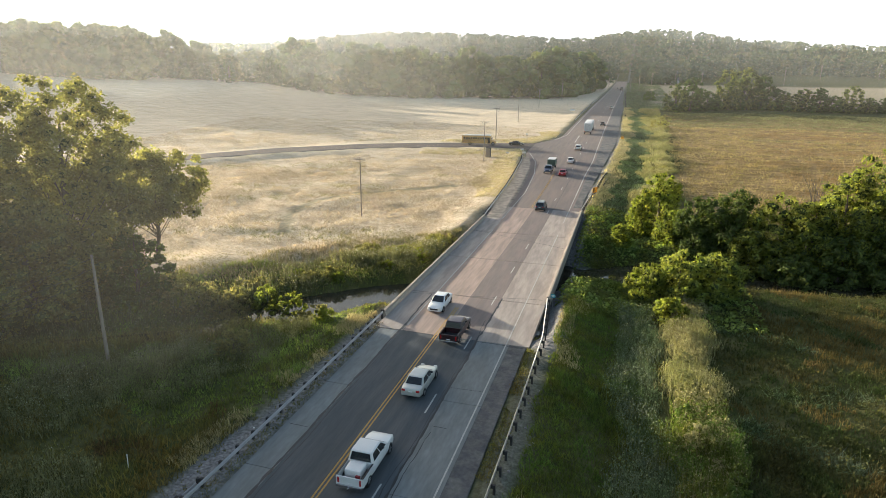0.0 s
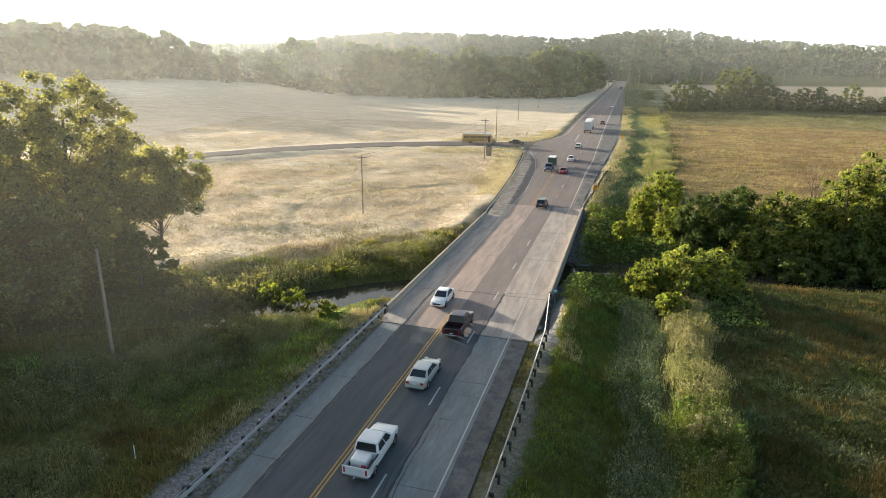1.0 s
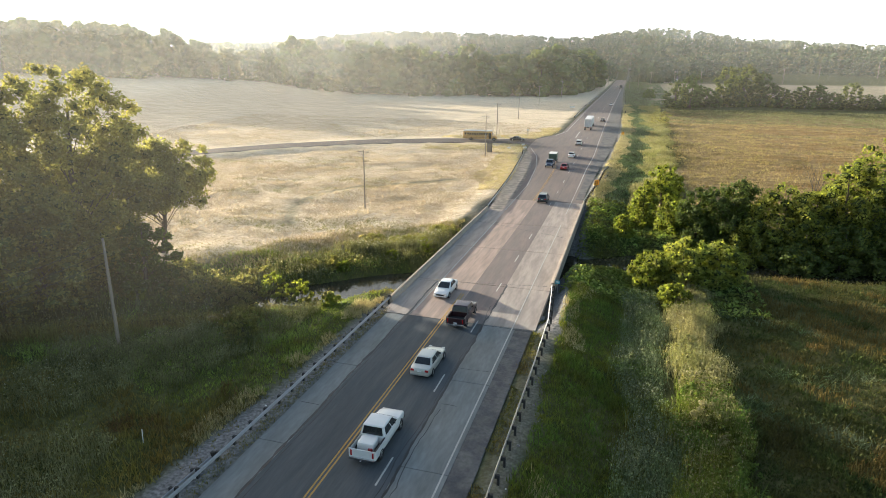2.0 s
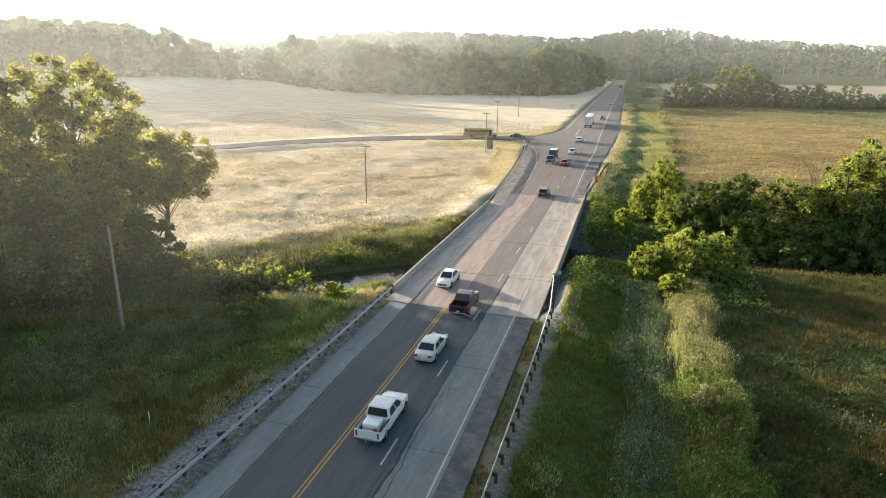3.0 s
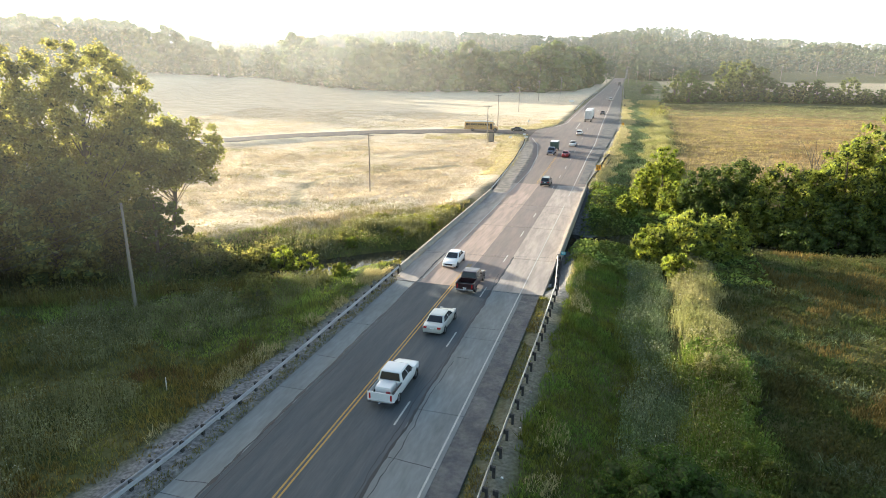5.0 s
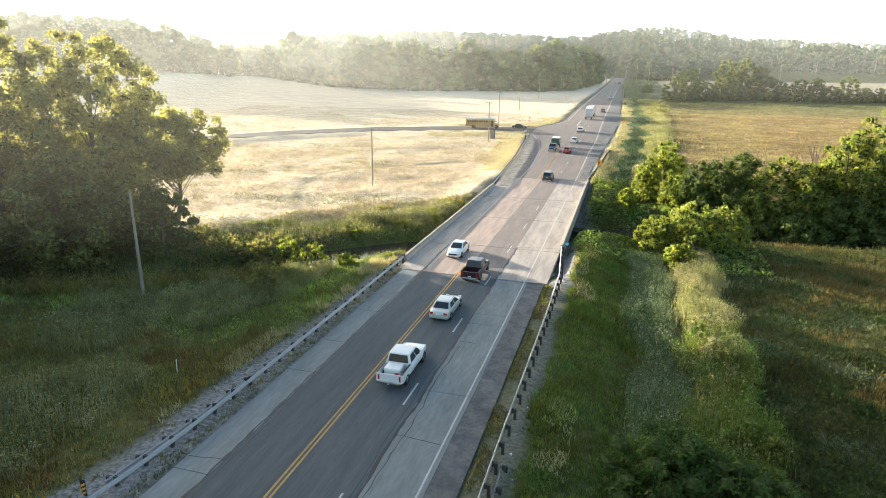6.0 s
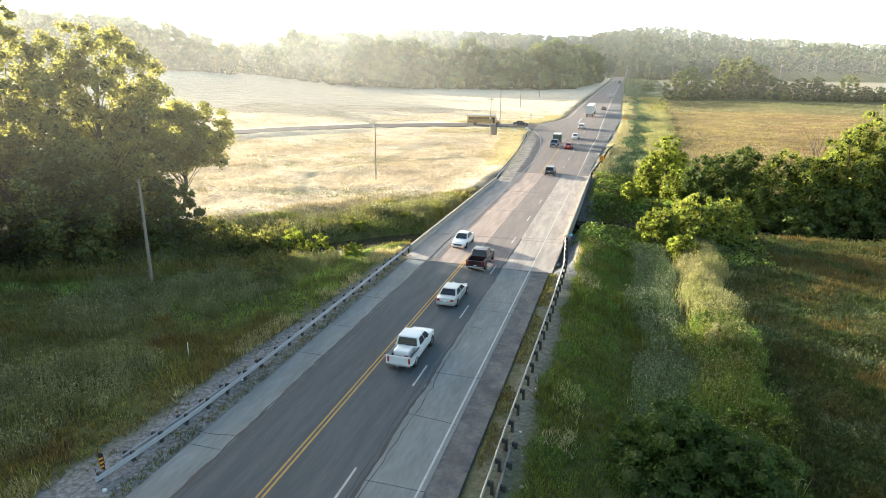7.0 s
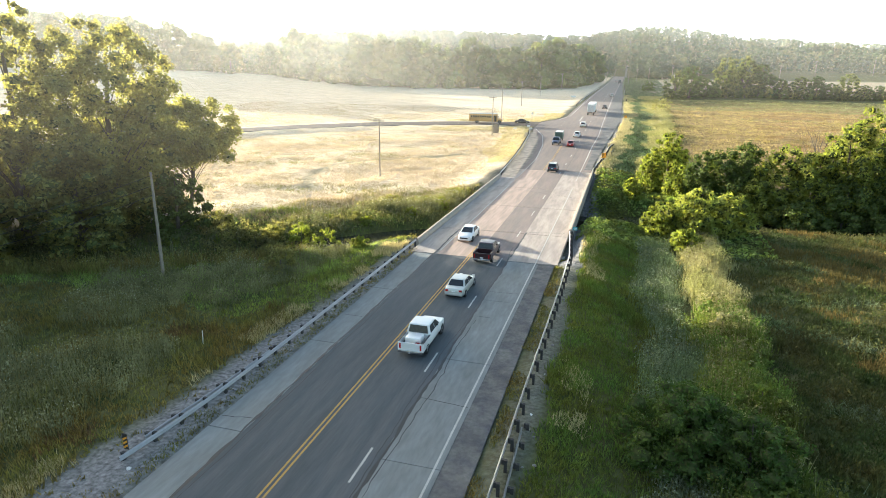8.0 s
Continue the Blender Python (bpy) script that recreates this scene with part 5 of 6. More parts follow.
p = np.stack([s[:, 0], s[:, 1], land(s[:, 0], s[:, 1]) + r.uniform(0.05, 0.55, n)], -1)
nm = r.normal(size=(n, 3)) * 0.5 + (0, 0, 0.8)
nm /= np.linalg.norm(nm, axis=1)[:, None]
tagged(new("weeds", quick_mesh("weeds", *leaf_cards(p, nm, 0.22, 0.16, r), GRASS)), "broad-leaved vines over the creek bank", "grass", kind="stuff")
# ripe meadow west of the road
ok = lambda x, y: (zones(x, y)[0] > 0.5) * (margin(x, y) > 1.5) * np.clip(1.35 - (y - 40) / 150, 0.12, 1)
s = scatter(-150, -9, 28, 215, 100000, ok, r)
u_, v_ = s[:, 0] * 0.94 + s[:, 1] * 0.34, s[:, 1] * 0.94 - s[:, 0] * 0.34
swathe = 0.6 * waves(u_ * 0.22, v_, 2.6, 4) + 0.5 * waves(u_ * 0.3, v_, 6.5, 1) + 0.35 * waves(s[:, 0], s[:, 1], 1.4, 7)
hgt = (0.42 + 0.2 * waves(s[:, 0], s[:, 1], 6) + 0.12 * swathe) * np.clip(margin(s[:, 0], s[:, 1]) / 9, 0.3, 1)
for m, k, lb in ((GRASS_GOLD, swathe > -0.42, "ripe golden meadow grass"), (GRASS_DEEP, swathe <= -0.42, "darker straw-coloured swathes of the meadow")):
    for q, w_ in ((k & (s[:, 1] < 105), 0.07), (k & (s[:, 1] >= 105), 0.055)):
        sow("meadow_grass", m, lb, s[q], hgt[q], w_, 3, r, 0.7, 0.4)
bank_edge = scatter(-62, -9, 25, 80, 16000, lambda x, y: (creek_far(x, y)[1] > 0) * (np.abs(creek_far(x, y)[0] - 17 - 3 * waves(x, y, 5)) < 3.5) * (margin(x, y) > 1.5), r)
sow("meadow_grass", GRASS_DEEP, "tall tawny grass where the meadow meets the creek bank", bank_edge, 0.6 + 0.25 * waves(bank_edge[:, 0], bank_edge[:, 1], 2.4), 0.06, 4, r, 0.4, 0.3)
roadside = scatter(-150, -20, 40, 175, 26000, lambda x, y: (line_distance(SIDE_ROAD, x, y)[1] < 0) * (margin(x, y) > 0.2) * (margin(x, y) < 3.2 + 1.5 * waves(x, y, 6)), r)
sow("meadow_grass", GRASS_MIX, "green-tinged grass along the side road", roadside, np.full(len(roadside), 0.16), 0.08, 3, r, 0.4, 0.3)
ok = lambda x, y: (margin(x, y) > np.where(y < 138, 2.6, 1.2) + 0.5 * waves(x, y, 2.3)) * (margin(x, y) < 10 + 3 * waves(x, y, 6)) * (x < 0)
s = scatter(-45, -8, 85, 200, 26000, ok, r)
sow("meadow_grass", GRASS_MIX, "yellow-green verge grass at the junction", s, np.full(len(s), 0.3), 0.06, 4, r, 0.4, 0.3)
# verge east of the road beyond the bridge
ok = lambda x, y: (margin(x, y) > 1.2) * (x < 25 + 0.02 * y)
s = scatter(10, 33, 76, 330, 32000, ok, r)
off = s[:, 0] - road_right(s[:, 1]) + 2.4 * waves(s[:, 0], s[:, 1], 8, 5) + 1.4 * waves(s[:, 0], s[:, 1], 2.4)
for m, q, lb, h_ in ((GRASS_PALE, s[off < 5.4], "ripe straw-coloured verge grass beside the highway", 0.6), (WEED_COOL, s[(off >= 5.4) & (off < 10.3)], "green grass in the roadside ditch", 0.5), (WEED_TALL, s[off >= 10.3], "pale green growth along the field margin", 0.8)):
    sow("grass", m, lb, q, np.full(len(q), h_), 0.07, 4, r, 0.35, 0.3)
s = scatter(10, 44, 325, 760, 15000, lambda x, y: (margin(x, y) > 1.0) * (waves(x, y, 9) > -0.5), r)
sow("grass", WEED_COOL, "pale green grass along the far highway verge", s, np.full(len(s), 0.5), 0.16, 3, r, 0.35, 0.5)
# fields to the east
ok = lambda x, y: (x > 26.4 + 0.02 * y) * (creek_far(x, y)[0] > 6) * (creek_far(x, y)[1] < 0)
s = np.concatenate([scatter(26, 75, -30, 60, 34000, ok, r), scatter(25, 46, -42, 8, 16000, ok, r)])
split = waves(s[:, 0], s[:, 1], 5, 7) + 0.8 * waves(s[:, 0], s[:, 1], 1.8, 3) - 0.7 * smooth_step(24, 6, s[:, 1])
sow("field_grass", GRASS_FIELD, "shaded green field growth", s[split <= 0.25], 0.35 + 0.25 * (waves(s[split <= 0.25, 0], s[split <= 0.25, 1], 1.6) > 0), 0.06, 3, r, 0.45, 0.25)
leafy("field_weeds", GRASS_FIELD, "broad leaves of the green field growth", s[split <= 0.25][::2], 0.1, 0.6, 0.13, r)
lodged = s[(waves(s[:, 0] * 0.5, s[:, 1], 2.1, 12) > 0.55) & (s[:, 1] < 30)]
sow("field_grass", WEED_COOL, "lodged grey-green grass in the shaded field", lodged, np.full(len(lodged), 0.5), 0.04, 4, r, 1.1, 0.35)
sow("field_weeds", FIELD_OCHRE, "ripening ochre field weeds", s[split > 0.25], np.full((split > 0.25).sum(), 0.6), 0.04, 4, r, 0.25, 0.2)
ok = lambda x, y: (x > 26.5 + 0.022 * y) * (creek_far(x, y)[0] > 14) * (creek_far(x, y)[1] > 0)
s = scatter(30, 170, 70, 310, 42000, ok, r)
rows_ = waves(s[:, 0] * 0.16, s[:, 1], 3.6, 7) + 0.7 * waves(s[:, 0] * 0.25, s[:, 1], 9, 3) + 0.4 * waves(s[:, 0], s[:, 1], 1.8, 3)
west_edge = smooth_step(60, 38, s[:, 0] - 0.1 * (s[:, 1] - 100))
far_band = smooth_step(222, 250, s[:, 1] + 6 * waves(s[:, 0], s[:, 1], 14))
kind = np.where(far_band > 0.5, np.where(rows_ > 0.9, 1, 2), np.where(rows_ - 1.5 * west_edge > 0.1, 0, np.where(rows_ > -0.8, 1, 2)))
for k, m, lb in ((0, FIELD_RUST, "rust-brown ripening field weeds"), (1, FIELD_STRAW, "pale straw rows in the field"), (2, WEED, "grey-green field growth")):
    q = s[kind == k]
    sow("field_weeds", m, lb, q, np.full(len(q), 0.55), 0.09, 3, r, 0.35, 0.35)

# ---------------------------------------------------------------- poles, wires and signs
def utility_pole(x, y, h, arm=True, label="weathered wooden utility pole with a crossarm in the meadow", turn=0.0, lean=(0.0, 0.0), sub=1.0, double=False):
    z = float(land(x, y))
    p = thing("utility_pole", pose(x, y, z, lean[0], lean[1], turn), label, "utility pole", "utility poles")
    v, f = tube([(0, 0, -0.8), (0, 0, h * 0.3), (0.02, 0, h * 0.7), (0, 0.01, h)], [0.17 * sub, 0.16 * sub, 0.13 * sub, 0.11 * sub], 10)
    part("shaft", quick_mesh("shaft", v, f, WOOD, True), WOOD, p)
    part("cap", boxed(-0.1 * sub, 0.1 * sub, -0.1 * sub, 0.1 * sub, h - 0.01, h + 0.03, 0.02), WOOD, p)
    if arm:
        for zz_ in ((h - 0.45,) if not double else (h - 0.45, h - 1.5)):
            part("crossarm", boxed(-1.25, 1.25, -0.2, -0.09, zz_, zz_ + 0.13, 0.01), WOOD, p)
            for dx in (-1.1, -0.45, 0.45, 1.1):
                bm = bmesh.new()
                bmesh.ops.create_cone(bm, cap_ends=True, segments=8, radius1=0.06, radius2=0.035, depth=0.2, matrix=Matrix.Translation((dx, -0.145, zz_ + 0.23)))
                part("insulator", bm, STEEL, p)
        for s_ in (-1, 1):
            v, f = tube([(0.1 * s_, -0.12, h - 1.15), (0.75 * s_, -0.15, h - 0.45)], [0.025, 0.025], 5)
            part("brace", quick_mesh("brace", v, f, STEEL), STEEL, p)
    return p


def wire(a, b, sag, n=14, thick=0.009):
    a, b = np.array(a, float), np.array(b, float)
    t = np.linspace(0, 1, n)[:, None]
    pts = a + (b - a) * t - np.array([0, 0, 1.0]) * (4 * sag * t * (1 - t))
    v, f = tube(pts, np.full(n, thick), 4)
    return tagged(new("overhead_wire", quick_mesh("overhead_wire", v, f, WIRE)), "thin dark overhead wire strung between poles", "wire", "overhead wires")


POLES = [(-28.8, 0.8, 10.6, 1.0, False), (-30.4, 63.5, 11.2, 0.8, True), (-22.3, 131.0, 11.6, 0.9, True), (-27.6, 172, 11.2, 0.9, True), (-30.5, 232, 11.0, 0.9, True), (-33, 312, 11.0, 0.9, True), (-30, 400, 11, 0.9, True)]
for x, y, h, sb, arm in POLES:
    utility_pole(x, y, h, arm, sub=sb, label="tall weathered wooden utility pole in the meadow" if arm else "bare weathered wooden pole beside the shaded creek", turn=-8)
for (x0, y0, h0, *_), (x1, y1, h1, *_) in zip(POLES[:-1], POLES[1:]):
    if y0 < 60:
        continue
    for dx in (-1.1, 1.1):
        wire((x0 + dx, y0, float(land(x0, y0)) + h0 - 0.2), (x1 + dx, y1, float(land(x1, y1)) + h1 - 0.2), 1.0)
zA = float(land(-28.8, 0.8)) + 10.2
for dz, end in ((0.1, (-42, -24, 6.0)), (-0.9, (-42, -24, 5.1)), (-1.8, (-42, -24, 4.1))):
    wire((-28.8, 0.8, zA + dz), end, 1.0, thick=0.022)
wire((-28.8, 0.8, zA - 1.4), (-32.5, 3.0, float(land(-32.5, 3.0))), 0.0)
for x, y, h in ((83, 655, 19), (183, 775, 22), (252, 907, 24), (326, 928, 26), (85, 846, 25), (60, 700, 18), (14, 560, 15), (36, 720, 17), (22, 640, 16), (-10, 600, 13), (-8, 640, 12)):
    utility_pole(x, y, h * 0.78, True, "distant pale utility pole by the far fields", 20, sub=1.6, double=y > 600)


def plate_sign(name, x, y, z0, w, h, face, label, facing=0.0, post=1.0, stripes=None, category="sign"):
    s = thing(name, pose(x, y, z0, 0, 0, facing), label, category)
    part("post", boxed(-0.035, 0.035, -0.03, 0.03, -0.4, post + h * 0.9, 0.008), STEEL, s)
    part("panel", boxed(-w / 2, w / 2, -0.055, -0.033, post, post + h, 0.008), face, s)
    for mt, pts in stripes or ():
        bm = bmesh.new()
        bm.faces.new([bm.verts.new((px, -0.060, post + pz)) for px, pz in pts])
        ext = bmesh.ops.extrude_face_region(bm, geom=list(bm.faces))
        bmesh.ops.translate(bm, verts=[v for v in ext["geom"] if isinstance(v, bmesh.types.BMVert)], vec=(0, -0.004, 0))
        bmesh.ops.recalc_face_normals(bm, faces=bm.faces)
        part("stripe", bm, mt, s)
    return s


diag = [(SIGN_ORANGE, [(-0.14, k * 0.24 + 0.02), (0.14, k * 0.24 + 0.20), (0.14, k * 0.24 + 0.32), (-0.14, k * 0.24 + 0.14)]) for k in range(3)]
plate_sign("object_marker", -8.75, -25.6, float(land(-8.75, -25.6)), 0.32, 0.95, SIGN_BLACK, "black and amber striped marker board at the guard rail's end", 0, 0.25, diag)
plate_sign("object_marker", 11.0, 91.5, float(land(11.0, 91.5)), 0.5, 1.15, SIGN_ORANGE, "amber marker board with dark upright bars behind the guard rail", 8, 1.0,
           [(SIGN_BLACK, [(-0.12, 0.2), (-0.03, 0.2), (-0.03, 0.95), (-0.12, 0.95)]), (SIGN_BLACK, [(0.05, 0.2), (0.13, 0.2), (0.13, 0.95), (0.05, 0.95)])])
plate_sign("object_marker", 11.45, 92.3, float(land(11.5, 92.3)), 0.45, 1.1, SIGN_ORANGE, "amber marker board with dark upright bars behind the guard rail", -14, 1.0,
           [(SIGN_BLACK, [(-0.08, 0.2), (0.02, 0.2), (0.02, 0.95), (-0.08, 0.95)])])
plate_sign("warning_sign", 15.0, 176, float(land(15, 176)), 0.9, 0.9, SIGN_ORANGE, "small amber sign in the ripe verge grass", 0, 1.2)
plate_sign("stream_sign", 10.35, 27.2, 0.0, 0.55, 0.42, SIGN_TEAL, "small teal sign with pale lettering bars at the bridge's end", -6, 0.75,
           [(SIGN_WHITE, [(-0.2, 0.24), (0.2, 0.24), (0.2, 0.31), (-0.2, 0.31)]), (SIGN_WHITE, [(-0.15, 0.11), (0.15, 0.11), (0.15, 0.18), (-0.15, 0.18)])])
plate_sign("road_sign", -16.6, 171, float(land(-16.6, 171)), 0.55, 0.7, SIGN_WHITE, "small sign on a thin post at the junction", 180, 1.9)
plate_sign("road_sign", -12.5, 290, float(land(-12.5, 290)), 2.6, 0.9, SIGN_WHITE, "wide pale board beside the highway", -10, 0.9)
plate_sign("marker_post", 14.6, 255, float(land(14.6, 255)), 0.5, 0.8, SIGN_BLACK, "small dark sign in the verge", 0, 1.6)
for x, y in ((-14.1, -12.3),):
    st = thing("marker_stake", pose(x, y, float(land(x, y)), 0, 2, 0), "thin white wooden stake in the grassy verge", "stake")
    part("shaft", boxed(-0.028, 0.028, -0.025, 0.025, -0.2, 1.1, 0.008), SIGN_WHITE, st)
# cabinet on the pole at the junction
cb = thing("utility_cabinet", pose(-22.6, 138.0, float(land(-22.6, 138.0))), "brown metal utility cabinet beside the pole", "cabinet")
part("body", boxed(-0.75, 0.75, -0.4, 0.4, 0.0, 2.9, 0.03), POST_WOOD, cb)
part("door", boxed(-0.68, 0.68, -0.425, -0.4, 0.15, 2.75, 0.01), WOOD, cb)
for x, y in ((-12.5, 141.5), (-17.2, 140.5), (-14.0, 147.0)):
    g = thing("guide_sign", pose(x, y, float(land(x, y)), 0, 0, 20), "low white panel sign beside the side road", "sign")
    part("panel", boxed(-0.5, 0.5, -0.02, 0.02, 0.5, 1.0, 0.01), SIGN_WHITE, g)
    part("post", boxed(-0.04, 0.04, 0.02, 0.07, -0.3, 0.9, 0.01), STEEL, g)
# stones and litter on the gravel
r = np.random.default_rng(77)
for k in range(26):
    east = k % 2
    x, y = (r.uniform(11.3, 12.6), r.uniform(-28, 20)) if east else (r.uniform(-10.4, -7.6), r.uniform(-28, 12))
    bm = bmesh.new()
    bmesh.ops.create_icosphere(bm, subdivisions=1, radius=r.uniform(0.06, 0.16))
    for v in bm.verts:
        v.co *= r.uniform(0.7, 1.25)
        v.co.z *= 0.6
    st = thing("stone", pose(x, y, float(land(x, y)) + 0.02, 0, 0, r.uniform(0, 360)), "pale loose stone on the gravel shoulder", "stone", "loose stones")
    part("stone_body", bm, GRAVEL if k % 5 else SIGN_WHITE, st)


def house(x, y, w, d, h, label, turn=0.0, windows=4, roof=3.0):
    z = float(land(x, y)) - 0.3
    hs = thing("house", pose(x, y, z, 0, 0, turn), label, "house")
    part("wall", boxed(-w / 2, w / 2, -d / 2, d / 2, 0, h, 0.03), SIDING, hs)
    bm = bmesh.new()
    a = [bm.verts.new(p) for p in ((-w / 2 - 0.5, -d / 2 - 0.5, h), (w / 2 + 0.5, -d / 2 - 0.5, h), (w / 2 + 0.5, d / 2 + 0.5, h), (-w / 2 - 0.5, d / 2 + 0.5, h), (-w / 2 - 0.5, 0, h + roof), (w / 2 + 0.5, 0, h + roof))]
    for q in ((0, 1, 5, 4), (2, 3, 4, 5), (0, 4, 3), (1, 2, 5), (3, 2, 1, 0)):
        bm.faces.new([a[i] for i in q])
    part("roof", bm, ROOF, hs)
    for k in range(windows):
        cx = -w / 2 + (k + 0.5) * w / windows
        wn_ = part("window", boxed(cx - 0.8, cx + 0.8, -d / 2 - 0.06, -d / 2 + 0.02, h * 0.45, h * 0.8, 0.02), SIGN_WHITE, hs)
        part("pane", boxed(cx - 0.65, cx + 0.65, -d / 2 - 0.09, -d / 2 - 0.062, h * 0.48, h * 0.77), GLASS, wn_)
    part("door", boxed(-0.6, 0.6, -d / 2 - 0.08, -d / 2 + 0.02, 0, 2.2, 0.02), WOOD, hs)
    return hs


house(56, 760, 22, 10, 4.5, "low grey roadside building with white-framed windows", 8)
house(-420, 352, 30, 10, 8.0, "long pale house on the hazy rise before the wood", 35, 6)
house(-385, 366, 16, 9, 7.0, "pale house half lost in the morning haze", 35, 4)

# ---------------------------------------------------------------- vehicles
def loft(stations):
    """A rounded hull along y from rows of (y, half width, underside, top)."""
    bm = bmesh.new()
    rings = []
    for y, hw, z0, zt in stations:
        hgt = zt - z0
        half = [(0, z0), (hw * 0.86, z0), (hw * 0.97, z0 + 0.10), (hw, z0 + 0.34 * hgt), (hw * 0.985, z0 + 0.72 * hgt), (hw * 0.93, zt - 0.05), (hw * 0.80, zt - 0.005), (hw * 0.4, zt + 0.015), (0, zt + 0.02)]
        ring = [(x, z) for x, z in half] + [(-x, z) for x, z in half[-2:0:-1]]
        rings.append([bm.verts.new((x, y, z)) for x, z in ring])
    n = len(rings[0])
    for a, b in zip(rings[:-1], rings[1:]):
        for i in range(n):
            j = (i + 1) % n
            bm.faces.new((a[i], a[j], b[j], b[i]))
    bm.faces.new(rings[0][::-1])
    bm.faces.new(rings[-1])
    bmesh.ops.recalc_face_normals(bm, faces=bm.faces)
    return bm


def smooth_part(name, bm, material, parent, label="", angle=40):
    ob = part(name, bm, material, parent, label)
    me_ = ob.data
    me_.polygons.foreach_set("use_smooth", np.ones(len(me_.polygons), dtype=bool))
    me_.set_sharp_from_angle(angle=radians(angle))
    return ob


def cabin(base_z, roof_z, y_base, y_roof, hw_base, hw_roof):
    """The glazed upper body: four slanting sides and a softly curved roof; gives its eight corners too."""
    bm = bmesh.new()
    lo = [(-hw_base, y_base[0], base_z), (hw_base, y_base[0], base_z), (hw_base, y_base[1], base_z), (-hw_base, y_base[1], base_z)]
    hi = [(-hw_roof, y_roof[0], roof_z), (hw_roof, y_roof[0], roof_z), (hw_roof, y_roof[1], roof_z), (-hw_roof, y_roof[1], roof_z)]
    a, b = [bm.verts.new(p) for p in lo], [bm.verts.new(p) for p in hi]
    for i in range(4):
        j = (i + 1) % 4
        bm.faces.new((a[i], a[j], b[j], b[i]))
    bm.faces.new(b)
    bm.faces.new(a[::-1])
    top = [e for e in bm.edges if all(v in b for v in e.verts)] + [e for e in bm.edges if (e.verts[0] in a) != (e.verts[1] in a)]
    bmesh.ops.bevel(bm, geom=top, offset=0.11, segments=4, affect='EDGES', profile=0.6)
    bmesh.ops.recalc_face_normals(bm, faces=bm.faces)
    return bm, lo, hi


def pane_on(lo_a, lo_b, hi_a, hi_b, u0, u1, v0, v1, out, thick=0.012):
    """A thin pane over part of the side spanned by four corners."""
    A, B, C, D = (Vector(p) for p in (lo_a, lo_b, hi_a, hi_b))
    f = lambda u, v: (A.lerp(B, u)).lerp(C.lerp(D, u), v)
    nrm = (B - A).cross(C - A).normalized()
    q = [f(u0, v0), f(u1, v0), f(u1, v1), f(u0, v1)]
    bm = bmesh.new()
    p = [bm.verts.new(v + nrm * out) for v in q]
    r_ = [bm.verts.new(v + nrm * (out - thick)) for v in q]
    bm.faces.new(p)
    bm.faces.new(r_[::-1])
    for i in range(4):
        j = (i + 1) % 4
        bm.faces.new((p[j], p[i], r_[i], r_[j]))
    bmesh.ops.recalc_face_normals(bm, faces=bm.faces)
    return bm


WHEELS = {}


def wheel_meshes(rad, width):
    key = (rad, width)
    if key not in WHEELS:
        t = np.linspace(0, 2 * np.pi, 20, endpoint=False)
        prof = [(rad * 0.66, -width / 2), (rad * 0.95, -width / 2), (rad, -width * 0.36), (rad, width * 0.36), (rad * 0.95, width / 2), (rad * 0.66, width / 2)]
        v = np.array([[(w, q * math.cos(a), q * math.sin(a)) for q, w in prof] for a in t])
        i = np.arange(20 * 6).reshape(20, 6)
        nxt = np.roll(i, -1, axis=0)
        f = np.stack([i, np.roll(i, -1, 1), np.roll(nxt, -1, 1), nxt], -1).reshape(-1, 4)
        tyre = quick_mesh("tyre", v.reshape(-1, 3), f, TYRE, True)
        bm = bmesh.new()
        bmesh.ops.create_cone(bm, cap_ends=True, segments=20, radius1=rad * 0.66, radius2=rad * 0.66, depth=width * 0.72, matrix=Matrix.Rotation(radians(90), 4, 'Y'))
        for k in range(5):
            a = k * 2 * math.pi / 5
            for s in (-1, 1):
                box_m = Matrix.Rotation(a, 4, 'X') @ Matrix.Translation((s * width * 0.38, rad * 0.33, 0)) @ Matrix.Diagonal((0.03, rad * 0.6, 0.07, 1))
                bmesh.ops.create_cube(bm, size=1, matrix=box_m)
        rim = bpy.data.meshes.new("rim")
        bm.to_mesh(rim)
        bm.free()
        rim.materials.append(RIM)
        WHEELS[key] = tyre, rim
    return WHEELS[key]


def wheel(parent, x, y, rad, width=0.22):
    w = part("wheel", wheel_meshes(rad, width)[0], None, parent, at=pose(x, y, rad))
    part("rim", wheel_meshes(rad, width)[1], None, w)
    s = 1 if x > 0 else -1
    bm = bmesh.new()
    bmesh.ops.create_cone(bm, cap_ends=True, segments=20, radius1=rad * 1.16, radius2=rad * 1.16, depth=0.05, matrix=pose(x + s * (width / 2 - 0.06), y, rad + 0.02, 0, 90, 0))
    part("wheel_arch", bm, TRIM, parent)
    return w


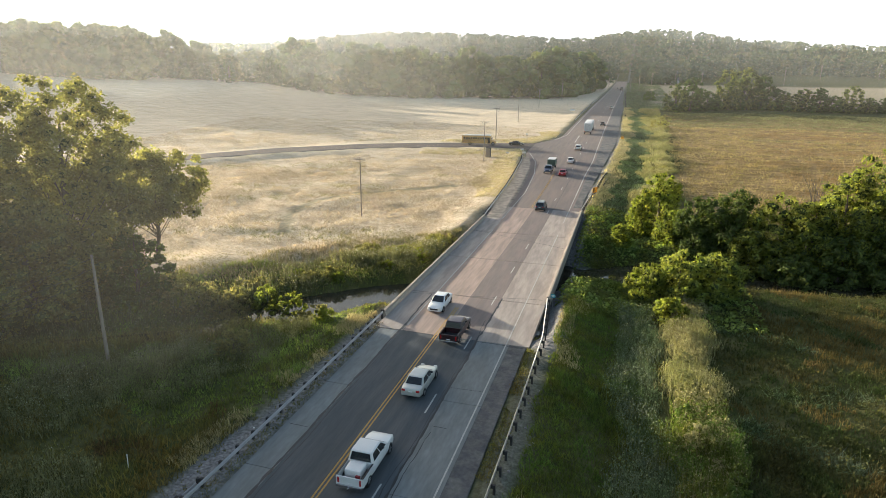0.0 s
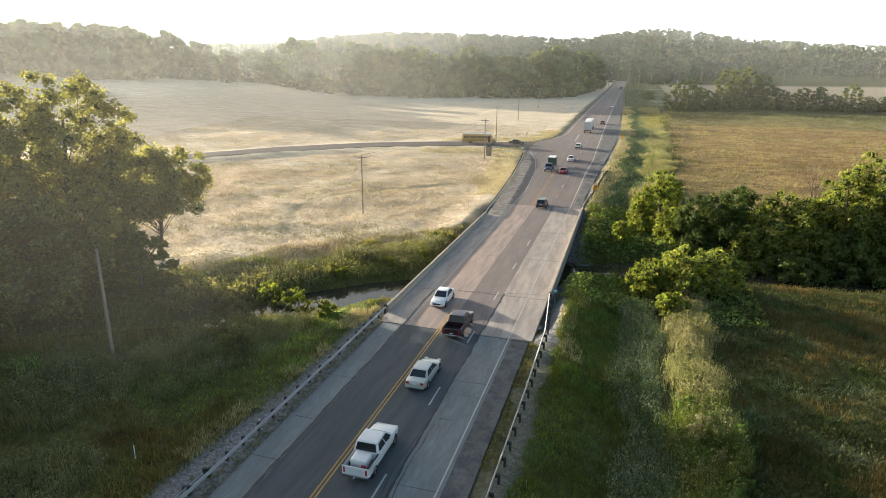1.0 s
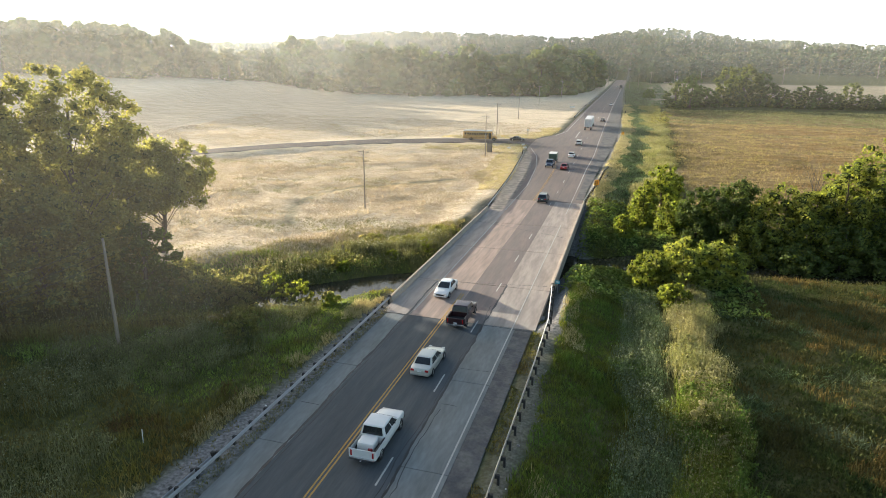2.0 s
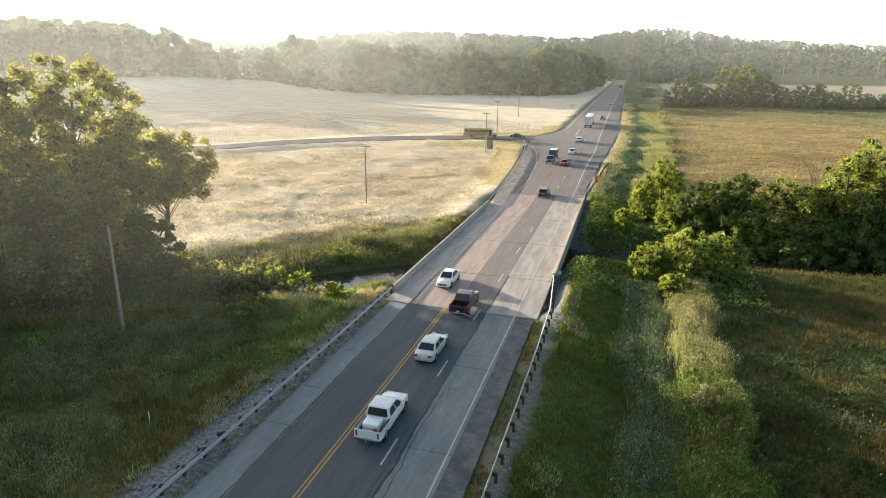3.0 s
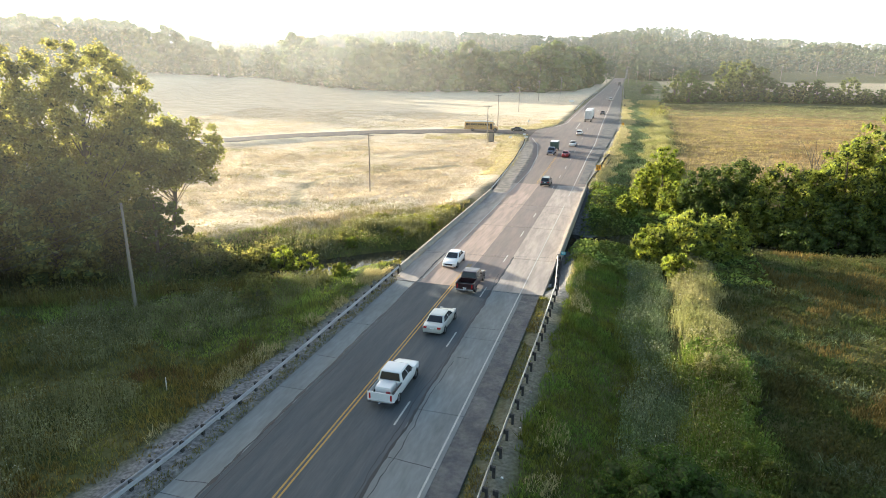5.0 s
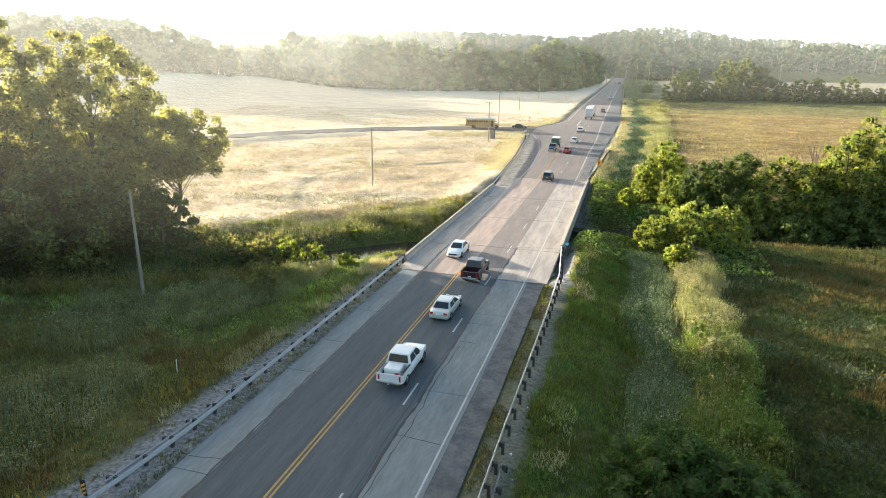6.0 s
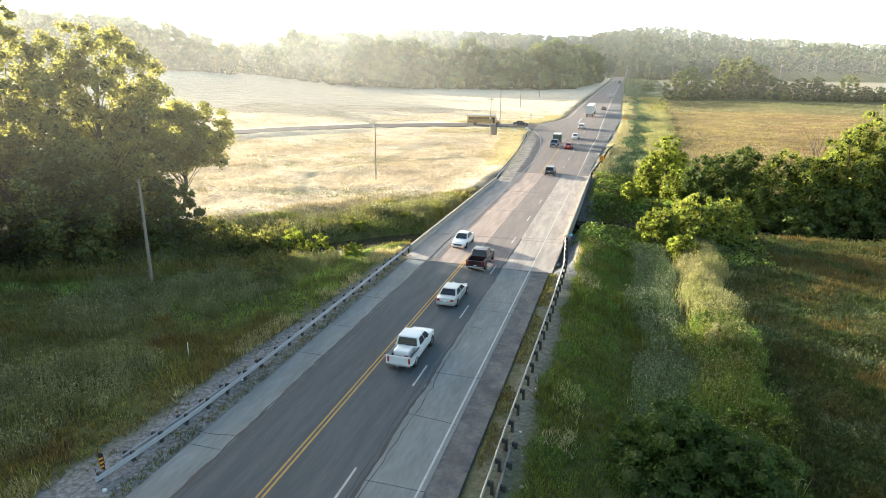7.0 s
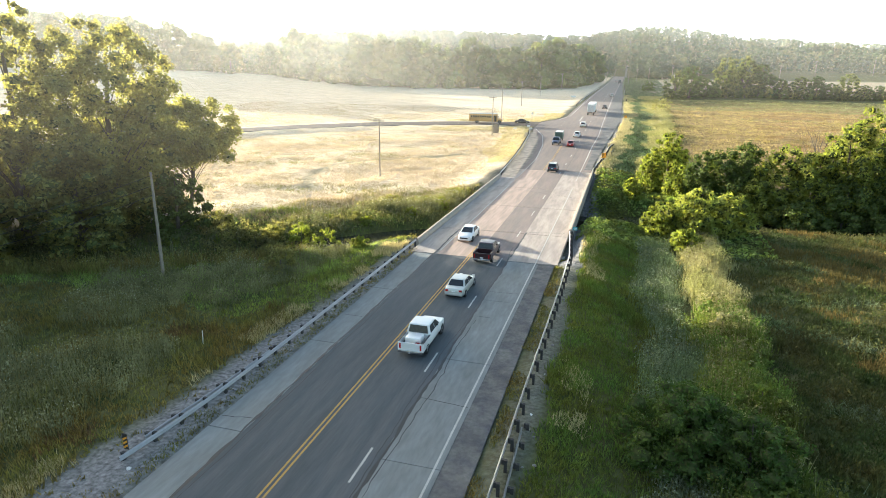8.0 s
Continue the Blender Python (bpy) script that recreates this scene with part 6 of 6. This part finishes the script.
def lamps(v, L, hw, zf, zr, wide=0.30, high=0.14, tall=False):
    for s in (-1, 1):
        part("headlight", boxed(s * (hw - 0.06) - (wide if s > 0 else 0), s * (hw - 0.06) + (0 if s > 0 else wide), L - 0.16, L + 0.012, zf, zf + high, 0.03), CLEAR_LAMP, v, "clear headlight")
        w = 0.13 if tall else wide
        part("tail_light", boxed(s * (hw - 0.04) - (w if s > 0 else 0), s * (hw - 0.04) + (0 if s > 0 else w), -0.015, 0.12, zr, zr + (0.42 if tall else high + 0.03), 0.02), RED_LAMP, v, "red tail light")
        part("mirror", boxed(s * (hw + 0.02) - 0.09, s * (hw + 0.02) + 0.09, L * 0.62, L * 0.62 + 0.10, zf + 0.38, zf + 0.52, 0.03), TRIM, v)
    part("number_plate", boxed(-0.17, 0.17, -0.028, -0.004, zr - 0.04, zr + 0.08, 0.005), PLATE, v, "pale blank plate")
    part("grille", boxed(-0.45, 0.45, L - 0.04, L + 0.016, zf - 0.14, zf + 0.03, 0.02), TRIM, v)


def glaze(v, lo, hi, rear=(0.08, 0.92), side_split=True):
    part("windscreen", pane_on(lo[2], lo[3], hi[2], hi[3], 0.07, 0.93, 0.08, 0.90, 0.012), GLASS, v)
    part("rear_window", pane_on(lo[0], lo[1], hi[0], hi[1], rear[0], rear[1], 0.12, 0.88, 0.012), GLASS, v)
    for a, b in ((1, 2), (3, 0)):
        cuts = ((0.09, 0.50), (0.54, 0.91)) if side_split else ((0.12, 0.88),)
        for u0, u1 in cuts:
            part("side_window", pane_on(lo[a], lo[b], hi[a], hi[b], u0, u1, 0.10, 0.86, 0.012), GLASS, v)


def sedan(at, colour, label, L=4.75, W=1.82, H=1.45):
    v = thing("car", at, label, "car", "cars on the highway")
    hw, g = W / 2, 0.20
    body = loft([(0.0, hw * 0.80, 0.36, 0.80), (0.10, hw * 0.90, 0.26, 0.93), (0.55, hw * 0.97, g, 0.98), (1.2, hw, g, 0.97), (2.4, hw, g, 0.94), (3.25, hw, g, 0.94), (L - 0.75, hw * 0.97, g, 0.84), (L - 0.18, hw * 0.88, 0.24, 0.72), (L, hw * 0.72, 0.32, 0.62)])
    smooth_part("body", body, colour, v)
    bm, lo, hi = cabin(0.93, H, (0.72, L - 1.25), (1.38, L - 2.25), hw * 0.90, hw * 0.70)
    smooth_part("roof", bm, colour, v)
    glaze(v, lo, hi)
    for x in (-hw + 0.09, hw - 0.09):
        for y in (0.95, L - 0.90):
            wheel(v, x, y, 0.325)
    lamps(v, L, hw * 0.86, 0.60, 0.70)
    part("bumper", boxed(-hw * 0.84, hw * 0.84, -0.05, 0.10, 0.34, 0.55, 0.04), colour, v)
    return v


def suv(at, colour, label, L=4.7, W=1.88, H=1.70, rails=True):
    v = thing("suv", at, label, "car", "cars on the highway")
    hw, g = W / 2, 0.25
    body = loft([(0.0, hw * 0.84, 0.42, 0.98), (0.08, hw * 0.92, 0.32, 1.08), (0.5, hw * 0.98, g, 1.10), (2.2, hw, g, 1.06), (3.2, hw, g, 1.06), (L - 0.7, hw * 0.97, g, 0.98), (L - 0.14, hw * 0.90, 0.28, 0.86), (L, hw * 0.78, 0.36, 0.74)])
    smooth_part("body", body, colour, v)
    bm, lo, hi = cabin(1.05, H, (0.10, L - 1.25), (0.50, L - 2.05), hw * 0.92, hw * 0.76)
    smooth_part("roof", bm, colour, v)
    glaze(v, lo, hi)
    for x in (-hw + 0.10, hw - 0.10):
        for y in (0.90, L - 0.92):
            wheel(v, x, y, 0.36, 0.24)
    lamps(v, L, hw * 0.88, 0.70, 0.82, tall=False)
    part("bumper", boxed(-hw * 0.86, hw * 0.86, -0.06, 0.12, 0.38, 0.62, 0.04), TRIM, v)
    if rails:
        for s in (-1, 1):
            part("roof_rail", boxed(s * hw * 0.66 - 0.02, s * hw * 0.66 + 0.02, 0.75, L - 2.2, H + 0.02, H + 0.06, 0.01), CHROME, v)
    return v


def pickup(at, colour, label, L=5.7, W=1.95, H=1.82, load=None, bed=1.75):
    v = thing("pickup", at, label, "pickup truck", "cars on the highway")
    hw, g = W / 2, 0.36
    body = loft([(bed, hw * 0.985, g, 1.15), (bed + 0.2, hw, g, 1.16), (3.4, hw, g, 1.16), (L - 1.3, hw, g, 1.14), (L - 0.5, hw * 0.96, g, 1.08), (L - 0.10, hw * 0.90, 0.40, 0.98), (L, hw * 0.82, 0.45, 0.90)])
    smooth_part("body", body, colour, v)
    for s in (-1, 1):
        part("bed_side", boxed(s * hw - (0.12 if s > 0 else -0.0), s * hw + (0.0 if s > 0 else 0.12), 0.06, bed, 0.52, 1.17, 0.03), colour, v)
        part("bed_rail", boxed(s * (hw - 0.06) - 0.06, s * (hw - 0.06) + 0.06, 0.06, bed, 1.172, 1.20, 0.01), TRIM, v)
    part("bed_floor", boxed(-hw + 0.10, hw - 0.10, 0.05, bed, 0.55, 0.68, 0.01), TRIM, v)
    part("tailgate", boxed(-hw + 0.04, hw - 0.04, 0.0, 0.07, 0.56, 1.16, 0.02), colour, v)
    bm, lo, hi = cabin(1.14, H, (bed + 0.02, L - 1.32), (bed + 0.22, L - 2.25), hw * 0.94, hw * 0.78)
    smooth_part("roof", bm, colour, v)
    glaze(v, lo, hi)
    for x in (-hw + 0.12, hw - 0.12):
        for y in (1.05, L - 0.98):
            wheel(v, x, y, 0.39, 0.26)
    lamps(v, L, hw * 0.90, 0.80, 0.66, tall=True)
    part("rear_bumper", boxed(-hw * 0.94, hw * 0.94, -0.12, 0.04, 0.42, 0.58, 0.03), CHROME, v)
    part("front_bumper", boxed(-hw * 0.92, hw * 0.92, L - 0.06, L + 0.08, 0.44, 0.62, 0.04), CHROME, v)
    part("tow_hitch", boxed(-0.05, 0.05, -0.30, -0.1, 0.40, 0.50, 0.01), CHROME, v)
    if load:
        bm = boxed(-0.62, 0.55, 0.55, bed - 0.12, 0.69, 1.30, 0.12)
        cg = tagged(new("cargo_bundle"), "wrapped white bundle in the truck bed", "cargo")
        cg.matrix_basis = at.copy()
        part("bundle", bm, P_WHITE, cg, "white wrapped bundle")
        part("strap", boxed(0.22, 0.52, 0.42, 0.72, 0.69, 1.02, 0.05), P_RED, cg, "dark red bag")
    return v


def on_road(x, y, back=False, turn=0.0):
    """Rear end (or, facing back, front end) at x, y on the paving."""
    z = float(profile(y)) + 0.012
    slope = math.degrees(math.atan2(float(profile(y + 3) - profile(y)), 3.0))
    return pose(x, y, z, 0, 0, 180 + turn) @ pose(0, 0, 0, -slope) if back else pose(x, y, z, slope, 0, turn)


pickup(on_road(1.95, -10.6), P_WHITE, "white crew-cab pickup truck with a wrapped load in its bed", load=True)
sedan(on_road(1.75, 1.6), P_SILVER, "pale silver sedan driving away in the inner lane", L=5.1, W=1.9, H=1.46)
pickup(on_road(1.85, 12.4), P_MAROON, "black-maroon pickup truck with an empty open bed")
suv(on_road(1.9, 74.6), P_DARK, "dark grey crossover with silver roof rails")
sedan(on_road(2.0, 112.6), P_RED, "deep red sedan driving away in the inner lane")
sedan(on_road(2.1, 131), P_WHITE, "white sedan following the lorry", L=4.6)
suv(on_road(2.2, 153.4), P_WHITE, "white hatchback-like crossover behind the lorry", L=4.5, H=1.62, rails=False)
suv(on_road(6.3, 317), P_WHITE, "white crossover far along the highway", rails=False)
sedan(on_road(6.0, 226), P_DARK, "dark sedan beside the lorry")
sedan(on_road(-2.0, 24.6, True), P_WHITE, "white oncoming sedan with a dark sunroof", L=4.8)
sedan(on_road(2.4, 596), P_SILVER, "silver car far along the highway")

# oncoming pickup with a box trailer
pickup(on_road(-2.0, 120.4, True), P_BLUE, "dark blue pickup truck towing a green box trailer", L=5.6)
tr = thing("box_trailer", on_road(-2.0, 126.4, True), "green canvas-sided box trailer behind the blue pickup", "trailer")
smooth_part("box_body", boxed(-1.05, 1.05, 0.4, 3.9, 0.72, 2.45, 0.08), P_GREEN, tr)
part("roof_panel", boxed(-1.0, 1.0, 0.45, 3.85, 2.452, 2.50, 0.02), P_TRAILER, tr, "pale roof panel")
part("chassis", boxed(-0.95, 0.95, 0.4, 3.9, 0.58, 0.72, 0.01), TRIM, tr)
part("drawbar", boxed(-0.06, 0.06, 3.9, 5.3, 0.50, 0.60, 0.01), TRIM, tr)
for x in (-1.0, 1.0):
    wheel(tr, x, 1.9, 0.34)

# lorry with a white box semi-trailer
lorry = thing("lorry", on_road(2.1, 194.6), "articulated lorry with a plain white box trailer", "lorry")
smooth_part("trailer_box", boxed(-1.28, 1.28, 0.0, 14.6, 1.15, 4.10, 0.05), P_TRAILER, lorry, "white box trailer")
for k in range(1, 14):
    for s in (-1, 1):
        part("side_rib", boxed(s * 1.283 - 0.012, s * 1.283 + 0.012, k * 1.04 - 0.02, k * 1.04 + 0.02, 1.25, 4.0), P_TRAILER, lorry)
for s in (-1, 1):
    part("rear_door", boxed(0.02 * s - (0 if s > 0 else 1.2), 0.02 * s + (1.2 if s > 0 else 0), -0.03, -0.003, 1.25, 4.0, 0.01), SIDING, lorry)
    part("tail_light", boxed(s * 1.0 - 0.15, s * 1.0 + 0.15, -0.05, 0.05, 0.98, 1.12, 0.02), RED_LAMP, lorry, "red tail light")
part("underrun_bar", boxed(-1.15, 1.15, 0.0, 0.10, 0.50, 0.62, 0.02), STEEL, lorry)
part("chassis", boxed(-0.5, 0.5, 0.4, 15.5, 0.85, 1.14, 0.02), TRIM, lorry)
bm = loft([(15.4, 1.2, 0.6, 3.5), (16.6, 1.22, 0.6, 3.6), (17.4, 1.2, 0.6, 3.3), (17.9, 1.15, 0.6, 2.0), (19.0, 1.05, 0.6, 1.8), (19.3, 0.95, 0.7, 1.5)])
smooth_part("tractor_cab", bm, P_DARK, lorry, "dark tractor cab")
part("windscreen", boxed(-1.0, 1.0, 17.55, 17.72, 2.1, 2.9, 0.02), GLASS, lorry)
for y in (1.2, 2.5, 14.6, 15.9, 18.4):
    for x in (-1.05, 1.05):
        wheel(lorry, x, y, 0.50, 0.42 if y < 17 else 0.3)

# dark flatbed lorry far off
fl = thing("lorry", on_road(6.4, 560), "dark flatbed lorry far along the highway", "lorry")
part("flatbed", boxed(-1.25, 1.25, 0, 9, 1.1, 1.4, 0.03), TRIM, fl)
part("load_stack", boxed(-1.1, 1.1, 2.0, 7.5, 1.4, 2.6, 0.08), P_DARK, fl)
smooth_part("tractor_cab", loft([(9.2, 1.2, 0.6, 3.0), (11, 1.2, 0.6, 3.1), (11.6, 1.1, 0.6, 2.0), (12.8, 1.0, 0.7, 1.7)]), P_DARK, fl)
for y in (1.5, 2.8, 9.6, 12.0):
    for x in (-1.05, 1.05):
        wheel(fl, x, y, 0.50, 0.36)

# school bus waiting on the side road
bus = thing("school_bus", pose(-35.6, 156.6, float(profile(156.6)) + 0.015, 0, 0, -83), "yellow school bus with dark stripes waiting on the side road", "bus")
smooth_part("body", loft([(0.0, 1.12, 0.65, 2.92), (0.12, 1.2, 0.55, 3.02), (5, 1.22, 0.52, 3.05), (9.3, 1.22, 0.52, 3.05), (9.5, 1.18, 0.52, 2.98)]), P_BUS, bus)
part("roof_panel", boxed(-1.13, 1.13, 0.1, 9.4, 2.86, 3.3, 0.17), P_WHITE, bus, "white roof")
smooth_part("hood", loft([(9.45, 1.12, 0.55, 1.75), (10.6, 1.05, 0.55, 1.62), (11.1, 0.9, 0.6, 1.4)]), P_BUS, bus)
part("windscreen", boxed(-1.02, 1.02, 9.46, 9.53, 1.85, 2.75, 0.02), GLASS, bus)
for s in (-1, 1):
    for k in range(11):
        part("side_window", boxed(s * 1.215 - 0.02, s * 1.215 + 0.02, 0.5 + k * 0.78, 1.1 + k * 0.78, 1.85, 2.5, 0.015), GLASS, bus)
    for z in (0.95, 1.35, 1.65):
        part("stripe_rail", boxed(s * 1.22 - 0.02, s * 1.22 + 0.02, 0.15, 9.2, z, z + 0.07, 0.008), TRIM, bus)
    part("headlight", boxed(s * 0.72 - 0.14, s * 0.72 + 0.14, 11.06, 11.13, 0.95, 1.2, 0.03), CLEAR_LAMP, bus, "clear headlight")
    part("mirror", boxed(s * 1.35 - 0.08, s * 1.35 + 0.08, 9.7, 9.78, 1.9, 2.4, 0.02), TRIM, bus)
    for y in (2.6, 10.2):
        wheel(bus, s * 1.02, y, 0.48, 0.34)
part("door", boxed(1.205, 1.245, 8.5, 9.25, 0.6, 2.5, 0.01), GLASS, bus, "glazed folding door")
part("rear_bumper", boxed(-1.15, 1.15, -0.15, 0.02, 0.5, 0.75, 0.02), TRIM, bus)
# dark sedan at the stop line
sedan(pose(-20.4, 159.0, float(profile(159)) + 0.015, 0, 0, -86), P_BLACK, "black sedan waiting at the junction's stop line", L=4.9)

# ---------------------------------------------------------------- sheets standing in for morning mist and haze, and hazy sky
def haze_material(name, colour):
    m = bpy.data.materials.new(name)
    m.use_nodes = True
    nt = m.node_tree
    n, l = nt.nodes, nt.links
    n.remove(n["Principled BSDF"])
    clear, soft = n.new("ShaderNodeBsdfTransparent"), n.new("ShaderNodeBsdfTranslucent")
    soft.inputs[0].default_value = (*colour, 1)
    dens = n.new("ShaderNodeAttribute")
    dens.attribute_name = "thickness"
    geo, t = n.new("ShaderNodeNewGeometry"), n.new("ShaderNodeTexNoise")
    t.inputs["Scale"].default_value, t.inputs["Detail"].default_value = 0.012, 3
    l.new(geo.outputs["Position"], t.inputs["Vector"])
    k = n.new("ShaderNodeMapRange")
    l.new(t.outputs["Fac"], k.inputs[0])
    k.inputs[1].default_value, k.inputs[2].default_value, k.inputs[3].default_value, k.inputs[4].default_value = 0.3, 0.7, 0.7, 1.25
    q = n.new("ShaderNodeMath")
    q.operation = 'MULTIPLY'
    l.new(dens.outputs["Fac"], q.inputs[0])
    l.new(k.outputs[0], q.inputs[1])
    mix = n.new("ShaderNodeMixShader")
    l.new(q.outputs[0], mix.inputs[0])
    l.new(clear.outputs[0], mix.inputs[1])
    l.new(soft.outputs[0], mix.inputs[2])
    l.new(mix.outputs[0], n["Material Output"].inputs[0])
    return m


# haze tint painted into the sheets, bluer for the far ones
HAZE_NEAR = haze_material("mist", (0.93, 0.925, 0.89))
HAZE_FAR = haze_material("far_haze", (0.79, 0.88, 0.915))
VIEW = np.array([-0.284, 0.959])
ASIDE = np.array([0.959, 0.284])


def haze_sheet(distance, strength, top, west=2.1, east=0.3, floor_=(0.3, 9.0)):
    """A translucent sheet standing in for haze over the land, thickest some metres up and towards the low sun."""
    u = np.linspace(-1.1 * distance - 60, (1.1 * distance + 60) if distance > 100 else 0, 70)
    k = np.linspace(0, 1, 16) ** 1.6
    p = np.array([16.0, -44.0]) + VIEW * distance + u[:, None] * ASIDE
    z0 = land(p[:, 0], p[:, 1]) - 1.0
    V = np.stack([np.repeat(p[:, None, 0], 16, 1), np.repeat(p[:, None, 1], 16, 1), z0[:, None] + k[None] * top], -1)
    i = np.arange(len(u) * 16).reshape(len(u), 16)
    F = np.stack([i[:-1, :-1], i[1:, :-1], i[1:, 1:], i[:-1, 1:]], -1).reshape(-1, 4)
    me_ = quick_mesh("mist", V.reshape(-1, 3), F, HAZE_NEAR if distance < 300 else HAZE_FAR, True)
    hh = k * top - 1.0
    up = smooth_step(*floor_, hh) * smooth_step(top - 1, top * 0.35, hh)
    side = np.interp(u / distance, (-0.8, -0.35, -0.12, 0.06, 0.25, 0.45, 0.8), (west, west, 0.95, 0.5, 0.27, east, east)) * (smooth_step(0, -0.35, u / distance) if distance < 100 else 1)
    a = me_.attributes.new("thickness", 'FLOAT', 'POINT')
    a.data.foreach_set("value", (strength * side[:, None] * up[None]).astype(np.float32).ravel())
    return tagged(new("mist", me_), "translucent sheet standing in for morning mist, haze and glare", "mist", kind="stuff")


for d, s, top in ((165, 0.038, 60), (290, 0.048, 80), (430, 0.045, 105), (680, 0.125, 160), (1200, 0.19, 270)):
    haze_sheet(d, s, top, 1.1, 0.3)
# near sheet added in front of the western tree to imitate lens glare
haze_sheet(26, 0.006, 60, 3.0, 0.0, (12.0, 20.0))

# far hazy sky behind the hills
bd = bpy.data.materials.new("hazy_sky")
bd.use_nodes = True
bn, bl = bd.node_tree.nodes, bd.node_tree.links
bn.remove(bn["Principled BSDF"])
em = bn.new("ShaderNodeEmission")
em.inputs[0].default_value, em.inputs[1].default_value = (0.98, 0.99, 0.97, 1), 0.62
bl.new(em.outputs[0], bn["Material Output"].inputs[0])
az = np.radians(np.linspace(-60, 40, 60))
hz = np.array([-80, 60, 150, 280, 440, 640.0])
bv = np.stack([np.repeat(4300 * np.sin(az)[:, None], 6, 1), np.repeat(4300 * np.cos(az)[:, None], 6, 1), np.repeat(hz[None], 60, 0)], -1)
bi = np.arange(360).reshape(60, 6)
tagged(new("backdrop", quick_mesh("backdrop", bv.reshape(-1, 3), np.stack([bi[:-1, :-1], bi[1:, :-1], bi[1:, 1:], bi[:-1, 1:]], -1).reshape(-1, 4), bd, True)), "pale hazy morning sky above the horizon", "sky", kind="structure")
